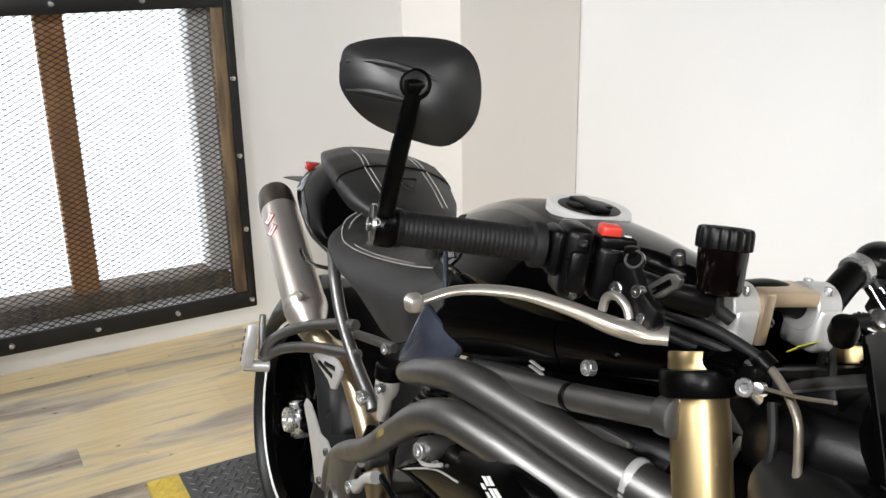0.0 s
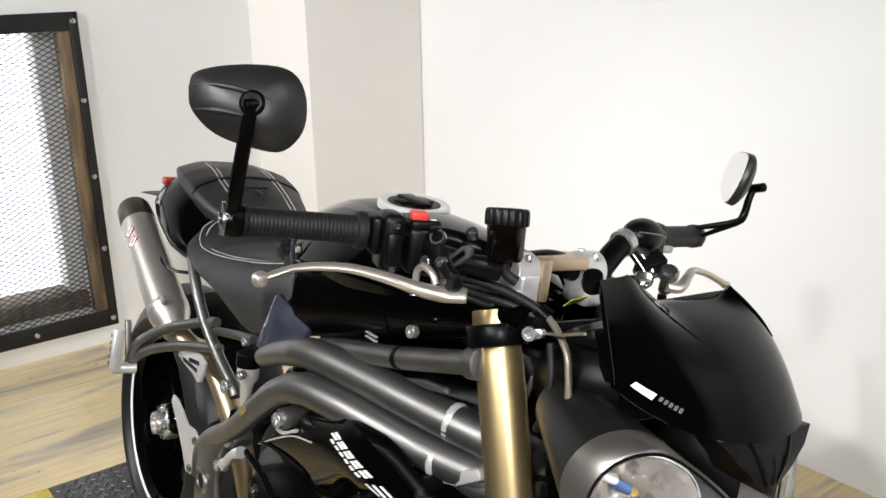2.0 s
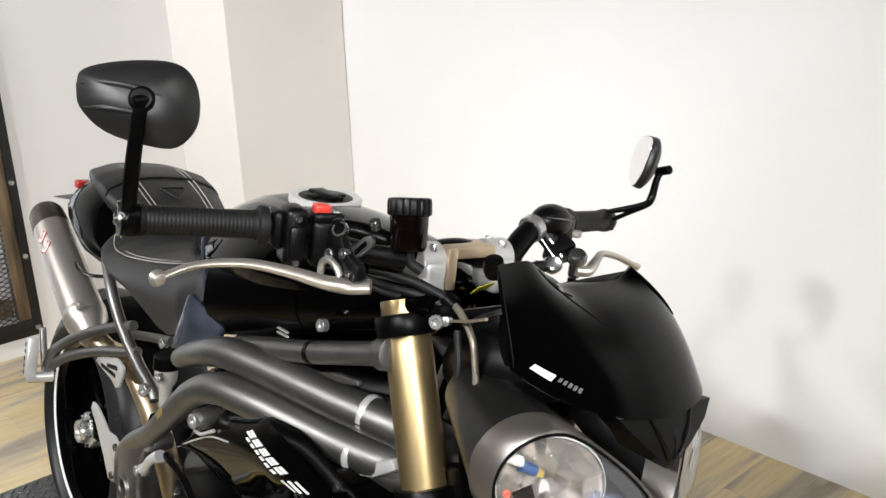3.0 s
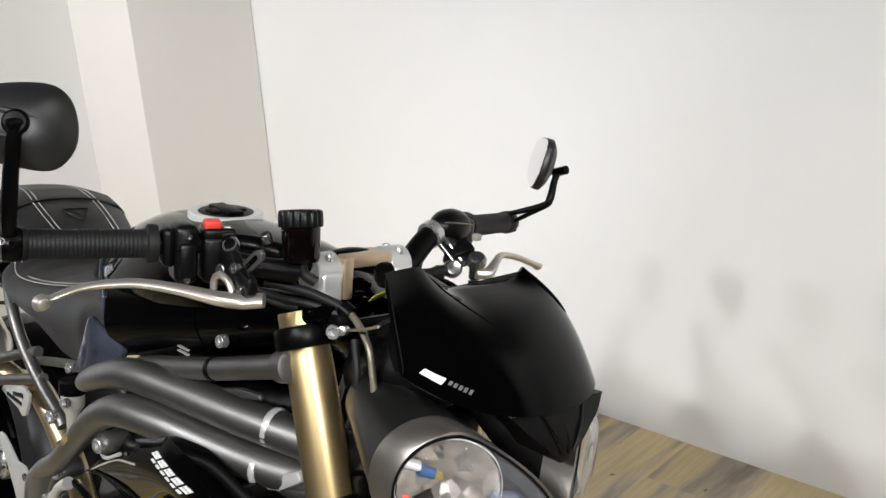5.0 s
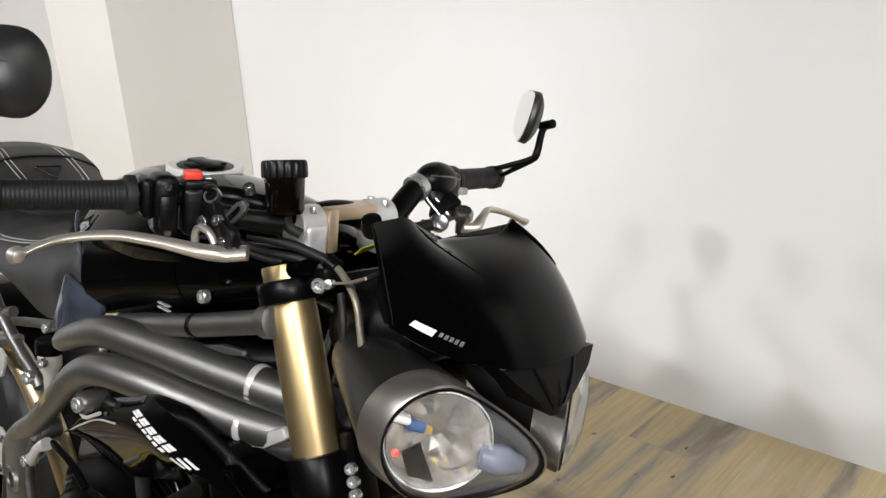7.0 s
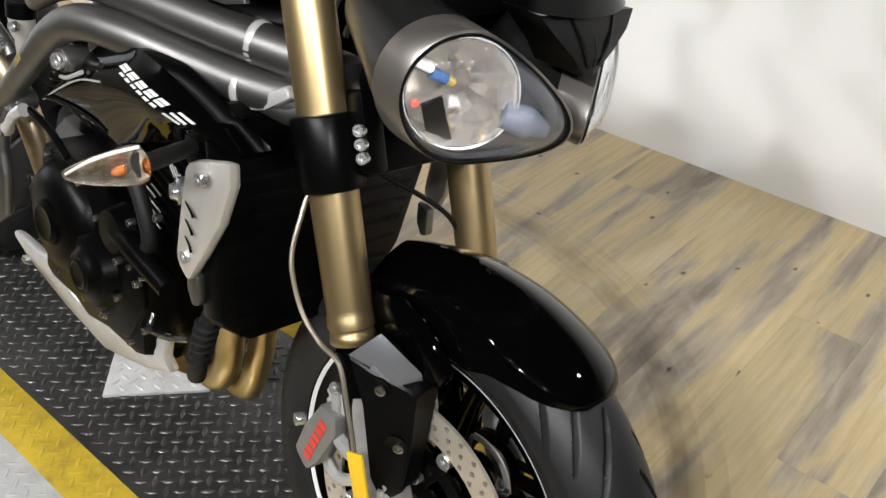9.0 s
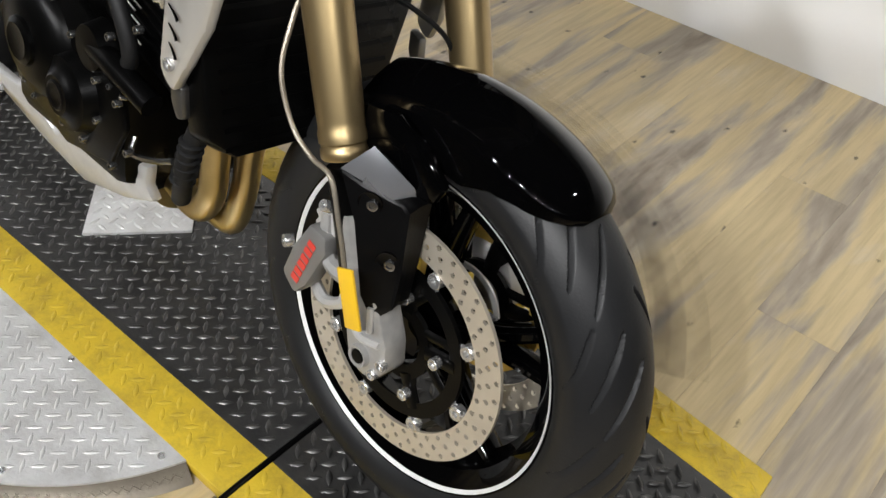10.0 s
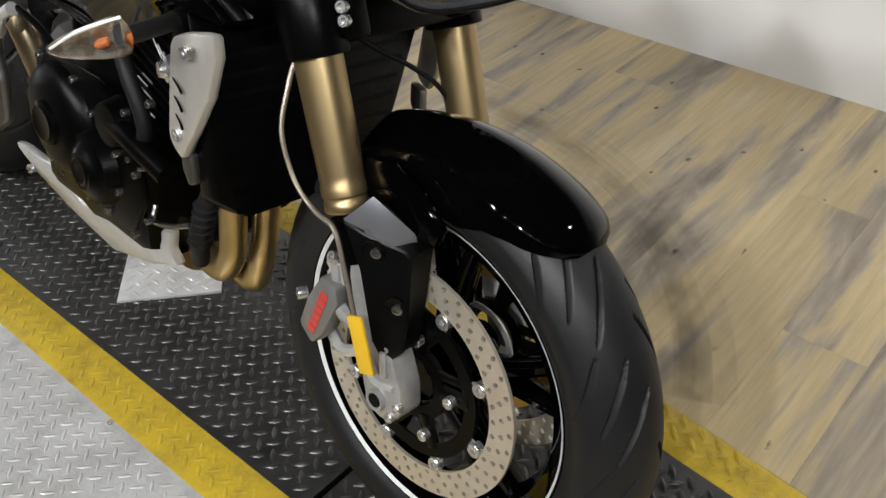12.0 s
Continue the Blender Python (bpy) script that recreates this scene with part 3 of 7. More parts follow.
relief("tread_relief", lugs(CX - CR, CX + CR, CY - CR, S0 - 0.006, lambda x, y: (x - CX) ** 2 + (y - CY) ** 2 < (CR - 0.012) ** 2 and y < S0 - 0.012, width=0.0034, height=0.0010), ALU_PLATE, turntable, 0.0)
treads = []
for k in range(150):
    t, tilt = arc[0] + (arc[-1] - arc[0]) * (k + 0.5) / 150, 0.013 if k % 2 else -0.013
    mid = [(CR + 0.001 + 0.023 * v, -0.0040 + (FLOOR + 0.0075) * v) for v in (0.34, 0.66)]
    ends = [V(CX + r * math.cos(t + a), CY + r * math.sin(t + a), z) for (r, z), a in zip(mid, (-tilt, tilt))]
    if max(q.y for q in ends) < S0 - 0.004:
        treads.append(tube(ends, 0.0009, 6, smooth=False))
part("skirt_tread", merge(*treads), SKIRT_ALU, turntable, "raised skirt tread")
for q in ((-0.262, -0.276), (-0.512, -0.262), (-0.40, -0.44)):
    part("sheet_screw", bolt_head(V(*q, 0.0), (0, 0, 1), 0.0055, 0.003, 12), BOLT_STEEL, turntable)

# small square jack pad under the engine
pad = tagged(new("jack_pad"), "small square aluminium checker plate pad on the platform", "metal plate")
pad.matrix_world = pose(-0.756, 0.044, 0.0, 0, 0, 47.5)
part("sheet", box(-0.096, 0.096, -0.092, 0.092, 0.0005, 0.007, 0.001), ALU_PLATE, pad)
relief("tread_relief", lugs(-0.094, 0.09, -0.090, 0.086, lambda x, y: True), ALU_PLATE, pad, 0.007)

# faint dark curved bands on the boards round the front wheel
# centre, radius, width and lift of each pass; the passes lie over one another
for x, y, r, w, lift in ((-0.70, 0.0, 0.955, 0.11, 0.0006), (-0.69, 0.0, 0.950, 0.065, 0.0008), (-0.70, 0.01, 0.945, 0.028, 0.0010), (-0.71, 0.0, 1.030, 0.022, 0.0006)):
    ts = np.linspace(radians(97), radians(24), 50)
    bm = bmesh.new()
    row = [[bm.verts.new((x + (r + k * w) * math.cos(t), y + (r + k * w) * math.sin(t), FLOOR + lift)) for k in (-0.5, 0.5)] for t in ts]
    for (a, b), (c, d) in zip(row, row[1:]):
        bm.faces.new((a, b, d, c))
    part("scuff_mark", bm, DARK_ARC, floor, "faint dark curved band")

# floor boards: those round the lift one by one, the far ones joined
PW, PL = 0.152, 1.22
boards, far = {}, bmesh.new()


def board_mesh(length):
    key = round(length, 3)
    if key not in boards:
        boards[key] = finish(box(-PW / 2 + 0.0001, PW / 2 - 0.0001, -length / 2 + 0.0001, length / 2 - 0.0001, -0.004, 0, 0.0003, 1), "plank", PLANK)
    return boards[key]


for i in range(int((FX - WX) / PW) + 1):
    x = WX + (i + 0.5) * PW
    wide = min(PW, FX - x + PW / 2)
    top = WY - PL * [0.0, 0.37, 0.71, 0.18, 0.55, 0.88][i % 6]
    edges = [WY] + [top - PL * k for k in range(9) if FY + 0.05 < top - PL * k < WY - 0.02] + [FY]
    for y1, y0 in zip(edges, edges[1:]):
        if x < 2.3 and y1 > -1.9:
            ob = new("plank", board_mesh(y1 - y0))
            ob.location, ob.parent = (x, (y0 + y1) / 2, FLOOR), floor
        else:
            bmesh.ops.create_cube(far, size=1, matrix=Matrix.Translation((x - PW / 2 + wide / 2, (y0 + y1) / 2, FLOOR - 0.002)) @ Matrix.Diagonal((wide - 0.0003, y1 - y0 - 0.0003, 0.004, 1)))
me = finish(far, "far_planks", PLANK)
ob = new("far_planks", me)
ob.parent = floor
tagged(ob, "wood-look vinyl boards further off", kind="stuff")

# ---- the motorcycle: x ahead, y to its left, z up, from the front tyre's contact ----
bike = tagged(new("motorcycle"), "black naked sport motorcycle leaning on its stand, gold forks", "motorcycle")
bike.matrix_world = pose(0.009, -0.0752, 0, -10.48, 0, -3.68)
AX = V(0, 0, 0.298)           # front axle
RX = V(-1.425, 0, 0.318)      # rear axle
RAKE = V(-0.352, 0, 0.936)    # upwards along the fork
FORK0 = V(-0.008, 0, 0.298)


def fork_at(z, y=0.0, ahead=0.0):
    """A point on the fork's line at height z."""
    q = FORK0 + RAKE * ((z - FORK0.z) / RAKE.z)
    return V(q.x + ahead, y, q.z)


def tyre_mesh(c, radius, half, crown, bead, groove):
    """A tyre with its grooves cut into the tread."""
    na, nb = 1080, 112
    prof = []
    for k in range(nb + 1):
        s = -1 + 2 * k / nb
        w = abs(s)
        if w < 0.78:
            a = w / 0.78 * radians(62)
            y, r = half * math.sin(a) / math.sin(radians(62)) * 0.985, radius - crown * (1 - math.cos(a)) / (1 - math.cos(radians(62)))
        else:
            t = (w - 0.78) / 0.22
            y, r = half * (0.985 + 0.05 * math.sin(t * math.pi * 0.8) - 0.22 * t * t), (radius - crown) + (bead - (radius - crown)) * t
        prof.append((math.copysign(y, s), r, s))
    verts = np.zeros((na, nb + 1, 3))
    for i in range(na):
        th = 2 * math.pi * i / na
        for k, (y, r, s) in enumerate(prof):
            rr = r - groove(th, s)
            verts[i, k] = (c.x + rr * math.cos(th), c.y + y, c.z + rr * math.sin(th))
    faces = []
    w = nb + 1
    for i in range(na):
        j = (i + 1) % na
        for k in range(nb):
            faces.append((i * w + k, i * w + k + 1, j * w + k + 1, j * w + k))
    me = bpy.data.meshes.new("tyre")
    me.from_pydata(verts.reshape(-1, 3).tolist(), [], faces)
    me.materials.append(TYRE_RUBBER)
    me.shade_smooth()
    me.set_sharp_from_angle(angle=radians(40))
    return me


def front_groove(th, s):
    """Sweeping cuts that alternate from side to side, in a chevron."""
    d = 0.0
    for side, shift in ((1, 0.0), (-1, 0.5)):
        u = s * side
        for u0, u1, turn, off in ((0.04, 0.50, 1.15, 0.0), (0.24, 0.66, 1.15, 0.5), (0.54, 0.86, 1.15, 0.0)):
            if u0 < u < u1:
                f = (th * 13 / (2 * math.pi) + shift + off + turn * u + 0.35 * u * u) % 1
                taper = min(1, (u - u0) / 0.08, (u1 - u) / 0.14)
                d = max(d, 0.0080 * min(1, max(0, (0.040 * taper ** 0.6 + 0.010 - abs(f - 0.5)) / 0.02)))
    return d


def wheel(name, c, parent, tyre_r, half, crown, rim_r, rim_half, spokes, groove, label):
    """A cast wheel; the hub, spokes and rim are one casting."""
    prof = [(rim_r - 0.022, -rim_half + 0.012), (rim_r, -rim_half), (rim_r + 0.008, -rim_half - 0.003), (rim_r + 0.008, -rim_half + 0.006), (rim_r - 0.006, -rim_half + 0.02),
            (rim_r - 0.016, 0), (rim_r - 0.006, rim_half - 0.02), (rim_r + 0.008, rim_half - 0.006), (rim_r + 0.008, rim_half + 0.003), (rim_r, rim_half), (rim_r - 0.022, rim_half - 0.012), (rim_r - 0.034, 0)]
    pieces = [torus_profile(prof, c, (0, 1, 0), 96)]
    pieces.append(lathe([(0.012, -0.062), (0.03, -0.062), (0.036, -0.05), (0.042, -0.02), (0.042, 0.02), (0.036, 0.05), (0.03, 0.062), (0.012, 0.062)], c, (0, 1, 0), 32))
    spoke_bars = []
    for k in range(spokes):
        a = 2 * math.pi * k / spokes + 0.35
        for da in (-0.16, 0.16):
            p0 = c + 0.03 * V(math.cos(a), 0, math.sin(a))
            p1 = c + 0.10 * V(math.cos(a + da * 0.5), 0, math.sin(a + da * 0.5))
            p2 = c + (rim_r - 0.026) * V(math.cos(a + da), 0, math.sin(a + da))
            spoke_bars.append(tube([p0, p1, p2], [0.019, 0.013, 0.011], 10, 4, flat=1.6, flat_dir=(math.cos(a), 0, math.sin(a))))
    w = part(name, pieces[0], GLOSS_BLACK, parent, label)
    part("hub", pieces[1], GLOSS_BLACK, w)
    for bar in spoke_bars:
        part("spoke", bar, GLOSS_BLACK, w)
    t = new("tyre", tyre_mesh(c, tyre_r, half, crown, rim_r + 0.006, groove))
    t.parent = w
    tagged(t, "black road tyre with sweeping grooves")
    for sy in (-1, 1):
        part("rim_stripe", torus_profile([(rim_r - 0.0015, sy * (rim_half + 0.0006)), (rim_r + 0.0028, sy * (rim_half + 0.0042)), (rim_r + 0.0028, sy * (rim_half + 0.0030)), (rim_r - 0.0015, sy * rim_half)], c, (0, 1, 0), 120), WHITE_PRINT, w, "reflective white rim stripe")
    return w


front_wheel = wheel("front_wheel", AX, bike, 0.299, 0.060, 0.046, 0.2105, 0.044, 5, front_groove, "black cast front wheel")


def holed_disc(c, y, r0, r1, rows, count, hole, scallops=0):
    """A thin ring with drilled holes, cut out of a fine polar net."""
    na, nr = 900, 26
    bm = bmesh.new()
    vs = [[bm.verts.new((c.x + r * math.cos(a), y, c.z + r * math.sin(a))) for a in np.linspace(0, 2 * math.pi, na, endpoint=False)]
          for r in np.linspace(r0, r1, nr)]
    rr = np.linspace(r0, r1, nr)
    for i in range(nr - 1):
        r = (rr[i] + rr[i + 1]) / 2
        for j in range(na):
            a = 2 * math.pi * (j + 0.5) / na
            out = False
            for k, row in enumerate(rows):
                step = 2 * math.pi / count
                d = (a - k * step / len(rows) * 1.0 + step / 2) % step - step / 2
                if (r - row) ** 2 + (row * d) ** 2 < hole * hole:
                    out = True
            if not out:
                jj = (j + 1) % na
                bm.faces.new((vs[i][j], vs[i][jj], vs[i + 1][jj], vs[i + 1][j]))
    bmesh.ops.delete(bm, geom=[v for v in bm.verts if not v.link_faces], context="VERTS")
    ext = bmesh.ops.extrude_face_region(bm, geom=bm.faces[:])
    bmesh.ops.translate(bm, vec=(0, 0.0045, 0), verts=[e for e in ext["geom"] if isinstance(e, bmesh.types.BMVert)])
    return bm


DISC = AX + V(0.008, 0, 0.008)
for sy in (-1, 1):
    y = sy * 0.072 - 0.00225
    disc = part("brake_disc", holed_disc(DISC, y, 0.1215, 0.157, (0.1275, 0.1395, 0.151), 40, 0.0033), DISC_STEEL, bike, "drilled steel brake disc", 50)
    carrier = [torus_profile([(0.083, y), (0.102, y - 0.001), (0.102, y + 0.005), (0.085, y + 0.005)], DISC, (0, 1, 0), 64), torus_profile([(0.034, y + 0.001), (0.052, y), (0.052, y + 0.007), (0.034, y + 0.007)], DISC, (0, 1, 0), 48)]
    for k in range(8):
        a = 2 * math.pi * k / 8 + 0.46
        d, s = V(math.cos(a), 0, math.sin(a)), V(-math.sin(a), 0, math.cos(a))
        q = V(DISC.x, y + 0.0025, DISC.z)
        part("carrier_arm", tube([q + d * 0.048 + s * 0.012, q + d * 0.088], 0.007, 8, flat=0.4, flat_dir=(0, 1, 0)), MATT_BLACK, disc)
        part("bobbin", merge(lathe([(0.0030, sy * 0.0020), (0.0042, sy * 0.0055), (0.0085, sy * 0.0058), (0.0095, sy * 0.0048), (0.0095, sy * -0.0048)], q + d * 0.1125, (0, 1, 0), 18),
                             tube([q + d * 0.099, q + d * 0.123], 0.0085, 8, flat=0.25, flat_dir=(0, 1, 0))), BOLT_STEEL, disc)
        if k % 8 < 5:
            a2 = 2 * math.pi * k / 5 + 0.2
            part("disc_bolt", bolt_head(V(DISC.x + 0.068 * math.cos(a2), y + sy * 0.007, DISC.z + 0.068 * math.sin(a2)), (0, sy, 0), 0.0075, 0.006), BOLT_STEEL, disc)
            part("carrier_arm", tube([V(DISC.x + 0.045 * math.cos(a2), y + 0.003, DISC.z + 0.045 * math.sin(a2)), V(DISC.x + 0.09 * math.cos(a2), y + 0.003, DISC.z + 0.09 * math.sin(a2))], 0.012, 8, flat=0.4, flat_dir=(0, 1, 0)), MATT_BLACK, disc)
    part("disc_carrier", carrier[0], MATT_BLACK if sy < 0 else GOLD_RING, disc, "black disc carrier" if sy < 0 else "gold anodised disc carrier")
    part("carrier_hub", carrier[1], MATT_BLACK, disc)
abs_ring = [torus_profile([(0.052, 0.05), (0.060, 0.05), (0.060, 0.053), (0.052, 0.053)], AX, (0, 1, 0), 48)]
part("sensor_ring", merge(*abs_ring), ALU, front_wheel, "slotted sensor ring")

# forks
for sy, side in ((-1, "fork_leg"), (1, "fork_leg")):
    y = 0.106 * sy
    o = fork_at(0.52, y)
    top = (fork_at(0.944, y) - o).length
    axis = (fork_at(0.944, y) - o).normalized()
    leg = part(side, lathe([(0.020, -0.012), (0.0250, -0.012), (0.0264, -0.010), (0.0264, -0.001), (0.0250, 0.001), (0.0250, 0.005), (0.0270, 0.007), (0.0270, 0.018), (0.0258, 0.021), (0.0258, 0.030), (0.0264, 0.06), (0.0278, 0.20), (0.0282, 0.27), (0.0276, top - 0.055), (0.0268, top - 0.05), (0.0268, top - 0.042), (0.0276, top - 0.038), (0.0276, top - 0.003), (0.0268, top), (0.0225, top), (0.0215, top - 0.004), (0.0215, top - 0.012)], o, axis, 36),
               GOLD, bike, "gold anodised upside-down fork leg")
    part("fork_cap", merge(lathe([(0.0214, top - 0.012), (0.0214, top - 0.003), (0.0140, top - 0.003), (0.0135, top + 0.002), (0.0120, top + 0.003), (0.003, top + 0.003)], o, axis, 24)), MATT_BLACK, leg, "black fork cap")
    part("stanchion", lathe([(0.0215, -0.16), (0.0215, -0.02)], o, axis, 24), MATT_BLACK, leg, "dark inner tube")
    # the cast foot that holds the axle
    foot = [side_slab([(-0.022, 0.302), (-0.014, 0.284), (0.006, 0.276), (0.026, 0.279), (0.043, 0.303), (0.038, 0.335), (0.014, 0.385), (-0.016, 0.39), (-0.034, 0.345)], y + sy * 0.004 - 0.018, 0.036, 0.006), tube([(-0.006, y, 0.335), (-0.040, y, 0.40), (-0.060, y, 0.455)], [0.026, 0.022, 0.020], 12)]
    foot.append(lathe([(0.009, -0.012), (0.010, 0.0), (0.0135, 0.001), (0.0145, -0.004), (0.0145, -0.03)], (0.004, y + sy * 0.028, 0.304), (0, sy, 0), 24))
    foot.append(tube([(-0.03, y, 0.37), (-0.085, y + 0.004 * sy, 0.375), (-0.10, y, 0.43)], [0.014, 0.010, 0.009], 8))
    ft = part("fork_foot", merge(*foot), FOOT_ALU, bike, "cast aluminium axle clamp")
    part("axle_hole", lathe([(0.001, 0.0012), (0.0085, 0.0012), (0.009, -0.004)], (0.004, y + sy * 0.0275, 0.304), (0, sy, 0), 20), MATT_BLACK, ft, "dark axle recess")
    part("foot_rib", merge(tube([(-0.02, y + sy * 0.024, 0.345), (0.0, y + sy * 0.026, 0.33), (0.03, y + sy * 0.024, 0.335)], 0.004, 8), tube([(0.008, y + sy * 0.024, 0.375), (0.014, y + sy * 0.026, 0.345)], 0.004, 8)), ALU, ft)
    for q in ((0.027, 0.291), (0.037, 0.311)):
        part("pinch_bolt", bolt_head(V(q[0], y + sy * 0.022, q[1]), (0, sy, 0), 0.0065), BOLT_STEEL, ft)
    # black guard over the fork foot
    yo = y + sy * 0.034
    face = [(-0.058, 0.519), (-0.032, 0.512), (-0.002, 0.504), (0.010, 0.501), (0.016, 0.493), (0.026, 0.425), (0.031, 0.384), (0.020, 0.370), (0.004, 0.366), (-0.008, 0.378), (-0.034, 0.466)]
    shoulder = [(-0.062, 0.520), (-0.050, 0.536), (-0.037, 0.549), (0.006, 0.515), (0.015, 0.497), (0.020, 0.425), (0.024, 0.382), (0.016, 0.366), (0.002, 0.362), (-0.013, 0.376), (-0.039, 0.465)]
    low = [(x, z - 0.012 if k in (1, 2, 3) else z) for k, (x, z) in enumerate(shoulder)]
    inset = [(x * 0.93 - 0.001, 0.46 + (z - 0.46) * 0.95) for x, z in face]
    guard = loft([[V(x, yo - sy * dy, z) for x, z in o] for o, dy in ((inset, 0.0), (face, 0.002), (low, 0.020), (low, 0.036))])
    lean = lambda x, z: sy * -0.55 * max(0, x + 0.045) * float(np.interp(z, (0.37, 0.48), (0.35, 1)))
    for vtx in guard.verts:
        vtx.co.y += lean(vtx.co.x, vtx.co.z)
    g = part("fork_guard", guard, SATIN_BLACK, bike, "faceted black plastic fork guard", 20)
    skin = lambda q, dy: V(q[0], yo - sy * dy + lean(q[0], q[1]), q[1])
    # added skin that carries the upper facet's sheen in its colour
    quad = [skin(face[0], 0.002), skin(face[2], 0.002), skin(shoulder[3], 0.020), skin(shoulder[2], 0.020)]
    part("guard_cap", loft([[q + V(0, sy * 0.0014, 0.0012) for q in quad], [q - V(0, sy * 0.006, 0.012) for q in quad]]), GUARD_SHEEN, g, "upper facet with its sheen put into a paler grey", 70)
    for q in ((-0.0208, 0.4930), (0.010, 0.4320)):
        at_bolt = V(q[0], yo + lean(q[0], q[1]), q[1])
        part("bolt_recess", merge(lathe([(0.002, 0.0008), (0.0118, 0.0008), (0.0135, 0.0012), (0.0142, 0.0004), (0.0142, -0.004)], at_bolt, (0.5, sy, 0), 20)), GLOSS_BLACK, g, "dark bolt recess")
        part("guard_bolt", bolt_head(at_bolt + V(0.0035, 0, -0.001) + V(0.5, sy, 0) * -0.0004, (0.5, sy, 0), 0.0064, 0.002), CASE_BOLT, g)
    # radial caliper behind the leg
    cy = y + 0.012 * -sy
    cal = [slab([(-0.024, -0.050), (0.008, -0.060), (0.018, -0.03), (0.022, 0.035), (0.010, 0.055), (-0.018, 0.048), (-0.026, 0.0)], 0.030, None, 0.007)]
    M3 = Matrix.Translation((-0.112, cy, 0.362)) @ Matrix.Rotation(radians(20), 4, "Y") @ Matrix(((1, 0, 0, 0), (0, 0, sy * 1.0, 0), (0, 1, 0, 0), (0, 0, 0, 1)))
    caliper = part("brake_caliper", moved(merge(*cal), M3), CALIPER_GREY, bike, "nickel grey radial brake caliper with red print")
    web = side_slab([(-0.120, 0.425), (-0.072, 0.462), (-0.078, 0.408), (-0.098, 0.402)], cy + sy * 0.010 - 0.006, 0.012, 0.003)
    part("bracket", web, ALU, caliper, "bright cast web")
    arms = [tube([(-0.075, cy, 0.448), (-0.098, cy, 0.43), (-0.118, cy, 0.40)], [0.010, 0.012, 0.011], 8), tube([(-0.13, cy, 0.322), (-0.10, cy, 0.300), (-0.07, cy, 0.315), (-0.05, cy, 0.345)], 0.008, 8),
            tube([(-0.07, cy, 0.315), (-0.06, cy, 0.38), (-0.075, cy, 0.42)], 0.006, 8)]
    part("bracket", merge(*arms), ALU, caliper)
    for k in range(6):
        part("logo_bar", moved(box(-0.0065, 0.0065, -0.038 + 0.0125 * k, -0.0285 + 0.0125 * k - 0.001 * (k % 2), 0.0303, 0.0312), M3), RED_PLASTIC, caliper, "red print bar")
    part("caliper_bolt", bolt_head(V(-0.143, cy + sy * 0.028, 0.372), (-0.4, sy, 0), 0.008, 0.008), BOLT_STEEL, caliper)
    part("caliper_bolt", bolt_head(V(-0.085, cy + sy * 0.03, 0.452), (-0.2, sy, 0.6), 0.007, 0.008), BOLT_STEEL, caliper)
part("brake_hose", tube([(-0.150, -0.085, 0.70), (-0.176, -0.108, 0.665), (-0.170, -0.130, 0.625), (-0.160, -0.144, 0.582), (-0.133, -0.146, 0.536), (-0.096, -0.147, 0.515), (-0.060, -0.150, 0.510), (-0.038, -0.152, 0.470), (-0.022, -0.152, 0.43), (-0.010, -0.152, 0.39)], 0.0029, 8), BRAID, bike, "braided brake hose")
part("brake_hose", tube([(-0.172, -0.03, 0.671), (-0.162, 0.0, 0.651), (-0.145, 0.03, 0.634), (-0.130, 0.07, 0.604), (-0.12, 0.10, 0.56)], 0.0032, 8), RUBBER, bike, "black hose to the far caliper")
part("hose_tag", moved(box(-0.012, 0.012, -0.002, 0.002, -0.035, 0.035, 0.001), pose(-0.001, -0.156, 0.392, 0, -22, 0)), YELLOW_TAG, bike, "yellow paper tag")

# mudguard over the front tyre
rings = []
for k in range(40):
    t = k / 39
    deg = 55.2 + (114 - 55.2) * t
    a = radians(deg)
    w = float(np.interp(deg, (55.2, 56.5, 59, 63, 70, 114), (0.022, 0.038, 0.052, 0.062, 0.069, 0.070)))
    drop = float(np.interp(deg, (55.2, 60, 66, 72, 80, 100, 114), (0.003, 0.013, 0.020, 0.028, 0.050, 0.052, 0.045)))
    r = float(np.interp(deg, (55.2, 57, 60, 64, 114), (0.304, 0.312, 0.317, 0.3185, 0.3185)))
    arch = 0.030 * (w / 0.070) ** 1.5
    c, s = math.cos(a), math.sin(a)
    ring = []
    for u in np.linspace(-1, 1, 29):
        q = min(1, abs(u) / 0.72)
        e = max(0, (abs(u) - 0.72) / 0.28)
        ay = math.copysign(w * q * (1 - 0.05 * q * q) + 0.004 * e, u)
        rr = r - arch * q**1.45 - drop * e
        ring.append(V(AX.x + rr * c, ay, AX.z + rr * s))
    inner = []
    for q in ring[::-1]:
        d = V(q.x - AX.x, 0, q.z - AX.z).normalized()
        inner.append(q - d * 0.003 - V(0, math.copysign(0.0028, q.y) if abs(q.y) > 0.9 * w else 0, 0))
    rings.append(ring + inner)
mudguard = part("front_mudguard", loft(rings), GLOSS_BLACK, bike, "gloss black front mudguard", 50)
for sy in (-1, 1):
    part("mudguard_stay", side_slab([(-0.085, 0.572), (-0.045, 0.578), (0.000, 0.560), (0.040, 0.530), (0.030, 0.505), (-0.02, 0.50), (-0.085, 0.525)], sy * 0.082 - 0.008, 0.016, 0.006), GLOSS_BLACK, mudguard, "gloss black stay")

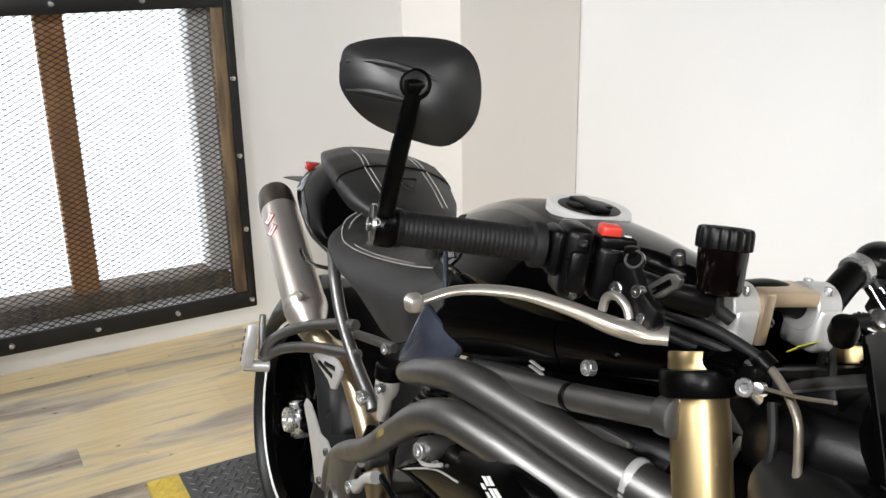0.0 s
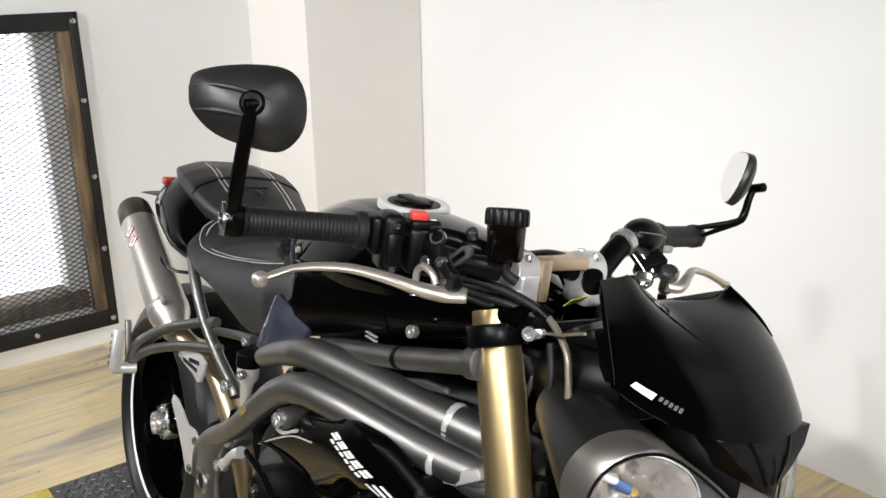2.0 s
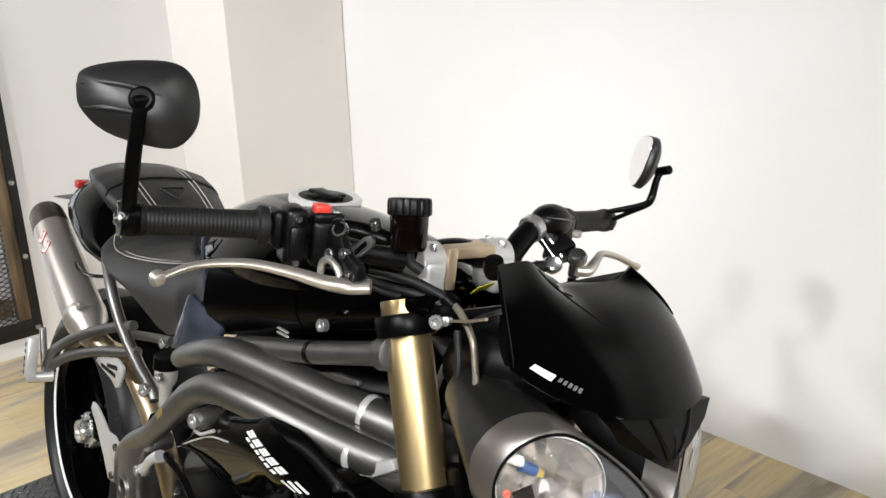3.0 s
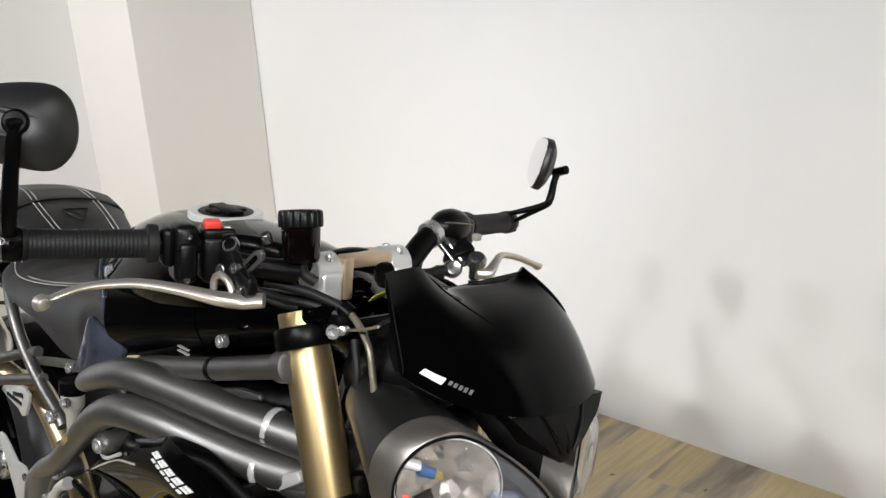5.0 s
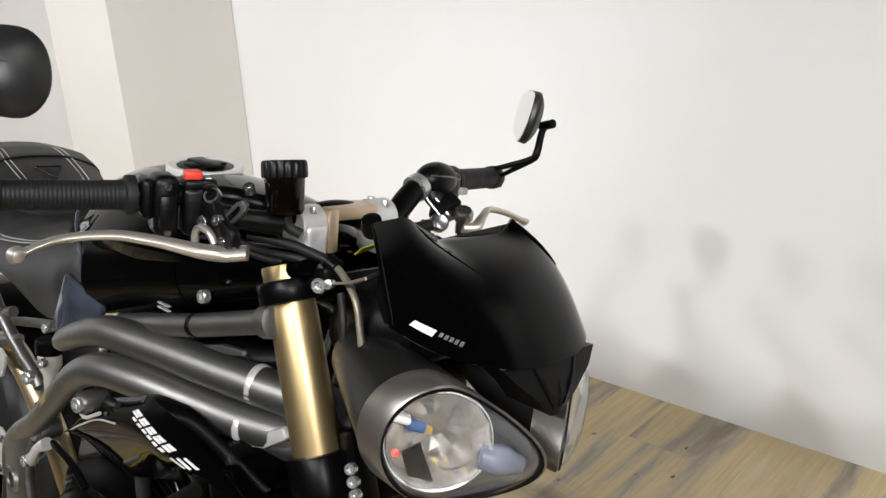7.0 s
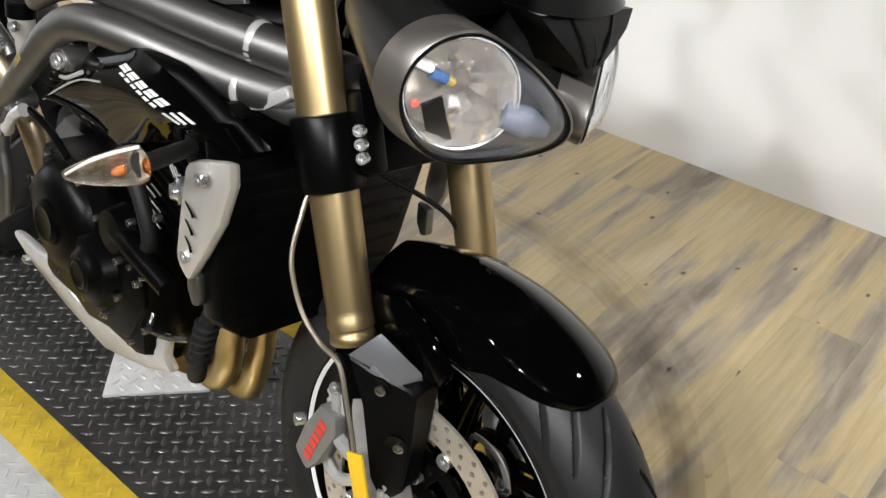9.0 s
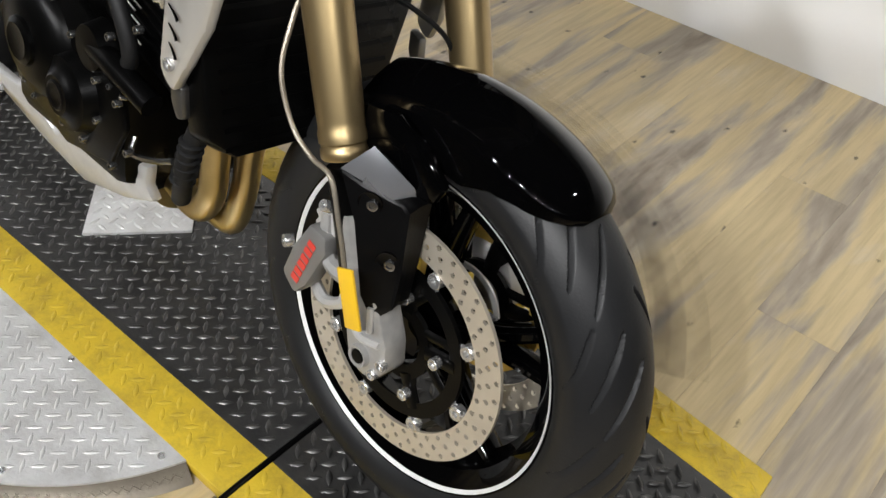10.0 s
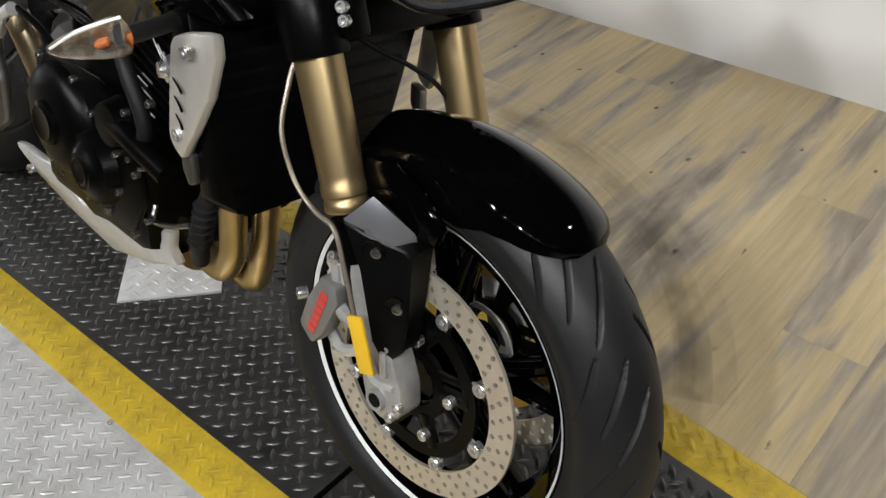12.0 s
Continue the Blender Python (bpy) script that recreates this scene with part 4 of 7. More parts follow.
# fork clamps
def clamp(z0, z1, reach, mat, name, label):
    pieces = []
    for sy in (-1, 1):
        o = fork_at(z0, 0.106 * sy)
        hh = (z1 - z0) / RAKE.z
        pieces.append(lathe([(0.0285, 0), (0.0345, 0.001), (0.036, 0.004), (0.036, hh - 0.004), (0.0345, hh - 0.001), (0.0285, hh)], o, RAKE, 32))
    p0, p1 = fork_at((z0 + z1) / 2, 0.08), fork_at((z0 + z1) / 2, -0.08)
    pieces.append(moved(box(-0.045, reach, -0.085, 0.085, -(z1 - z0) / 2.4, (z1 - z0) / 2.4, 0.006), Matrix.Translation(fork_at((z0 + z1) / 2)) @ Matrix.Rotation(radians(-20.6), 4, "Y")))
    return part(name, merge(*pieces), mat, bike, label)


upper = clamp(0.904, 0.929, 0.03, MATT_BLACK, "upper_fork_clamp", "black upper fork clamp")
lower = clamp(0.668, 0.745, 0.03, MATT_BLACK, "lower_fork_clamp", "black lower fork clamp")
for sy in (-1, 1):
    lug = moved(box(0.0, 0.05, sy * 0.08 - 0.014, sy * 0.08 + 0.014, -0.045, 0.045, 0.006), Matrix.Translation(fork_at(0.722)) @ Matrix.Rotation(radians(-20.6), 4, "Y"))
    part("pinch_lug", lug, MATT_BLACK, lower)
    for k in range(3):
        q = fork_at(0.741 - 0.0135 * k, sy * 0.096, 0.047)
        part("pinch_bolt", bolt_head(q, (0.35, sy * 0.9, 0.2), 0.0068, 0.006), BOLT_STEEL, lower)
    part("pinch_bolt", bolt_head(fork_at(0.936, sy * 0.106, 0.062), (0.5, sy * 0.9, 0.1), 0.0085, 0.006), BOLT_STEEL, upper)
    part("pinch_lug", moved(box(0.02, 0.070, sy * 0.095 - 0.012, sy * 0.095 + 0.012, -0.010, 0.010, 0.005), Matrix.Translation(fork_at(0.923)) @ Matrix.Rotation(radians(-20.6), 4, "Y")), MATT_BLACK, upper)

# ---- handlebar ----
BAR = {-1: [(-0.248, -0.03, 1.0), (-0.246, -0.09, 1.0), (-0.262, -0.13, 1.012), (-0.284, -0.16, 1.020), (-0.305, -0.215, 1.022), (-0.354, -0.380, 1.024)]}
BAR[1] = [(-0.248, 0.03, 0.982), (-0.262, 0.06, 0.980), (-0.276, 0.10, 1.004), (-0.283, 0.13, 1.018), (-0.290, 0.17, 1.019), (-0.355, 0.345, 1.006)]
handlebar = part("handlebar", tube(BAR[-1][::-1] + BAR[1], [0.0115, 0.0115, 0.0120, 0.0125, 0.0145, 0.0145, 0.0145, 0.0155, 0.0155, 0.0145, 0.0125, 0.0115], 16), MATT_BLACK, bike, "tapered black handlebar")
for y in (-0.088, 0.018):
    part("riser", merge(box(-0.262, -0.216, y - 0.0155, y + 0.0155, 0.950, 0.995, 0.007, 3), lathe([(0.010, -0.0165), (0.0225, -0.0165), (0.0240, -0.0150), (0.0240, 0.0150), (0.0225, 0.0165), (0.010, 0.0165)], (-0.243, y, 0.990), (0, 1, 0), 28)), ALU, handlebar, "silver bar clamp")
part("riser_bridge", merge(box(-0.260, -0.219, -0.070, 0.001, 0.996, 1.0110, 0.003), box(-0.250, -0.217, -0.072, -0.058, 0.960, 1.0100, 0.003)), CHAMPAGNE, handlebar, "champagne anodised clamp bridge")
for y in (-0.088, 0.018):
    for x in (-0.253, -0.227):
        part("riser_bolt", bolt_head(V(x, y, 1.0105), (0, 0, 1), 0.0048, 0.004, 12), BOLT_STEEL, handlebar)


def along(points, t):
    a, b = Vector(points[-2]), Vector(points[-1])
    return a + (b - a) * t


def ribbed(profile, origin, axis, ribs, depth, n=120):
    """Turns (radius, height, ribbed or not) about an axis, with flutes round the rim."""
    o, d = Vector(origin), Vector(axis).normalized()
    s = d.orthogonal().normalized()
    u = d.cross(s)
    return loft([[o + d * h + max(r - depth * flute * (0.5 + 0.5 * math.cos(ribs * a)) ** 3, 1e-5) * (math.cos(a) * s + math.sin(a) * u) for a in np.linspace(0, 2 * math.pi, n, endpoint=False)] for r, h, flute in profile])


for sy in (-1, 1):
    a, b = along(BAR[sy], 0.27 if sy < 0 else 0.20), along(BAR[sy], 1.0)
    d = (b - a).normalized()
    L = (b - a).length
    prof = [(0.0125, -0.008), (0.0205, -0.007), (0.0212, 0.000), (0.0205, 0.003), (0.0165, 0.005)]
    for k in range(26):
        h = 0.010 + (L - 0.020) * k / 25
        prof += [(0.01535, h), (0.0156, h + 0.0006), (0.0156, h + 0.0028), (0.01535, h + 0.0034)]
    prof += [(0.0170, L - 0.004), (0.0175, L - 0.001), (0.015, L), (0.008, L + 0.001)]
    grip = part("grip", lathe(prof, a, d, 24), RUBBER, handlebar, "ribbed black rubber grip")
    part("bar_end", lathe([(0.012, L), (0.0150, L + 0.002), (0.0160, L + 0.008), (0.0150, L + 0.016), (0.006, L + 0.019)], a, d, 20), MATT_BLACK, handlebar)
    # mirror on the bar's end
    e = b + d * 0.010
    if sy < 0:
        head, pivot = V(-0.344, -0.390, 1.143), V(-0.316, -0.398, 1.148)
        stem = [e, V(-0.336, -0.398, 1.052), V(-0.322, -0.400, 1.10), V(-0.314, -0.398, 1.150)]
        part("mirror_stem", merge(tube(stem, [0.0078, 0.0078, 0.0075, 0.0065], 10, 6, flat=0.7), lathe([(0.003, -0.008), (0.0062, -0.007), (0.0062, 0.007), (0.003, 0.008)], pivot, (0, 1, 0.2), 14)), MATT_BLACK, handlebar, "black mirror stem")
        clamp_ring = part("mirror_clamp", merge(lathe([(0.004, -0.012), (0.0165, -0.011), (0.0185, -0.006), (0.0185, 0.006), (0.0165, 0.011), (0.004, 0.012)], e, d, 24), moved(box(-0.006, 0.016, -0.008, 0.008, -0.012, 0.012, 0.003), Matrix.Translation(e) @ pose(0, 0, 0, 0, 20, 0))), MATT_BLACK, handlebar, "black bar end mirror clamp")
        part("clamp_screw", bolt_head(e + d * 0.012, d, 0.0060, 0.003), CASE_BOLT, clamp_ring)
        part("clamp_plate", lathe([(0.0165, 0.0108), (0.0172, 0.0124), (0.0186, 0.0118), (0.0190, 0.009), (0.0186, 0.0085)], e, d, 28), CASE_BOLT, clamp_ring, "dull clamp rim")
        part("clamp_screw", bolt_head(e + V(0.012, -0.012, 0.006), (0.8, -0.5, 0.2), 0.0040, 0.003), CASE_BOLT, clamp_ring)
    else:
        head, pivot = V(-0.303, 0.362, 1.104), V(-0.287, 0.386, 1.094)
        arm = [tube([V(-0.370, 0.345, 1.014), V(-0.344, 0.350, 1.0225), V(-0.300, 0.369, 1.040), V(-0.291, 0.373, 1.052), V(-0.293, 0.382, 1.080), V(-0.289, 0.387, 1.096)], [0.004, 0.004, 0.0055, 0.006, 0.0052, 0.005], 10, 6),
               tube([V(-0.352, 0.350, 1.004), V(-0.338, 0.352, 1.012), V(-0.296, 0.371, 1.040)], [0.004, 0.0035, 0.004], 8, 5), tube([V(-0.352, 0.351, 1.018), V(-0.339, 0.351, 1.010)], 0.003, 8),
               lathe([(0.003, -0.014), (0.0068, -0.013), (0.0068, 0.013), (0.003, 0.014)], pivot, (0.85, -0.1, 0.25), 14)]
        part("mirror_stem", merge(*arm), MATT_BLACK, handlebar, "black forked mirror stem")
        part("mirror_clamp", merge(lathe([(0.004, -0.012), (0.0165, -0.011), (0.0180, -0.006), (0.0180, 0.006), (0.0165, 0.011), (0.004, 0.012)], e, d, 24), moved(box(-0.010, 0.014, -0.010, 0.010, -0.014, 0.012, 0.003), Matrix.Translation(e))), MATT_BLACK, handlebar, "black bar end mirror clamp")
    # shell: a rounded, lopsided dish
    if sy < 0:
        ex, ez, ed = V(0.50, 0.85, 0.14).normalized(), V(-0.25, -0.01, 0.968).normalized(), V(0.825, -0.525, 0.21).normalized()
        ha, hb, deep = 0.0585, 0.0445, 0.026
    else:
        ex, ez, ed = V(0.79, -0.61, 0.08).normalized(), V(0.09, 0.25, 0.96).normalized(), V(0.60, 0.77, -0.24).normalized()
        ha, hb, deep = 0.052, 0.040, 0.015
    contour = smooth_path([(u, v, 0) for u, v in ((-0.99, 0.47), (-0.86, 0.82), (-0.25, 0.97), (0.54, 0.92), (0.90, 0.63), (1.02, 0.05), (0.93, -0.58), (0.58, -1.0), (0.10, -0.93), (-0.57, -0.58), (-0.95, -0.02), (-0.99, 0.47))], 4)[:-1]

    def dish(s, d):
        return [head + ex * (q.x * ha * s) + ez * (q.y * hb * s) + ed * d for q in contour]

    def dish_point(u, v, lift=0.0):
        """A point on the dish's back, for u, v within the contour."""
        ang = math.atan2(v, u)
        near = min(contour, key=lambda q: abs((math.atan2(q.y, q.x) - ang + math.pi) % (2 * math.pi) - math.pi))
        s = min(1, math.hypot(u, v) / math.hypot(near.x, near.y))
        return head + ex * (u * ha) + ez * (v * hb) + ed * (deep * (1 - s**2.6) + lift)

    levels = (1.0, 0.985, 0.95, 0.88, 0.78, 0.65, 0.5, 0.3, 0.1)
    shell = part("mirror_shell", loft([dish(0.93, -0.010), dish(0.985, -0.010), dish(1.0, -0.006)] + [dish(s, deep * (1 - s**2.6)) for s in levels]), MIRROR_PLASTIC, bike, "black plastic mirror shell", 60)
    part("mirror_face", loft([dish(0.955, -0.0104), dish(0.955, -0.0112)]), MIRROR_GLASS, shell, "mirror glass")
    if sy < 0:
        for line in (((-0.86, 0.48), (-0.35, 0.40), (0.15, 0.22), (0.55, 0.02)), ((-0.86, -0.05), (-0.5, -0.12), (-0.15, -0.22), (0.05, -0.30))):
            part("crease", tube([dish_point(u, v, -0.0008) for u, v in line], [0.0016, 0.0032, 0.0032, 0.001], 8, 8), MIRROR_PLASTIC, shell)
        part("socket", lathe([(0.004, -0.004), (0.012, -0.004), (0.013, 0.001), (0.010, 0.0045), (0.004, 0.005)], dish_point(0.15, 0.0), ed, 18), MATT_BLACK, shell)

# throttle housing and stop switch block
s0 = along(BAR[-1], 0.0)
d = (Vector(BAR[-1][-1]) - Vector(BAR[-1][-2])).normalized()
R = Matrix.Translation(s0) @ d.to_track_quat("X", "Z").to_matrix().to_4x4()
housing = part("throttle_housing", merge(moved(box(-0.002, 0.024, -0.021, 0.024, -0.042, 0.024, 0.009, 3), R), moved(box(0.022, 0.036, -0.018, 0.020, -0.024, 0.020, 0.007, 3), R), moved(box(0.002, 0.020, 0.020, 0.029, -0.034, 0.004, 0.004), R)), SATIN_BLACK, bike, "black throttle housing")
part("housing_seam", moved(box(-0.0025, 0.0245, -0.0215, 0.0246, -0.0040, -0.0030), R), MATT_BLACK, housing)
for q in ((0.011, 0.0245, 0.012), (0.011, 0.0245, -0.036)):
    part("housing_screw", bolt_head(R @ V(*q), R.to_3x3() @ V(0, 1, 0), 0.0038, 0.003, 10), CASE_BOLT, housing)
switch = part("switch_block", merge(moved(box(-0.044, -0.006, -0.019, 0.022, -0.042, 0.012, 0.008, 3), R), moved(box(-0.043, -0.007, -0.016, 0.021, 0.006, 0.020, 0.005, 3), R)), SATIN_BLACK, bike, "black switch block")
part("kill_switch", moved(box(-0.027, -0.008, 0.000, 0.018, 0.017, 0.0285, 0.0035, 3), R), RED_PLASTIC, switch, "red engine stop switch")
part("switch_mark", moved(box(-0.036, -0.030, 0.012, 0.017, 0.0201, 0.0208), R), WHITE_PRINT, switch, "small pale mark")

# brake lever with its perch, pins and adjuster
lever_pts = [V(-0.207, -0.185, 0.976), V(-0.222, -0.203, 0.974), V(-0.230, -0.228, 0.978), V(-0.247, -0.264, 0.988), V(-0.266, -0.302, 0.994), V(-0.285, -0.345, 0.990), V(-0.285, -0.386, 0.979)]
lever = part("brake_lever", merge(tube(lever_pts, [0.0125, 0.0140, 0.0125, 0.0098, 0.0080, 0.0066, 0.0058], 14, 6, flat=0.62), lathe([(0.002, -0.0090), (0.006, -0.0075), (0.0090, 0), (0.006, 0.0075), (0.002, 0.0090)], lever_pts[-1], (1, 0, 0), 16)), LEVER_SILVER, handlebar, "satin silver brake lever")
part("lever_hook", tube([V(-0.268, -0.210, 0.978), V(-0.266, -0.210, 0.990), V(-0.254, -0.210, 0.996), V(-0.240, -0.209, 0.992), V(-0.232, -0.208, 0.982)], 0.0042, 10, 5), LEVER_SILVER, lever, "curved adjuster arm")
part("lever_stop", lathe([(0.002, 0.003), (0.0045, 0.003), (0.0055, 0.0), (0.0055, -0.012)], V(-0.272, -0.214, 0.966), (0.3, -0.8, -0.1), 14), MATT_BLACK, lever, "black stop")
perch = part("lever_perch", merge(side_slab([(-0.270, 1.020), (-0.258, 1.026), (-0.242, 1.024), (-0.230, 1.010), (-0.206, 1.000), (-0.204, 0.984), (-0.214, 0.977), (-0.232, 0.983), (-0.246, 0.996), (-0.268, 1.006)], -0.206, 0.013, 0.004), tube([V(-0.246, -0.195, 1.010), V(-0.232, -0.165, 1.004), V(-0.222, -0.135, 1.000)], [0.012, 0.0115, 0.0135], 14)), SATIN_BLACK, bike, "black master cylinder and lever perch")
for q, r in (((-0.258, -0.2065, 1.000), 0.0088), ((-0.231, -0.2065, 1.0075), 0.0068), ((-0.219, -0.2065, 0.988), 0.0052)):
    part("pivot_bolt", bolt_head(V(*q), (0.15, -1, 0.15), r * 0.85, 0.0035, 18), CASE_BOLT, perch)
part("banjo_ring", torus_profile([(0.0066, -0.004), (0.0088, -0.004), (0.0094, 0.0), (0.0088, 0.003), (0.0066, 0.003)], (-0.247, -0.203, 1.030), (0.35, -0.75, 0.55), 28), CASE_BOLT, perch, "threaded mirror boss")
part("boss_hole", lathe([(0.001, 0.0), (0.0068, 0.0), (0.0068, -0.004)], (-0.247, -0.203, 1.030), (0.35, -0.75, 0.55), 20), MATT_BLACK, perch)
part("perch_knob", lathe([(0.003, 0.008), (0.0065, 0.007), (0.0075, 0.0), (0.0065, -0.010)], (-0.256, -0.200, 1.032), (0, -0.2, 1), 16), MATT_BLACK, perch, "black knob")
part("reservoir_arm", side_slab([(-0.236, 1.004), (-0.229, 1.000), (-0.214, 1.008), (-0.196, 1.022), (-0.194, 1.030), (-0.200, 1.033), (-0.212, 1.029), (-0.232, 1.013)], -0.1975, 0.005, 0.0015), FRAME_GREY, handlebar, "slotted grey reservoir bracket")
part("bracket_slot", tube([V(-0.222, -0.1985, 1.0105), V(-0.204, -0.1985, 1.0245)], 0.0028, 8, flat=0.5, flat_dir=(0, 1, 0)), GLOSS_BLACK, handlebar, "dark slot")
part("bracket_bolt", bolt_head(V(-0.237, -0.165, 1.036), (0.1, -0.5, 1), 0.0065, 0.006, 18), CASE_BOLT, handlebar, "bright clamp nut")
res_axis = V(-0.145, 0.017, 1)
res = part("fluid_reservoir", lathe([(0.012, -0.030), (0.0180, -0.029), (0.0200, -0.024), (0.0214, 0.006), (0.0214, 0.012)], (-0.219, -0.133, 1.040), res_axis, 32), RESERVOIR_DARK, bike, "smoked brake fluid reservoir")
part("reservoir_cap", ribbed([(0.0210, 0.009, 0), (0.0242, 0.010, 1), (0.0246, 0.012, 1), (0.0246, 0.024, 1), (0.0236, 0.0275, 1), (0.0215, 0.0285, 0), (0.0190, 0.0270, 0), (0.004, 0.0270, 0)], (-0.219, -0.133, 1.040), res_axis, 14, 0.0016), SATIN_BLACK, res, "ribbed black cap")
part("reservoir_hose", tube([(-0.216, -0.133, 1.012), (-0.214, -0.130, 0.998), (-0.205, -0.120, 0.990)], 0.006, 10), RUBBER, res)

# clutch side: switch pod, clamp, perch and lever
s1 = along(BAR[1], 0.0)
dr = (Vector(BAR[1][-1]) - Vector(BAR[1][-2])).normalized()
RR = Matrix.Translation(s1) @ dr.to_track_quat("X", "Z").to_matrix().to_4x4()
pod = bmesh.new()
bmesh.ops.create_icosphere(pod, subdivisions=3, radius=1.0, matrix=RR @ pose(-0.012, 0, 0.003) @ Matrix.Diagonal((0.040, 0.026, 0.024, 1)))
pod_part = part("switch_pod", merge(pod, moved(box(-0.010, 0.026, -0.022, 0.020, -0.024, 0.014, 0.007, 3), RR)), SATIN_BLACK, bike, "rounded black switch pod")
part("pod_seam", tube([RR @ V(-0.050, -0.010, 0.010), RR @ V(-0.025, -0.024, 0.010), RR @ V(0.010, -0.0245, 0.006)], 0.0014, 6), CASE_BOLT, pod_part, "worn pod seam")
part("indicator_button", moved(box(0.016, 0.034, -0.030, -0.018, -0.016, -0.006, 0.003), RR), PALE_PLASTIC, pod_part, "pale indicator button")
part("clamp_strap", lathe([(0.0160, -0.007), (0.0185, -0.006), (0.0185, 0.006), (0.0160, 0.007)], (-0.281, 0.120, 1.015), (-0.2, 1, 0.4), 24), BOLT_STEEL, handlebar, "bright clamp strap")
perch_r = part("lever_perch", merge(tube([V(-0.276, 0.140, 1.008), V(-0.262, 0.146, 0.992), V(-0.248, 0.150, 0.976)], [0.013, 0.012, 0.011], 12), moved(box(-0.012, 0.012, -0.016, 0.020, -0.020, 0.014, 0.004), pose(-0.258, 0.150, 0.990, 20, 30, 0))), SATIN_BLACK, bike, "black clutch lever perch")
for k in (-0.5, 0.5):
    part("perch_rib", tube([V(-0.262 + 0.004 * k, 0.128 + 0.012 * k, 1.004), V(-0.246 + 0.004 * k, 0.138 + 0.012 * k, 0.984)], 0.0018, 8), CASE_BOLT, perch_r, "bright rib")
part("perch_collar", lathe([(0.005, 0.008), (0.0095, 0.009), (0.0125, 0.006), (0.0130, -0.002), (0.0095, -0.004), (0.0095, -0.010)], (-0.252, 0.136, 0.972), (0.75, -0.45, 0.35), 24), CASE_BOLT, perch_r, "dull adjuster collar")
part("adjuster", ribbed([(0.004, 0.004, 0), (0.010, 0.003, 1), (0.0105, 0.0, 1), (0.0105, -0.008, 1), (0.008, -0.009, 0)], (-0.262, 0.120, 0.966), (0.6, -0.7, 0.2), 12, 0.0015, 60), MATT_BLACK, perch_r, "black knurled adjuster")
part("clutch_boot", tube([V(-0.258, 0.128, 0.969), V(-0.262, 0.100, 0.966), V(-0.256, 0.075, 0.972)], [0.008, 0.0075, 0.006], 12), RUBBER, perch_r, "black cable boot")
part("pivot_bolt", lathe([(0.003, 0.008), (0.0105, 0.009), (0.0135, 0.005), (0.0135, -0.003), (0.009, -0.004), (0.009, -0.028)], (-0.232, 0.160, 0.984), (0.35, -0.35, 0.87), 22), CASE_BOLT, perch_r, "silver lever pivot")
lever_r = part("clutch_lever", tube([V(-0.232, 0.160, 0.968), V(-0.224, 0.176, 0.968), V(-0.228, 0.195, 0.982), V(-0.243, 0.222, 0.985), V(-0.255, 0.270, 0.975), V(-0.264, 0.315, 0.960), V(-0.268, 0.332, 0.954)], [0.010, 0.010, 0.0065, 0.0058, 0.0055, 0.0055, 0.0075], 12, 6, flat=0.75), LEVER_SILVER, handlebar, "satin silver clutch lever")
part("pivot_nut", bolt_head(V(-0.236, 0.160, 0.952), (0, 0, -1), 0.006, 0.006), MATT_BLACK, lever_r)

# hoses and cables round the steering head
part("brake_hose", tube([(-0.262, -0.150, 0.982), (-0.248, -0.130, 0.977), (-0.225, -0.110, 0.971), (-0.200, -0.094, 0.962), (-0.184, -0.088, 0.956)], 0.0058, 10), RUBBER, bike, "black sheathed brake hose")
part("brake_hose", tube([(-0.184, -0.088, 0.956), (-0.166, -0.092, 0.951), (-0.147, -0.097, 0.943), (-0.1298, -0.101, 0.930), (-0.1226, -0.102, 0.9118), (-0.117, -0.102, 0.8865), (-0.118, -0.099, 0.84)], 0.0040, 10), BRAID, bike, "braided brake hose")
part("hose_clip", lathe([(0.004, -0.008), (0.0095, -0.007), (0.0095, 0.007), (0.004, 0.008)], (-0.187, -0.089, 0.957), (1, 0.3, -0.5), 16), MATT_BLACK, bike, "black hose clip")
part("throttle_cable", tube([(-0.30, -0.175, 0.985), (-0.262, -0.140, 0.964), (-0.215, -0.108, 0.958), (-0.182, -0.085, 0.944), (-0.16, -0.05, 0.91), (-0.2, 0.0, 0.85)], 0.0048, 8), RUBBER, bike, "black cable")
part("throttle_cable", tube([(-0.30, -0.172, 0.978), (-0.258, -0.132, 0.954), (-0.220, -0.100, 0.950), (-0.190, -0.070, 0.935), (-0.19, -0.03, 0.90), (-0.22, 0.0, 0.85)], 0.0042, 8), RUBBER, bike, "black cable")
part("clutch_cable", tube([(-0.256, 0.075, 0.972), (-0.235, 0.045, 0.965), (-0.20, 0.02, 0.93), (-0.19, 0.02, 0.85)], 0.004, 8), RUBBER, bike, "black cable")
part("switch_lead", tube([(-0.284, 0.120, 1.006), (-0.276, 0.100, 0.985), (-0.268, 0.085, 0.955), (-0.24, 0.05, 0.91)], 0.0045, 8), RUBBER, bike, "black switch lead")

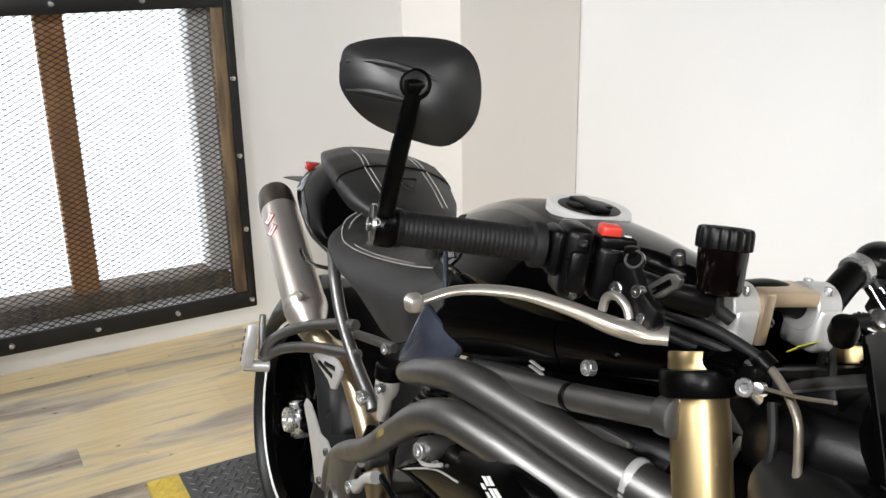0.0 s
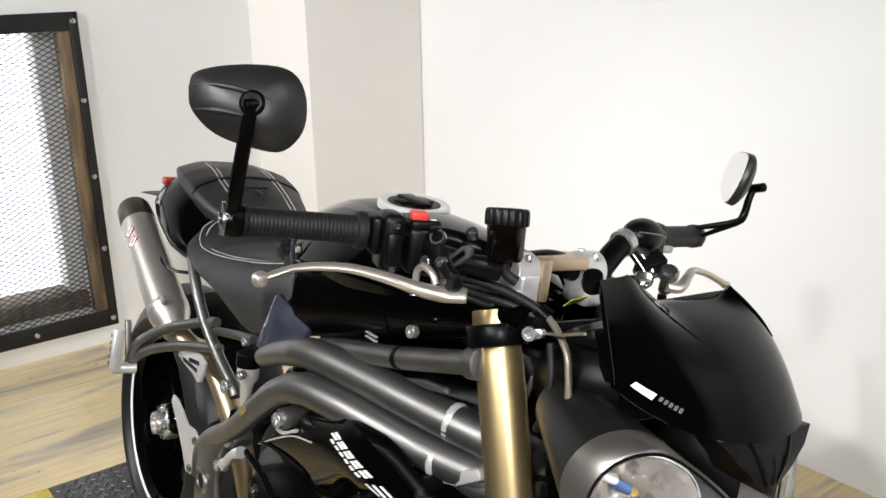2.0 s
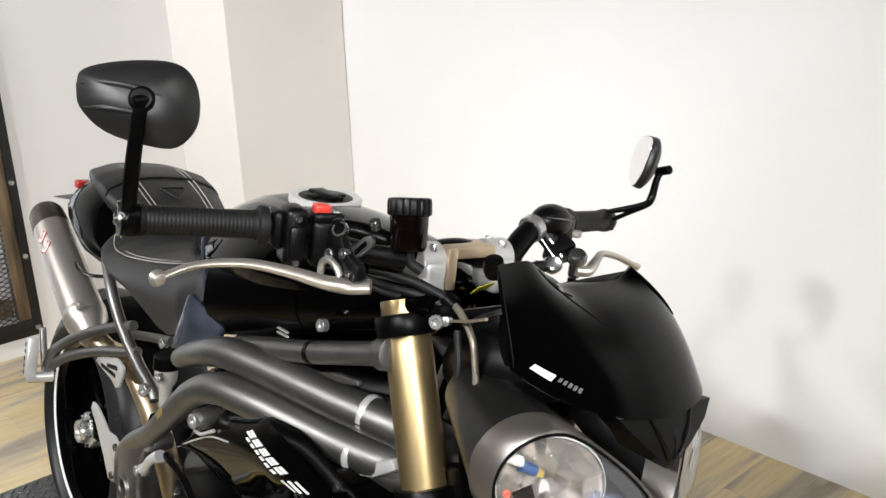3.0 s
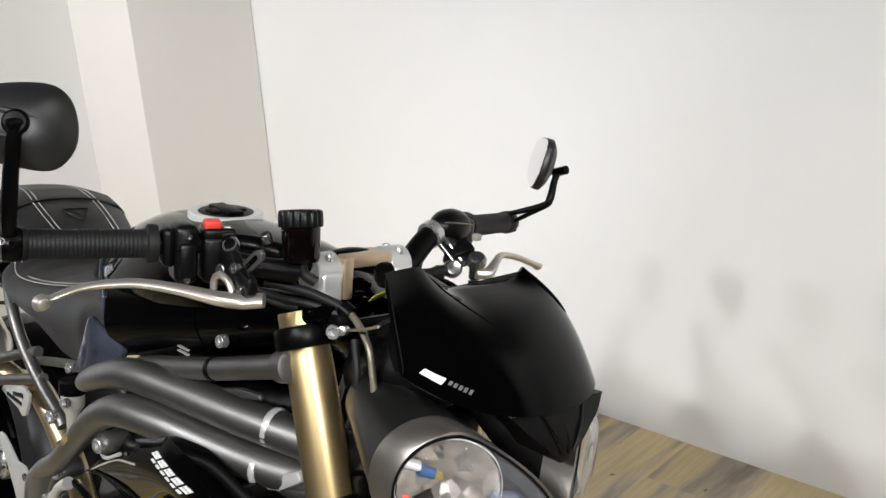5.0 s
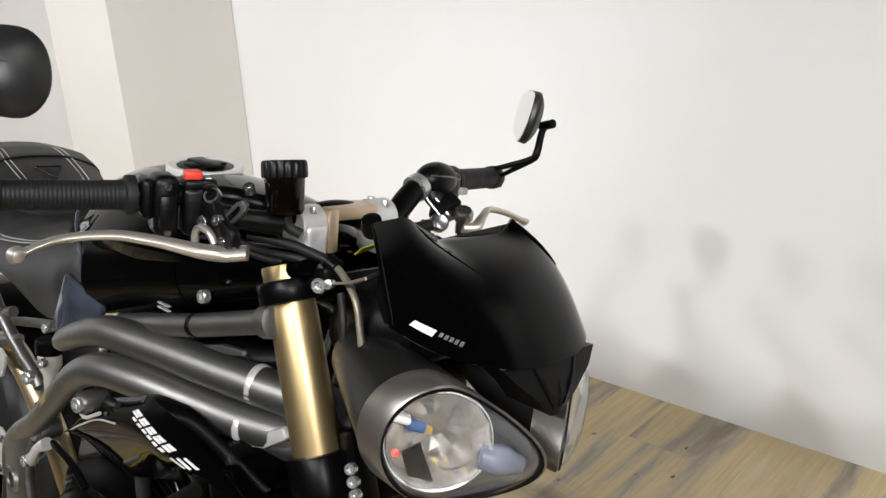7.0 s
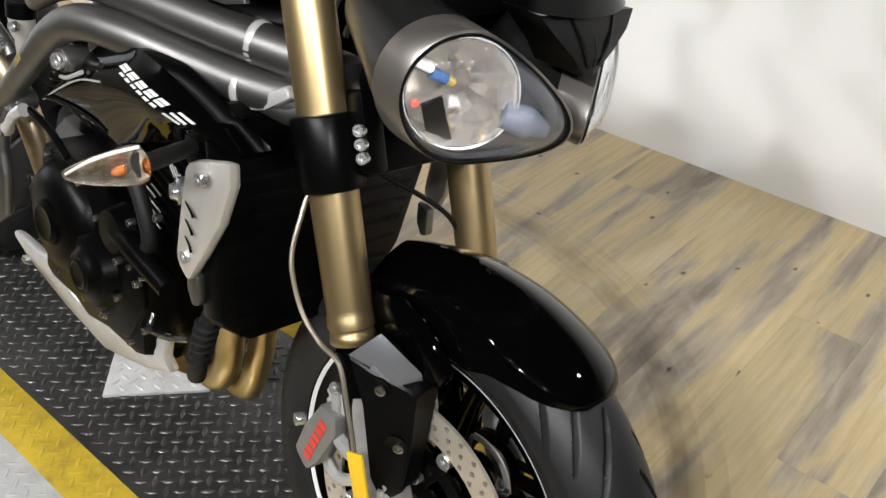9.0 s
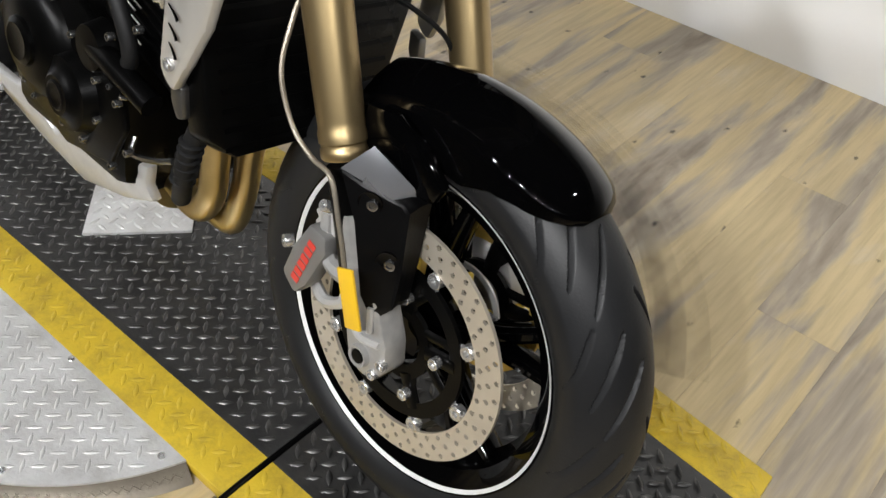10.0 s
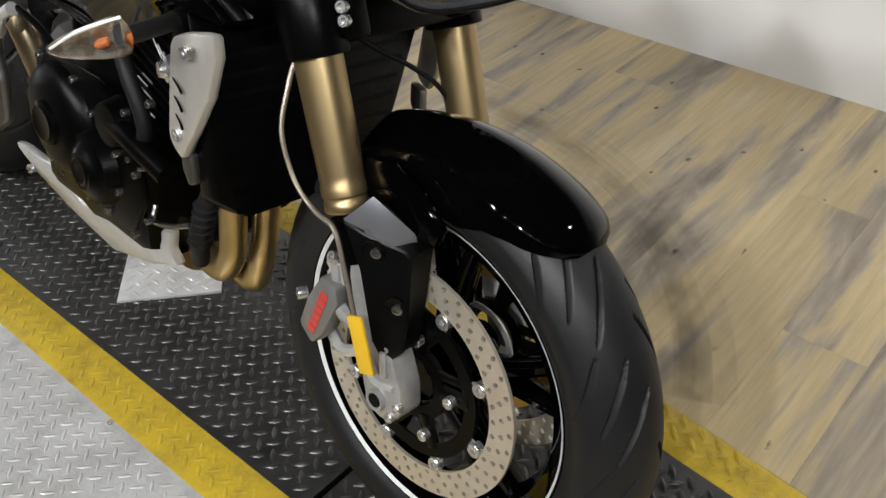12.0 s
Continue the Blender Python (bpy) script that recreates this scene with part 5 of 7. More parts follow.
# ---- flyscreen and headlamps ----
def screen_point(v, u):
    """v: 0 at the top edge, 1 at the lower edge; u: -1 to 1 across."""
    left = V(-0.057, -0.148, 1.033).lerp(V(0.000, -0.168, 0.950), v)
    right = V(-0.072, 0.070, 1.017).lerp(V(0.006, 0.106, 0.915), v)
    mid = V(-0.074, -0.030, 1.004).lerp(V(0.066, -0.018, 0.905), v) + V(0.55, 0, 0.83) * 0.022 * math.sin(math.pi * v)
    right += V(0.35, 0.85, 0.40) * 0.013 * math.sin(math.pi * v)
    h, edge = abs(u), left if u < 0 else right
    px, pz = h ** (1.6 if u < 0 else 2.4), h ** (4.2 - 2.0 * v if u < 0 else 8.0 - 6.0 * min(1, v / 0.35))
    if u < 0:
        s = min(max((h - 0.08) / 0.48, 0), 1)
        w = (1 - v) ** 2
        pz = w * s * s * (3 - 2 * s) + (1 - w) * pz
    return V(mid.x + (edge.x - mid.x) * px, mid.y + (edge.y - mid.y) * (1.12 * h - 0.12 * h**3), mid.z + (edge.z - mid.z) * pz)


rings = []
for v in np.linspace(0, 1, 22):
    outer = [screen_point(float(v), float(u)) for u in np.linspace(-1, 1, 33)]
    inner = [q - V(0.0035, 0, 0.001) for q in outer[::-1]]
    rings.append(outer + inner)
flyscreen = part("flyscreen", loft(rings), GLOSS_BLACK, bike, "gloss black flyscreen over the headlamps", 50)
# number print low on the side: a pale block and a dim one
def on_screen(v, u, lift=0.0015):
    q = screen_point(v, u)
    du = (screen_point(v, u + 0.02) - screen_point(v, u - 0.02)).normalized()
    dv = (screen_point(v + 0.02, u) - screen_point(v - 0.02, u)).normalized()
    nrm = du.cross(dv).normalized()
    if nrm.x < 0:
        nrm = -nrm
    return q + nrm * lift


def print_patch(name, v0, u0, along, up, mat, label):
    """A printed quad on the screen: a corner, then its two sides, as v, u."""
    bm = bmesh.new()
    vs = [[bm.verts.new(on_screen(v0 + along[0] * i / 8 + up[0] * j / 3, u0 + along[1] * i / 8 + up[1] * j / 3)) for i in range(9)] for j in range(4)]
    for a, b in zip(vs, vs[1:]):
        for i in range(8):
            bm.faces.new((a[i], a[i + 1], b[i + 1], b[i]))
    return part(name, bm, mat, flyscreen, label)


print_patch("print", 0.873, -0.883, (0.020, 0.135), (-0.062, 0.048), WHITE_PRINT, "white printed block")
for k in range(3):
    print_patch("print_mark", 0.868 + 0.004 * k - 0.012, -0.860 + 0.034 * k, (0.0035, 0.022), (-0.030, 0.023), GREY_PRINT, "dark mark in the print")
for k in range(5):
    print_patch("print", 0.873 + 0.007 * k, -0.705 + 0.030 * k, (0.003, 0.021), (-0.036, 0.028), GREY_PRINT, "dim grey printed bar")
# pressed crease that runs down from the upper edge
part("crease", tube([on_screen(0.02 + 0.42 * k / 6, -0.40 + 0.27 * (k / 6) ** 0.7, -0.0004) for k in range(7)], [0.0008, 0.0013, 0.0015, 0.0015, 0.0013, 0.0010, 0.0006], 8, 5), GLOSS_BLACK, flyscreen)
part("horn_edge", tube([on_screen(0.0 + 0.5 * k / 6, 0.975, 0.0) for k in range(7)], [0.0024, 0.0026, 0.0024, 0.0022, 0.002, 0.0016, 0.001], 8, 5), GLOSS_BLACK, flyscreen, "rolled outer edge")
part("screen_edge", tube([screen_point(0.06 + 0.92 * k / 10, -1.0) for k in range(11)], [0.0012] + [0.0026] * 9 + [0.0014], 8, 4), GLOSS_BLACK, flyscreen, "rolled side edge")
part("screen_flange", loft([[screen_point(v, -0.995) + V(-0.001, 0.001, 0), screen_point(v, -1.0) + V(-0.018 * w, 0.004 * w, -0.004 * w), screen_point(v, -1.0) + V(-0.018 * w, 0.007 * w + 0.001, -0.004 * w), screen_point(v, -0.98) + V(-0.004, 0.002, 0)] for v, w in ((0.45, 0.15), (0.55, 0.6), (0.7, 1.0), (0.85, 1.0), (0.97, 0.7))]), GLOSS_BLACK, flyscreen, "turned-in side flange")
# dark duct between the lamps
rings = []
for k, (x, z, hw, hh) in enumerate([(0.052, 0.906, 0.072, 0.026), (0.060, 0.890, 0.056, 0.020), (0.066, 0.870, 0.030, 0.012), (0.066, 0.850, 0.008, 0.004)]):
    rings.append([V(x - 0.10 * (hw - 0.0) * 0, -hw, z), V(x + 0.004, 0, z + 0.002), V(x, hw, z), V(x - 0.06, hw * 0.8, z), V(x - 0.06, -hw * 0.8, z)])
duct = part("nose_duct", loft(rings), SATIN_BLACK, bike, "black ribbed nose duct", 25)
for y in (-0.032, 0.0, 0.032):
    part("duct_rib", tube([V(0.057, y, 0.902), V(0.067, y * 0.6, 0.880), V(0.070, y * 0.25, 0.860)], 0.0018, 6), SATIN_BLACK, duct)

for sy in (-1, 1):
    c = V(0.007, sy * 0.095, 0.819)
    seat_c = V(-0.006, sy * 0.1075, 0.8205)      # the bucket's rim sits further out than the lens
    a = V(0.80, sy * 0.58, -0.06).normalized()
    e1 = V(-a.y, a.x, 0).normalized() * (1 if sy < 0 else -1)      # towards the nose
    e2 = a.cross(e1).normalized()
    if e2.z < 0:
        e2 = -e2

    def lamp_ring(s, d, tail=1.0, n=44, cc=c, shift=0.0):
        out = []
        for t in np.linspace(0, 2 * math.pi, n, endpoint=False):
            p, q = math.cos(t), math.sin(t)
            stretch = 1 + 0.62 * tail * max(p, 0) ** 1.6
            pull = 1 - 0.10 * tail * max(p, 0)
            out.append(cc + e1 * (0.060 * s * p * stretch + shift) + e2 * (0.060 * s * q * pull - 0.018 * tail * max(p, 0) ** 2 * s) + a * d)
        return out

    back = V(-0.135, sy * 0.075, 0.862)

    def blend(r0, r1, t):
        return [p.lerp(q, t) for p, q in zip(r0, r1)]

    rear = [back + (p - seat_c) * 0.66 for p in lamp_ring(1.0, 0.0, 0.35, cc=seat_c)]
    rim = lamp_ring(1.09, -0.028, 1.0, cc=seat_c)
    shell = part("headlamp", loft([[back + (p - back) * 0.3 for p in rear], rear, blend(rear, rim, 0.3), blend(rear, rim, 0.6), blend(rear, rim, 0.85), rim], True, False), BUCKET_GREY, bike, "graphite headlamp bucket with clear teardrop lens", 50)
    part("bezel", loft([lamp_ring(1.095, -0.029, 1.0, cc=seat_c), lamp_ring(1.105, -0.025, 1.0, cc=seat_c), blend(lamp_ring(1.105, -0.025, 1.0, cc=seat_c), lamp_ring(1.09, 0.001, 1.0), 0.5), lamp_ring(1.09, 0.001, 1.0), lamp_ring(1.05, 0.003, 1.0), lamp_ring(1.04, -0.004, 1.0)], False, False), BEZEL_SILVER, shell, "satin silver bezel")
    part("gasket", loft([lamp_ring(1.055, 0.002, 1.0), lamp_ring(1.05, 0.005, 1.0), lamp_ring(1.01, 0.005, 1.0), lamp_ring(1.0, -0.002, 1.0)], False, False), SATIN_BLACK, shell)
    # reflector: facets round a projector bulb
    nf, rr_ = 15, []
    for s, d in ((0.87, -0.004), (0.74, -0.020), (0.52, -0.034), (0.22, -0.042)):
        ring = []
        for t in np.linspace(0, 2 * math.pi, nf, endpoint=False):
            ring.append(c + e1 * (0.060 * s * math.cos(t) - 0.006) + e2 * (0.060 * s * math.sin(t) + 0.005) + a * (d + 0.011 * random.random()))
        rr_.append(ring)
    part("reflector", loft(rr_, False, True), LAMP_REFLECTOR, shell, "faceted chrome reflector", 8)
    part("reflector_rim", loft([lamp_ring(1.0, -0.003, 1.0), lamp_ring(0.97, -0.010, 0.95), [c + e1 * (0.060 * 0.89 * math.cos(t) - 0.006) + e2 * (0.060 * 0.89 * math.sin(t) + 0.005) + a * -0.004 for t in np.linspace(0, 2 * math.pi, 44, endpoint=False)]], False, False), LAMP_GREY, shell, "grey lamp surround")
    at = lambda u, v, d: c + e1 * u + e2 * v + a * d
    part("bulb_holder", tube([at(-0.052, 0.030, -0.004), at(-0.036, 0.024, -0.006)], 0.0075, 10, flat=0.7), PALE_PLASTIC, shell, "white bulb holder")
    part("bulb", tube([at(-0.036, 0.020, -0.006), at(-0.020, 0.014, -0.008)], [0.0062, 0.0056], 12), BULB_BLUE, shell, "blue coated bulb")
    part("bulb_tip", tube([at(-0.020, 0.014, -0.008), at(-0.013, 0.011, -0.009)], [0.0052, 0.0038], 12), GOLD_RING, shell, "yellow bulb tip")
    part("bulb_shield", loft([[at(-0.040, -0.012, -0.004), at(-0.022, -0.002, -0.004), at(-0.006, -0.044, -0.006), at(-0.028, -0.050, -0.006)], [at(-0.040, -0.012, -0.010), at(-0.022, -0.002, -0.010), at(-0.006, -0.044, -0.012), at(-0.028, -0.050, -0.012)]]), SATIN_BLACK, shell, "black bulb shield")
    part("marker", lathe([(0.001, 0.002), (0.0032, 0.0016), (0.0038, 0)], at(-0.047, -0.008, 0.0), a, 12), RED_PLASTIC, shell, "red marker")
    part("daylight_tube", tube([at(0.036, -0.012, -0.006), at(0.060, -0.018, -0.005), at(0.080, -0.026, -0.008)], [0.014, 0.016, 0.010], 12), FROST, shell, "frosted position light tube")
    part("projector_ring", loft([[c + e1 * (0.060 * s_ * math.cos(t) - 0.006) + e2 * (0.060 * s_ * math.sin(t) + 0.005) + a * d_ for t in np.linspace(0, 2 * math.pi, 44, endpoint=False)] for s_, d_ in ((0.880, 0.0), (0.885, 0.003), (0.893, 0.003), (0.90, -0.001))], False, False), RING_SILVER, shell, "grey ring")
    part("facet_plate", loft([[at(0.026, 0.012, -0.002), at(0.044, 0.020, -0.002), at(0.046, -0.004, -0.002), at(0.030, -0.008, -0.002)], [at(0.026, 0.012, -0.007), at(0.044, 0.020, -0.007), at(0.046, -0.004, -0.007), at(0.030, -0.008, -0.007)]]), LAMP_REFLECTOR, shell)
    part("position_lamp", moved(lathe([(0.003, -0.004), (0.009, -0.002), (0.010, 0.003), (0.004, 0.005)], (0, 0, 0), a, 16), Matrix.Translation(c + e1 * 0.068 - e2 * 0.016 - a * 0.008)), CLEAR, shell)
    lens = part("lens", loft([lamp_ring(1.02, 0.002, 1.0), lamp_ring(0.93, 0.011, 1.0), lamp_ring(0.75, 0.018, 0.98), lamp_ring(0.5, 0.0225, 0.96), lamp_ring(0.2, 0.0245, 0.95), lamp_ring(0.2, 0.0225, 0.95), lamp_ring(0.5, 0.0205, 0.96), lamp_ring(0.75, 0.016, 0.98), lamp_ring(0.93, 0.009, 1.0), lamp_ring(1.02, 0.0, 1.0)], True, True), CLEAR, shell, "clear teardrop lens")
    lens.visible_shadow = False
part("lamp_bracket", box(-0.165, -0.12, -0.075, 0.075, 0.77, 0.90, 0.008), MATT_BLACK, bike, "black lamp bracket")
inst = part("instrument_pod", moved(box(-0.05, 0.035, -0.075, 0.075, -0.012, 0.012, 0.009), pose(-0.150, 0, 0.935, 0, -28, 0)), SATIN_BLACK, bike, "black instrument pod")
part("dial", moved(lathe([(0.002, 0.0), (0.036, 0.0), (0.038, 0.004), (0.041, 0.004), (0.041, -0.004)], (-0.01, 0.022, 0.0125), (0, 0, 1), 32), pose(-0.150, 0, 0.935, 0, -28, 0)), GLOSS_BLACK, inst)
part("warning_label", moved(box(-0.014, 0.014, -0.008, 0.008, 0, 0.001), pose(-0.200, -0.030, 0.9655, -40, -10, 90)), LIME_TAG, bike, "lime yellow label")
# added block that keeps the space behind the flyscreen dark
part("head_cover", body([(-0.075, 0.955, 0.870, 0.05, 0.075, 0.07, 3), (-0.11, 0.960, 0.850, 0.07, 0.092, 0.09, 3), (-0.16, 0.955, 0.84, 0.075, 0.095, 0.09, 3), (-0.20, 0.935, 0.84, 0.06, 0.08, 0.08, 3)], 28), SATIN_BLACK, bike, "added black filler for the dark space behind the flyscreen")
part("loom_strip", moved(box(-0.004, 0.004, -0.003, 0.003, -0.032, 0.032, 0.002), pose(-0.222, -0.066, 0.842, 0, 20, 0)), PALE_PLASTIC, bike, "grey loom strip")
part("switch_lead", tube([(-0.165, -0.094, 0.93), (-0.150, -0.100, 0.90), (-0.150, -0.100, 0.86), (-0.165, -0.095, 0.83)], 0.0045, 8), RUBBER, bike, "black lead")
part("hose_union", lathe([(0.003, -0.006), (0.0055, -0.005), (0.0055, 0.005), (0.003, 0.006)], (-0.176, -0.101, 0.939), (0.4, -1, 0.1), 12), BOLT_STEEL, bike, "silver hose union")
part("screen_mount", lathe([(0.003, -0.010), (0.010, -0.009), (0.012, 0.0), (0.010, 0.010), (0.004, 0.012)], (-0.108, -0.104, 1.016), (0.3, -0.5, 1), 18), MATT_BLACK, bike, "black screen mount knob")
part("screen_wire", tube([(-0.174, -0.100, 0.940), (-0.12, -0.121, 0.957), (-0.072, -0.140, 0.975)], 0.0018, 6), BRAID, bike)

# ---- tank ----
tank = part("fuel_tank", body([
    (-0.285, 0.952, 0.905, 0.03, 0.055, 0.05, 2.2), (-0.300, 0.972, 0.888, 0.05, 0.085, 0.075, 2.3), (-0.345, 0.992, 0.868, 0.070, 0.125, 0.11, 2.4), (-0.41, 0.999, 0.858, 0.083, 0.142, 0.115, 2.4),
    (-0.48, 1.003, 0.850, 0.093, 0.160, 0.125, 2.4), (-0.57, 1.004, 0.838, 0.095, 0.168, 0.13, 2.4), (-0.65, 0.999, 0.825, 0.091, 0.152, 0.12, 2.4), (-0.71, 0.987, 0.806, 0.082, 0.136, 0.11, 2.3),
    (-0.77, 0.967, 0.802, 0.070, 0.110, 0.09, 2.3), (-0.83, 0.942, 0.800, 0.055, 0.088, 0.075, 2.3), (-0.88, 0.912, 0.800, 0.04, 0.06, 0.05, 2.3), (-0.91, 0.880, 0.82, 0.02, 0.035, 0.03, 2.3)], 48), GLOSS_BLACK, bike, "gloss black fuel tank", 60)
capm = Matrix.Translation((-0.571, 0, 1.0045)) @ Matrix.Rotation(radians(4.5), 4, "Y") @ Matrix.Rotation(radians(3), 4, "X")
part("filler_ring", moved(lathe([(0.040, 0.003), (0.043, 0.0045), (0.051, 0.0045), (0.054, 0.002), (0.054, -0.006)], (0, 0, 0), (0, 0, 1), 48), capm), RING_SILVER, tank, "bright filler ring")
part("filler_cap", moved(merge(lathe([(0.004, 0.004), (0.034, 0.004), (0.040, 0.003), (0.0405, 0.0)], (0, 0, 0), (0, 0, 1), 32), box(-0.03, 0.03, -0.013, 0.013, 0.003, 0.009, 0.003), box(-0.012, 0.012, -0.028, 0.028, 0.003, 0.007, 0.002)), capm), MATT_BLACK, tank, "black filler cap with a lock flap")
# white badge on the tank's flank: an arc and a row of print bars laid on the skin
tank_skin = bvhtree.BVHTree.FromPolygons([q.co for q in tank.data.vertices], [tuple(p.vertices) for p in tank.data.polygons])


def on_tank(x, z, lift=0.0006):
    """The tank's right flank at x, z."""
    return tank_skin.ray_cast(V(x, -0.5, z), V(0, 1, 0))[0] + V(0, -lift, 0)


part("badge_arc", tube([on_tank(x, z) for x, z in ((-0.506, 0.968), (-0.494, 0.963), (-0.476, 0.9595), (-0.458, 0.958), (-0.442, 0.9582), (-0.424, 0.9597), (-0.405, 0.963))], [0.0010, 0.0018, 0.0022, 0.0022, 0.0022, 0.0018, 0.0010], 8, 6, flat=0.4, flat_dir=(0, 1, 0)), WHITE_PRINT, tank, "white arc of the tank badge")
for k in range(4):
    x = -0.478 + 0.018 * k
    part("badge_bar", tube([on_tank(x, 0.9645), on_tank(x + 0.004, 0.9725)], 0.0020, 6, flat=0.4, flat_dir=(0, 1, 0)), WHITE_PRINT, tank, "white badge print bar")
for sy in (-1, 1):
    # side covers below the tank: a front and a rear piece, rolled over at the top
    def cover(x0, x1):
        rings = []
        for x in np.linspace(x0, x1, 18):
            k = min(max((x + 0.195) / -0.43, 0), 1.02)
            top = float(np.interp(-x, (0.195, 0.215, 0.33, 0.45, 0.60, 0.63), (0.962, 0.968, 0.958, 0.948, 0.922, 0.90)))
            bot = float(np.interp(-x, (0.195, 0.25, 0.392, 0.555, 0.61, 0.63), (0.938, 0.905, 0.862, 0.815, 0.800, 0.825)))
            y = 0.112 + 0.072 * k**0.8
            ring = [V(float(x), sy * (y + 0.010 * math.sin(v * math.pi) * k - (0.022 - 0.016 * k) * max(0, 2 * v - 1) ** 2.4 - 0.016 * max(0, 1 - 2 * v) ** 1.8), bot + (top - bot) * v) for v in np.linspace(0, 1, 14)]
            rings.append(ring + [V(q.x, q.y - sy * 0.008, q.z) for q in ring[::-1]])
        return loft(rings)

    cov = part("side_cover", cover(-0.197, -0.403), GLOSS_BLACK, bike, "gloss black tank side cover", 60)
    rear_cov = part("side_cover", cover(-0.406, -0.598), GLOSS_BLACK, bike, "gloss black tank side cover", 60)
    part("cover_screw", bolt_head(V(-0.336, sy * 0.158, 0.893), (0.1, sy, 0.1), 0.0082, 0.005), BOLT_STEEL, cov)
    part("clip_slot", merge(box(-0.419, -0.394, sy * 0.171 - 0.0015, sy * 0.170 + 0.0015, 0.861, 0.8625), box(-0.419, -0.394, sy * 0.171 - 0.0015, sy * 0.170 + 0.0015, 0.8665, 0.868)), ALU, rear_cov, "pale clip slot")
    # seat-side panel between tank and seat
    # the panel's blue is painted-in reflection of the window
    pan = part("knee_panel", side_slab([(-0.645, 0.852), (-0.636, 0.855), (-0.617, 0.845), (-0.594, 0.834), (-0.572, 0.820), (-0.580, 0.804), (-0.638, 0.774), (-0.702, 0.750), (-0.712, 0.753), (-0.688, 0.788), (-0.666, 0.820)], 0, 0.02, 0.006), BLUE_SHEEN_GLOSS, bike, "gloss black knee panel, bluish reflection put into its colour")
    for vtx in pan.data.vertices:
        x, z = vtx.co.x, vtx.co.z
        vtx.co.y = sy * (0.184 - 0.10 * max(0, -0.62 - x) - 2.2 * max(0, x + 0.640 - 0.55 * (z - 0.85)) ** 1.3 * 0.25 + 0.6 * vtx.co.y)

# the trim's blue sheen is painted in as well
part("tank_trim", tube([(-0.660, -0.158, 0.948), (-0.645, -0.172, 0.936), (-0.624, -0.182, 0.919), (-0.606, -0.187, 0.897), (-0.598, -0.189, 0.868)], [0.0016, 0.0026, 0.0032, 0.0032, 0.002], 10, 6), BLUE_SHEEN_GLOSS, bike, "gloss trim between seat nose and tank, sheen put into its colour")
part("air_box", body([(-0.30, 0.830, 0.70, 0.05, 0.075, 0.07, 3), (-0.36, 0.845, 0.64, 0.09, 0.105, 0.10, 3), (-0.50, 0.845, 0.62, 0.11, 0.125, 0.11, 3), (-0.62, 0.835, 0.60, 0.11, 0.130, 0.11, 3), (-0.70, 0.80, 0.58, 0.08, 0.105, 0.10, 3)], 28), SATIN_BLACK, bike, "black air box under the tank")

# ---- seat and tail ----
def cushion(stations, steps=5):
    """A seat: x, z of the middle, then y, z of the stitched edge, of the widest line and of the foot."""
    rings = []
    xs = [s[0] for s in stations]
    for x in np.linspace(xs[0], xs[-1], 4 * len(xs)):
        s = [float(np.interp(-x, [-q for q in xs], [st[i] for st in stations])) for i in range(1, 8)]
        zt, ye, ze, ym, zm, yb, zb = s
        half = smooth_path([(0, zt, 0), (ye * 0.55, zt - (zt - ze) * 0.22, 0), (ye, ze, 0), (ym, zm, 0), (yb, zb, 0)], steps)
        right = [V(float(x), -q.x, q.y) for q in half]
        left = [V(float(x), q.x, q.y) for q in half[::-1]]
        rings.append(right + left[:-1])
    return loft(rings)


seat_stations = [(-0.660, 0.915, 0.05, 0.905, 0.10, 0.895, 0.13, 0.86), (-0.70, 0.905, 0.085, 0.893, 0.135, 0.865, 0.145, 0.80), (-0.74, 0.898, 0.110, 0.872, 0.150, 0.835, 0.147, 0.765), (-0.79, 0.885, 0.122, 0.858, 0.152, 0.815, 0.140, 0.742),
                 (-0.85, 0.868, 0.130, 0.846, 0.155, 0.800, 0.135, 0.738), (-0.93, 0.850, 0.133, 0.832, 0.157, 0.792, 0.132, 0.750), (-1.02, 0.842, 0.132, 0.8205, 0.156, 0.790, 0.130, 0.765), (-1.08, 0.850, 0.128, 0.820, 0.152, 0.800, 0.128, 0.782), (-1.115, 0.862, 0.118, 0.838, 0.142, 0.812, 0.12, 0.795), (-1.135, 0.868, 0.085, 0.858, 0.115, 0.835, 0.09, 0.81), (-1.145, 0.870, 0.05, 0.862, 0.07, 0.850, 0.05, 0.82)]
seat = part("rider_seat", cushion(seat_stations), SEAT_VINYL, bike, "black rider seat with pale double stitching", 60)
seat.location.y = -0.015
for off in (0.0, 0.010):
    pts = [(-1.132 + off * 1.2, 0.078 - off * 0.5, 0.862), (-1.118 + off, 0.112 - off, 0.844), (-1.085, 0.127 - off, 0.8215), (-1.02, 0.133 - off, 0.8215), (-0.93, 0.134 - off, 0.833), (-0.85, 0.131 - off, 0.847), (-0.79, 0.123 - off, 0.859), (-0.74, 0.111 - off, 0.873), (-0.70, 0.087 - off, 0.894)]
    for sy in (-1, 1):
        part("stitching", tube([V(x, sy * y, z + 0.0012 + off * 0.22) for x, y, z in pts], 0.0011, 6, 8), THREAD, seat, "grey thread")
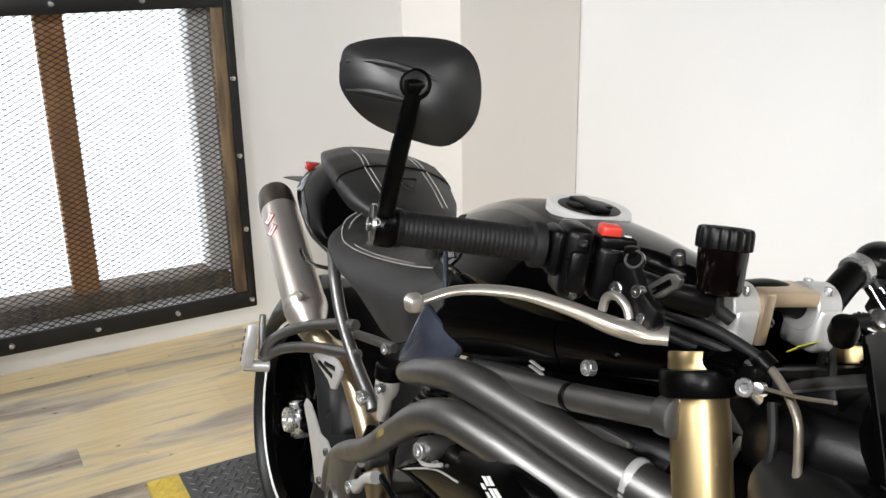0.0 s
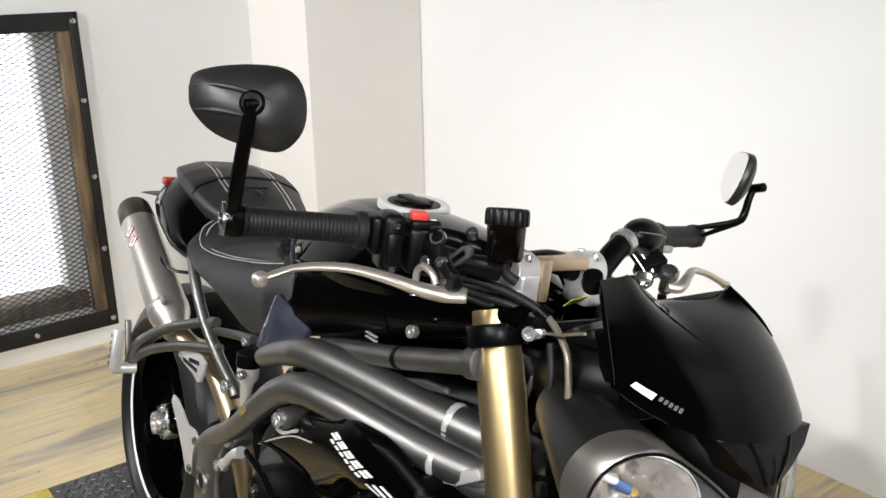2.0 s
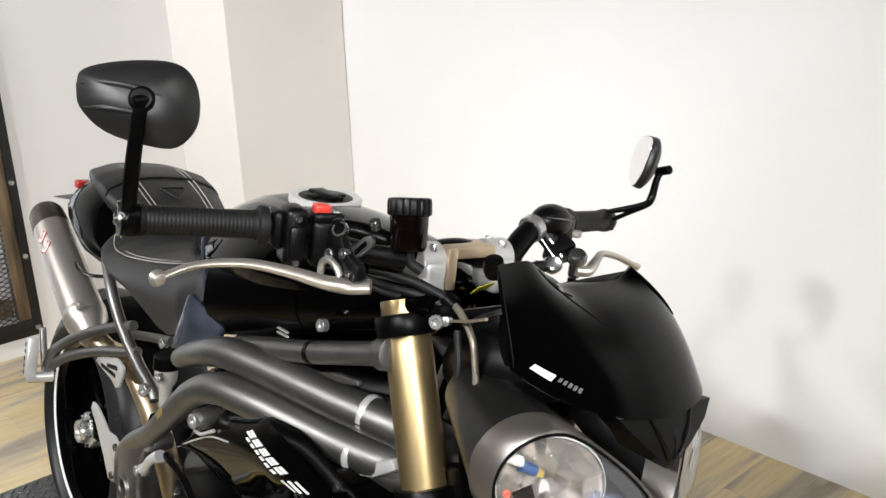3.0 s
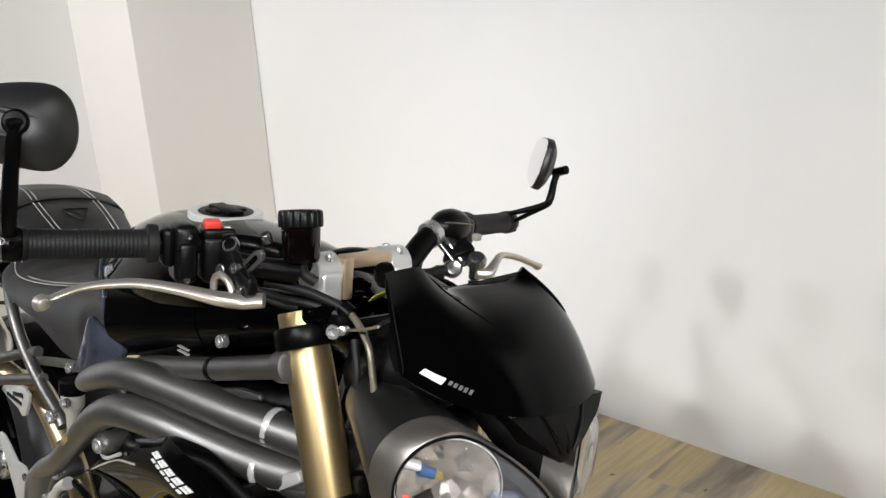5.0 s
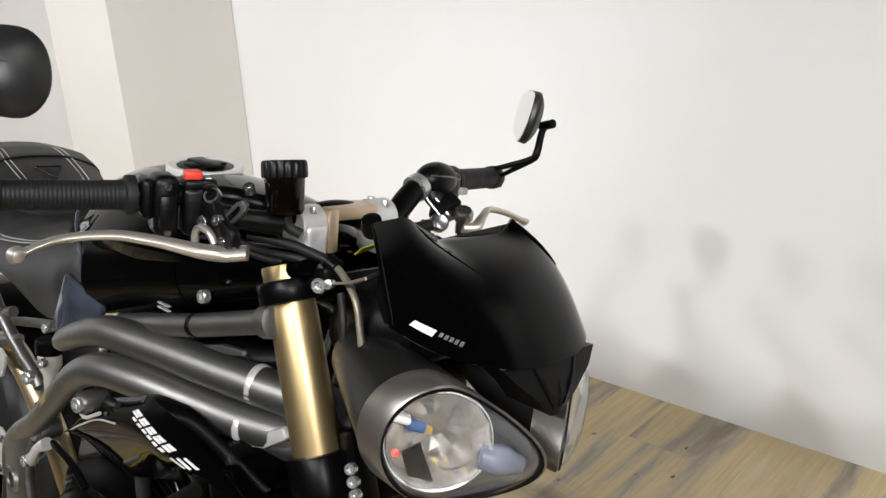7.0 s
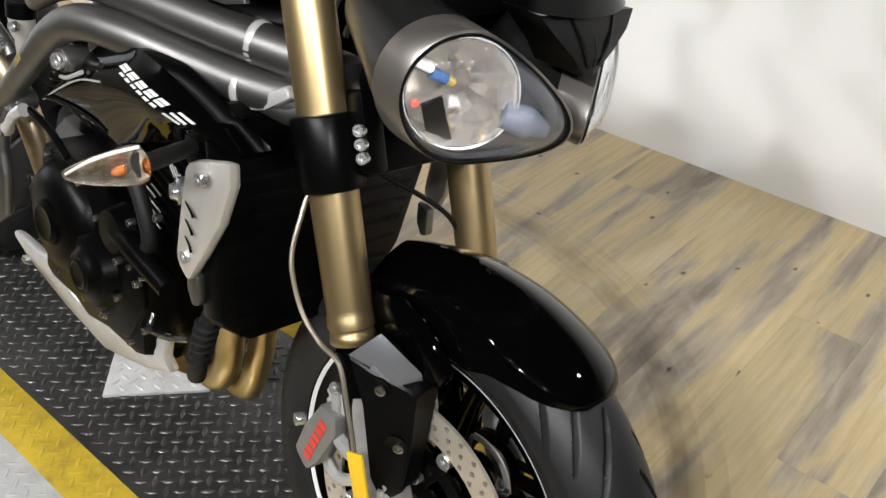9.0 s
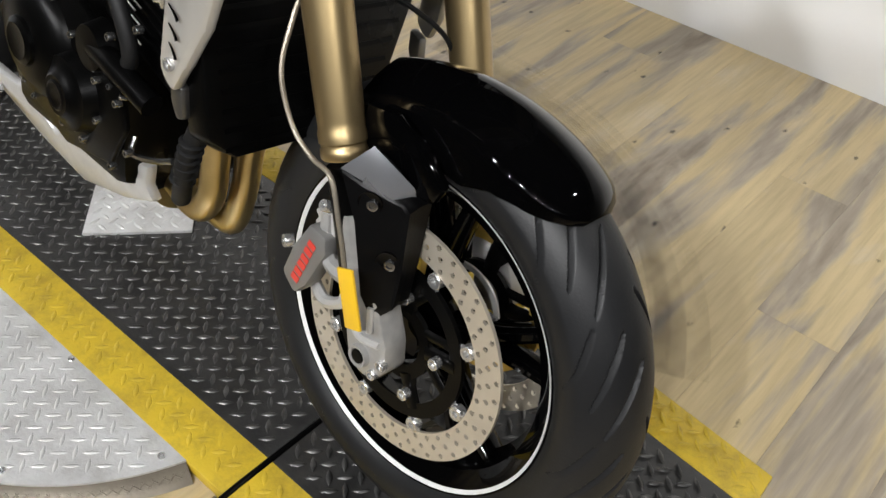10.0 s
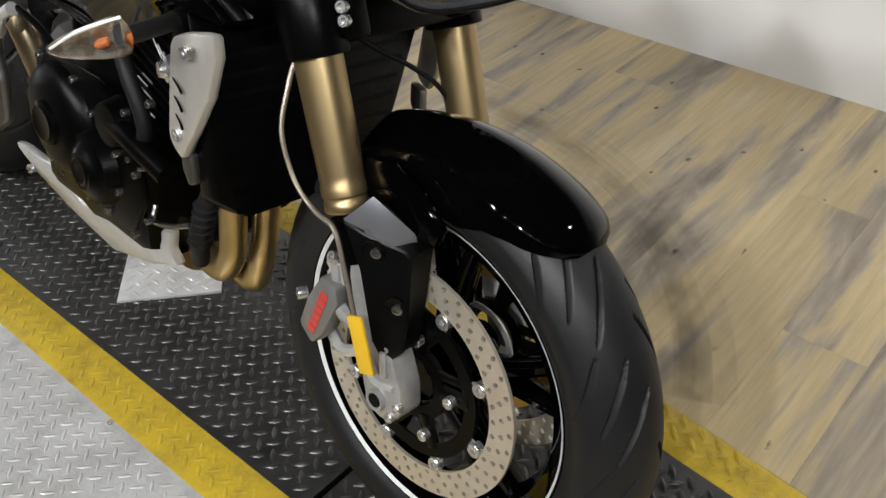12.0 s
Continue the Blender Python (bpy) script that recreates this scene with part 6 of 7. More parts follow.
pillion = part("pillion_seat", cushion([(-1.06, 0.872, 0.03, 0.866, 0.05, 0.860, 0.05, 0.845), (-1.09, 0.888, 0.060, 0.878, 0.08, 0.868, 0.08, 0.85), (-1.14, 0.910, 0.090, 0.892, 0.105, 0.880, 0.105, 0.86), (-1.19, 0.926, 0.103, 0.906, 0.115, 0.893, 0.113, 0.87),
                        (-1.205, 0.930, 0.105, 0.910, 0.117, 0.897, 0.113, 0.875), (-1.22, 0.936, 0.105, 0.918, 0.118, 0.905, 0.114, 0.88), (-1.27, 0.945, 0.102, 0.930, 0.118, 0.918, 0.113, 0.89), (-1.33, 0.945, 0.090, 0.932, 0.106, 0.920, 0.10, 0.895), (-1.40, 0.935, 0.062, 0.925, 0.082, 0.917, 0.08, 0.90), (-1.43, 0.920, 0.03, 0.915, 0.05, 0.911, 0.05, 0.90)]),
               SEAT_VINYL, bike, "black pillion seat with an embossed triangle", 60)
pillion.location.y = -0.005
for y in (-0.062, -0.052, 0.052, 0.062):
    part("stitching", tube([(-1.087, y * 0.94, 0.8840), (-1.14, y, 0.9045), (-1.185, y * 1.02, 0.9205), (-1.205, y * 1.02, 0.9265)], 0.0011, 6, 8), THREAD, pillion, "grey thread")
    part("stitching", tube([(-1.215, y * 1.0, 0.9310), (-1.25, y * 0.95, 0.9395), (-1.31, y * 0.85, 0.9425)], 0.0011, 6, 8), THREAD, pillion, "grey thread")
part("seam", tube([(-1.200, -0.117, 0.897), (-1.205, -0.103, 0.912), (-1.208, -0.055, 0.9275), (-1.209, 0, 0.9315), (-1.208, 0.055, 0.9275), (-1.205, 0.103, 0.912), (-1.200, 0.117, 0.897)], 0.0026, 8, 8), SATIN_BLACK, pillion, "black piping seam")
part("emblem", merge(tube([(-1.165, -0.026, 0.9182), (-1.120, 0.0, 0.9035), (-1.165, 0.026, 0.9182), (-1.165, -0.026, 0.9182)], 0.0016, 6, smooth=False), tube([(-1.160, -0.006, 0.9175), (-1.138, 0.0, 0.9105)], 0.0014, 6, smooth=False)), SATIN_BLACK, pillion, "embossed triangle emblem")
tail = part("tail_cowl", body([
    (-1.05, 0.820, 0.765, 0.08, 0.135, 0.12, 2.6), (-1.12, 0.860, 0.757, 0.11, 0.154, 0.135, 2.8), (-1.20, 0.897, 0.752, 0.122, 0.158, 0.138, 3.0), (-1.28, 0.918, 0.765, 0.120, 0.150, 0.128, 3.0), (-1.34, 0.918, 0.790, 0.108, 0.135, 0.11, 2.8), (-1.40, 0.908, 0.825, 0.085, 0.105, 0.08, 2.6), (-1.44, 0.895, 0.850, 0.055, 0.07, 0.05, 2.2)], 40), GLOSS_BLACK, bike, "gloss black tail cowl", 60)
part("side_lens", box(-1.392, -1.368, -0.108, -0.076, 0.882, 0.899, 0.005), DARK_RED, tail, "red tail light lens")
part("tail_light", box(-1.442, -1.415, -0.05, 0.05, 0.865, 0.890, 0.006), RED_PLASTIC, tail, "red tail light")
part("number_bracket", body([(-1.36, 0.868, 0.854, 0.10, 0.120, 0.10, 2.5), (-1.43, 0.862, 0.848, 0.12, 0.138, 0.12, 2.5), (-1.475, 0.850, 0.842, 0.10, 0.115, 0.10, 2.5)], 24), SATIN_BLACK, tail, "black rear guard lip")
part("cowl_edge", tube([(-1.31, -0.128, 0.775), (-1.25, -0.145, 0.757), (-1.18, -0.153, 0.752), (-1.11, -0.152, 0.762), (-1.05, -0.140, 0.775)], 0.0035, 8), GLOSS_BLACK, tail, "rolled lower edge")

# ---- frame ----
for sy in (-1, 1):
    up_tube = part("frame_spar", tube([(-0.720, sy * 0.165, 0.728), (-0.672, sy * 0.178, 0.748), (-0.605, sy * 0.184, 0.776), (-0.53, sy * 0.180, 0.798), (-0.44, sy * 0.155, 0.797), (-0.34, sy * 0.125, 0.790), (-0.22, sy * 0.085, 0.782)], [0.0150, 0.0170, 0.0195, 0.0225, 0.0245, 0.0245, 0.0245], 18, 6), FRAME_GREY, bike, "graphite painted frame tube")
    low_tube = part("frame_spar", tube([(-0.935, sy * 0.160, 0.43), (-0.925, sy * 0.165, 0.48), (-0.860, sy * 0.178, 0.533), (-0.750, sy * 0.192, 0.597), (-0.660, sy * 0.199, 0.668), (-0.590, sy * 0.201, 0.722), (-0.525, sy * 0.197, 0.752), (-0.455, sy * 0.178, 0.755), (-0.38, sy * 0.148, 0.746), (-0.30, sy * 0.118, 0.738), (-0.20, sy * 0.082, 0.738)], [0.022, 0.020, 0.018, 0.0175, 0.0185, 0.0205, 0.0225, 0.0235, 0.0235, 0.0235, 0.0235], 18, 6), FRAME_GREY, bike, "graphite painted frame tube")
    part("weld_collar", lathe([(0.0246, -0.005), (0.0256, -0.003), (0.0256, 0.003), (0.0246, 0.005)], (-0.291, sy * 0.108, 0.7875), (-0.35, sy * 0.12, 0.02), 20), ALU, up_tube, "pale cast collar")
    part("weld_collar", lathe([(0.0236, -0.005), (0.0247, -0.003), (0.0247, 0.003), (0.0236, 0.005)], (-0.300, sy * 0.118, 0.7355), (-0.35, sy * 0.125, -0.01), 20), ALU, low_tube, "pale cast collar")
    part("head_casting", merge(tube([(-0.33, sy * 0.128, 0.738), (-0.24, sy * 0.10, 0.728), (-0.17, sy * 0.09, 0.742)], [0.012, 0.020, 0.016], 10), box(-0.26, -0.17, sy * 0.075 - 0.03, sy * 0.075 + 0.03, 0.725, 0.80, 0.015)), FRAME_GREY, bike, "cast steering head plate")
    part("head_gusset", side_slab([(-0.310, 0.704), (-0.306, 0.722), (-0.262, 0.740), (-0.222, 0.762), (-0.212, 0.750), (-0.255, 0.722)], sy * 0.116 - 0.008, 0.016, 0.005), ALU, bike, "pale cast head gusset")
    part("air_strut", merge(tube([(-0.56, sy * 0.148, 0.798), (-0.378, sy * 0.150, 0.845), (-0.235, sy * 0.130, 0.886)], 0.0145, 14), lathe([(0.0145, -0.012), (0.020, -0.010), (0.020, 0.010), (0.0145, 0.012)], (-0.238, sy * 0.130, 0.885), (0.3, 0, 0.08), 16)), FRAME_GREY, bike, "graphite strut below the tank")
    part("strut_joint", lathe([(0.0142, -0.004), (0.0152, -0.003), (0.0152, 0.003), (0.0142, 0.004)], (-0.366, sy * 0.150, 0.848), (0.3, -sy * 0.03, 0.08), 18), MATT_BLACK, bike, "dark strut joint")
    part("air_scoop", side_slab([(-0.365, 0.822), (-0.320, 0.836), (-0.275, 0.842), (-0.272, 0.836), (-0.310, 0.826)], sy * 0.140 - 0.004, 0.008, 0.002), FRAME_GREY, bike, "grey pointed scoop")
    # subframe and seat stays
    part("subframe_tube", tube([(-0.845, sy * 0.150, 0.610), (-0.862, sy * 0.150, 0.624), (-0.928, sy * 0.154, 0.657), (-1.001, sy * 0.158, 0.707), (-1.052, sy * 0.158, 0.757), (-1.12, sy * 0.145, 0.80)], 0.0105, 12), FRAME_GREY, bike, "graphite subframe tube")
    part("subframe_tube", tube([(-0.86, sy * 0.120, 0.706), (-0.94, sy * 0.125, 0.690), (-1.02, sy * 0.13, 0.672)], 0.0080, 10), FRAME_GREY, bike, "graphite subframe tube")
    part("subframe_bolt", bolt_head(V(-0.862, sy * 0.162, 0.624), (0.3, sy, 0), 0.0115, 0.007), BOLT_STEEL, bike)
    part("seat_bolt", bolt_head(V(-0.880, sy * 0.125, 0.697), (0.2, sy, 0), 0.0085, 0.006), BOLT_STEEL, bike)

# pillion footrest hanger
hanger = part("footrest_hanger", merge(tube([(-0.965, -0.146, 0.706), (-1.02, -0.162, 0.688), (-1.083, -0.190, 0.661), (-1.130, -0.214, 0.630), (-1.146, -0.230, 0.608), (-1.150, -0.238, 0.580)], 0.0095, 12), tube([(-0.930, -0.150, 0.668), (-1.03, -0.185, 0.642), (-1.111, -0.210, 0.610), (-1.143, -0.228, 0.586), (-1.150, -0.238, 0.572)], 0.0095, 12)), FRAME_GREY, bike, "graphite tubular pillion footrest hanger")
peg = part("pillion_peg", merge(moved(box(-0.007, 0.007, -0.010, 0.010, -0.034, 0.042, 0.003), pose(-1.142, -0.268, 0.600, -6, -8, 0)), lathe([(0.005, -0.024), (0.011, -0.022), (0.011, 0.022), (0.005, 0.024)], (-1.148, -0.250, 0.563), (0.2, 1, 0), 16)), ALU, hanger, "folded aluminium footpeg")
for k in range(5):
    part("peg_rubber", moved(box(-0.0085, -0.0060, -0.011, 0.011, -0.028 + 0.013 * k, -0.020 + 0.013 * k, 0.001), pose(-1.142, -0.268, 0.600, -6, -8, 0)), RUBBER, peg)
part("peg_plate", moved(box(-0.005, 0.005, -0.006, 0.006, -0.045, 0.050, 0.003), pose(-1.163, -0.240, 0.602, 0, -14, 0)), FRAME_GREY, hanger, "grey peg bracket")

# rider footrest and heel guard
plate = part("footrest_plate", side_slab([(-0.892, 0.522), (-0.845, 0.556), (-0.790, 0.585), (-0.768, 0.575), (-0.788, 0.545), (-0.802, 0.518), (-0.806, 0.476), (-0.796, 0.440), (-0.805, 0.37), (-0.86, 0.33), (-0.905, 0.345), (-0.892, 0.41), (-0.893, 0.468)], -0.194, 0.018, 0.006), FRAME_GREY, bike, "cast footrest plate")
part("boss", lathe([(0.009, -0.002), (0.013, -0.002), (0.015, 0.004), (0.021, 0.005), (0.023, 0.002), (0.024, -0.01)], (-0.853, -0.195, 0.458), (0, -1, 0), 24), FRAME_GREY, plate)
part("boss_hole", lathe([(0.001, 0.0005), (0.0135, 0.0005), (0.014, -0.002)], (-0.853, -0.196, 0.458), (0, -1, 0), 20), MATT_BLACK, plate, "dark pivot hole")
part("heel_guard", side_slab([(-1.078, 0.514), (-1.070, 0.530), (-1.048, 0.531), (-1.015, 0.519), (-0.984, 0.504), (-0.950, 0.508), (-0.930, 0.501), (-0.928, 0.470), (-0.934, 0.444), (-0.952, 0.420), (-0.978, 0.416), (-1.003, 0.447), (-1.042, 0.486)], -0.178, 0.004, 0.0012), ALU, plate, "polished heel guard")
for q in ((-0.940, 0.492), (-0.955, 0.432)):
    part("guard_bolt", bolt_head(V(q[0], -0.179, q[1]), (0, -1, 0), 0.007, 0.004), CASE_BOLT, plate)
part("footpeg", merge(tube([(-0.985, -0.19, 0.335), (-0.99, -0.225, 0.332), (-0.995, -0.285, 0.328)], [0.010, 0.011, 0.010], 12), *[box(-1.008, -0.982, -0.285 + 0.012 * k, -0.279 + 0.012 * k, 0.336, 0.342, 0.001) for k in range(6)]), ALU, plate, "ribbed aluminium footpeg")
part("brake_pedal", merge(tube([(-0.93, -0.20, 0.30), (-0.84, -0.225, 0.30), (-0.78, -0.245, 0.31)], 0.008, 10), tube([(-0.78, -0.23, 0.31), (-0.78, -0.275, 0.312)], 0.008, 8)), ALU, bike, "silver rear brake pedal")
pump = part("brake_pump", tube([(-0.80, -0.165, 0.60), (-0.808, -0.169, 0.565), (-0.815, -0.172, 0.53)], 0.012, 12), MATT_BLACK, bike, "black rear brake pump")
part("push_rod", tube([(-0.815, -0.172, 0.53), (-0.83, -0.178, 0.46)], 0.006, 8), ALU, pump)
cup = part("fluid_cup", lathe([(0.007, -0.040), (0.009, -0.036), (0.011, -0.005), (0.0165, 0.004), (0.0185, 0.010), (0.0185, 0.034)], (-0.806, -0.150, 0.652), (0, 0, 1), 20), PALE_PLASTIC, bike, "cloudy brake fluid cup")
part("cup_cap", lathe([(0.0190, 0.028), (0.0215, 0.029), (0.0215, 0.049), (0.019, 0.052), (0.006, 0.052)], (-0.806, -0.150, 0.652), (0, 0, 1), 24), MATT_BLACK, cup, "black cap")
part("cup_bolt", bolt_head(V(-0.790, -0.168, 0.672), (0.3, -1, 0), 0.0075, 0.006), BOLT_STEEL, cup, "bright mounting bolt")
for q in ((-0.552, -0.208, 0.698, 0.0155), (-0.782, -0.178, 0.5625, 0.0165)):
    mount = part("engine_mount", merge(lathe([(0.011, 0.006), (q[3] * 0.85, 0.006), (q[3], 0.002), (q[3], -0.03)], q[:3], (0.2, -1, 0), 24)), FRAME_GREY, bike, "cast engine mount")
    part("mount_bolt", bolt_head(V(*q[:3]) + V(0.002, -0.006, 0), (0.2, -1, 0), 0.0105, 0.007, 12), BOLT_STEEL, mount, "bright mount bolt")
part("frame_sticker", moved(box(-0.013, 0.013, -0.0006, 0.0006, -0.005, 0.005), pose(-0.666, -0.2172, 0.664, 0, -40, -4)), FADED_TAG, bike, "small yellow frame sticker")
link = part("gear_link", tube([(-0.758, -0.200, 0.5325), (-0.735, -0.206, 0.548), (-0.71, -0.208, 0.572), (-0.686, -0.204, 0.5866)], [0.011, 0.0075, 0.0075, 0.010], 10), ALU, bike, "silver brake light link")
part("link_bolt", bolt_head(V(-0.758, -0.209, 0.5325), (0.1, -1, 0), 0.009, 0.005), BOLT_STEEL, link)
part("link_rod", tube([(-0.690, -0.195, 0.585), (-0.640, -0.190, 0.572), (-0.60, -0.185, 0.545)], 0.0055, 8), MATT_BLACK, link, "black link rod")

# ---- silencer ----
m0, m1 = V(-1.150, -0.166, 0.662), V(-1.426, -0.168, 0.823)
dm = (m1 - m0).normalized()
LM = (m1 - m0).length
sil = part("silencer", lathe([(0.020, -0.055), (0.024, -0.045), (0.034, -0.014), (0.0385, -0.004), (0.0395, 0.004), (0.0385, 0.10), (0.0368, LM - 0.058), (0.036, LM - 0.05)], m0, dm, 40), TITANIUM, bike, "brushed titanium silencer", 40)
part("end_cap", lathe([(0.0372, LM - 0.056), (0.0372, LM - 0.045), (0.0345, LM - 0.010), (0.030, LM), (0.024, LM), (0.022, LM - 0.03)], m0, dm, 36), END_CAP, sil, "dark tinted end cap")
part("mount_band", lathe([(0.0396, 0.006), (0.0406, 0.008), (0.0406, 0.022), (0.0396, 0.024)], m0, dm, 36), TITANIUM, sil, "riveted band")
part("band_lug", moved(box(-0.007, 0.007, -0.004, 0.004, -0.008, 0.008, 0.002), Matrix.Translation(m0 + dm * 0.015 + V(0.030, -0.022, 0.030))), TITANIUM, sil)
facing = (V(0.45, -0.85, 0.30) - dm * V(0.45, -0.85, 0.30).dot(dm)).normalized()
turn = facing.to_track_quat("Z", "X").to_matrix().to_4x4()
for h0 in (0.222, 0.192):
    plate_at = Matrix.Translation(m0 + dm * h0 + facing * 0.0372) @ turn
    part("badge_bar", moved(box(-0.0125, 0.0125, -0.0075, 0.0075, -0.0006, 0.0008), plate_at), DARK_RED, sil, "dark red border of the maker's plate")
    part("badge_bar", moved(box(-0.0110, 0.0110, -0.0060, 0.0060, 0.0008, 0.0014), plate_at), WHITE_PRINT, sil, "pale maker's plate bar")
    part("badge_bar", moved(box(-0.0050, 0.0110, -0.0014, 0.0014, 0.0014, 0.0018), plate_at), DARK_RED, sil)
part("link_pipe", tube([m0 - dm * 0.04, m0 - dm * 0.075 + V(0, 0.02, -0.004), (-1.11, -0.10, 0.590), (-1.06, -0.095, 0.565), (-1.01, -0.09, 0.525), (-0.965, -0.08, 0.46), (-0.94, -0.06, 0.36)], [0.021, 0.022, 0.023, 0.023, 0.023, 0.023, 0.023], 16), LINK_PIPE, bike, "golden heat-tinted link pipe")
tail.location.y = -0.015
tank.location.y = -0.02
strap = part("silencer_strap", side_slab([(-1.081, 0.607), (-1.065, 0.620), (-0.985, 0.643), (-0.962, 0.645), (-0.940, 0.638), (-0.945, 0.620), (-0.958, 0.596), (-0.975, 0.590), (-0.995, 0.598), (-1.04, 0.602)], -0.172, 0.006, 0.0018), ALU, bike, "silver silencer hanger bracket")
for dz in (0.0, 0.014):
    part("bracket_slot", tube([(-1.045 + 2.2 * dz, -0.1725, 0.610 + dz * 0.7), (-0.975 + dz * 0.6, -0.1725, 0.612 + dz * 1.2)], 0.0042, 8, flat=0.3, flat_dir=(0, 1, 0)), MATT_BLACK, strap, "dark slot")

# ---- rear wheel ----
def rear_groove(th, s):
    f = (th * 12 / (2 * math.pi) + 0.9 * abs(s) + (0.5 if s > 0 else 0)) % 1
    return 0.004 if 0.15 < abs(s) < 0.68 and abs(f - 0.5) < 0.03 else 0.0


rear_wheel = wheel("rear_wheel", RX, bike, 0.318, 0.095, 0.075, 0.2105, 0.075, 5, rear_groove, "black cast rear wheel")
hub = part("hub_nut", merge(lathe([(0.008, 0.010), (0.016, 0.010), (0.018, 0.018), (0.025, 0.018), (0.028, 0.012), (0.028, 0.0), (0.039, -0.002), (0.042, -0.006), (0.042, -0.03)], (RX.x - 0.015, -0.066, RX.z - 0.012), (0, -1, 0), 32)), BOLT_STEEL, rear_wheel, "machined hub nut")
for k in range(6):
    a = k * math.pi / 3
    part("hub_pin", bolt_head(V(RX.x - 0.015 + 0.034 * math.cos(a), -0.068, RX.z - 0.012 + 0.034 * math.sin(a)), (0, -1, 0), 0.004, 0.003, 8), CASE_BOLT, hub)
part("swingarm", merge(tube([(-0.93, 0.0, 0.42), (-1.05, 0.06, 0.40), (-1.20, 0.125, 0.36), (-1.40, 0.13, 0.318)], [0.05, 0.05, 0.045, 0.055], 14)), FRAME_GREY, bike, "single-sided graphite swingarm")
part("rear_hugger", loft([[V(RX.x + r * math.cos(a), y, RX.z + r * math.sin(a)) for y, r in ((-0.10, 0.322), (-0.08, 0.340), (0, 0.346), (0.08, 0.340), (0.10, 0.322), (0.078, 0.336), (0, 0.342), (-0.078, 0.336))] for a in np.linspace(radians(20), radians(75), 14)]), SATIN_BLACK, bike, "black rear hugger")
shock = part("rear_shock", tube([(-0.86, 0, 0.66), (-0.90, 0, 0.45)], 0.022, 12), MATT_BLACK, bike, "black rear shock absorber")
part("spring", tube([V(-0.862 - 0.0022 * k, 0.036 * math.cos(k * 0.9), 0.64 - 0.0024 * k + 0.036 * math.sin(k * 0.9) * 0.1) + V(0.036 * math.sin(k * 0.9), 0, 0) for k in range(60)], 0.006, 8, 2), MATT_BLACK, shock, "coil spring")

# ---- engine, radiator, exhaust ----
engine = part("engine", box(-0.80, -0.475, -0.145, 0.145, 0.255, 0.50, 0.03), MATT_BLACK, bike, "black engine case")
part("cylinder_block", moved(box(-0.11, 0.10, -0.13, 0.13, -0.10, 0.15, 0.02), pose(-0.43, 0, 0.56, 0, 18, 0)), MATT_BLACK, engine, "black finned cylinder block")
part("sump", box(-0.72, -0.50, -0.10, 0.10, 0.225, 0.27, 0.015), MATT_BLACK, engine)
for k in range(9):
    part("cooling_fin", moved(box(-0.10, 0.10, -0.137, 0.137, -0.002, 0.002, 0.001), Matrix.Translation((-0.405 - 0.006 * k, 0, 0.50 + 0.018 * k)) @ Matrix.Rotation(radians(18), 4, "Y")), MATT_BLACK, engine)
part("clutch_cover", merge(lathe([(0.012, 0.040), (0.055, 0.040), (0.066, 0.034), (0.078, 0.030), (0.086, 0.018), (0.092, 0.0)], (-0.655, -0.150, 0.425), (0, -1, 0), 44), lathe([(0.016, 0.048), (0.026, 0.050), (0.034, 0.046), (0.036, 0.036)], (-0.655, -0.150, 0.425), (0, -1, 0), 32)), MATT_BLACK, engine, "round black clutch cover")
cr = part("crank_cover", merge(lathe([(0.006, 0.032), (0.028, 0.034), (0.034, 0.030), (0.040, 0.024), (0.052, 0.022), (0.060, 0.0)], (-0.560, -0.160, 0.385), (0, -1, 0), 40)), MATT_BLACK, bike, "black crankcase cover")
part("cover_ring", lathe([(0.016, 0.0345), (0.019, 0.0360), (0.022, 0.0345)], (-0.560, -0.160, 0.385), (0, -1, 0), 28), SATIN_BLACK, cr)
part("water_pump", merge(lathe([(0.004, 0.03), (0.030, 0.028), (0.036, 0.0)], (-0.50, -0.150, 0.475), (0, -1, 0), 28), tube([(-0.50, -0.165, 0.475), (-0.44, -0.17, 0.47), (-0.37, -0.165, 0.45)], 0.016, 12)), MATT_BLACK, engine)
for x, z in ((-0.600, 0.505), (-0.555, 0.470), (-0.497, 0.430), (-0.497, 0.372), (-0.535, 0.325), (-0.590, 0.325), (-0.625, 0.360), (-0.70, 0.51), (-0.742, 0.455), (-0.742, 0.395), (-0.70, 0.345), (-0.46, 0.505), (-0.445, 0.42), (-0.42, 0.36), (-0.46, 0.32), (-0.395, 0.54)):
    part("case_bolt", bolt_head(V(x, -0.168, z), (0, -1, 0), 0.0055, 0.006, 10), CASE_BOLT, engine)
for k in range(22):
    a, r = random.uniform(0, 2 * math.pi), random.uniform(0.0, 1.0)
    part("case_bolt", bolt_head(V(-0.60 + 0.20 * r * math.cos(a), -0.160 - 0.01 * random.random(), 0.43 + 0.13 * r * math.sin(a)), (random.uniform(-0.3, 0.3), -1, 0.2), random.uniform(0.0030, 0.0045), 0.006, 10), CASE_BOLT, engine)
# bright slivers stand in for glints along the edges of the fins
for k in range(7):
    part("fin_edge", tube([V(-0.462 - 0.013 * (k % 3), -0.1385, 0.553 - 0.008 * k), V(-0.440 - 0.013 * (k % 3), -0.1385, 0.546 - 0.008 * k)], 0.0012, 6), ALU, engine, "glint along a fin's edge, made as a bright sliver")
    part("fin_edge", tube([V(-0.36 - 0.012 * k, -0.1385, 0.575 + 0.006 * k), V(-0.336 - 0.012 * k, -0.1385, 0.548 + 0.006 * k)], 0.0009, 6), ALU, engine, "glint along a fin's edge, made as a bright sliver")
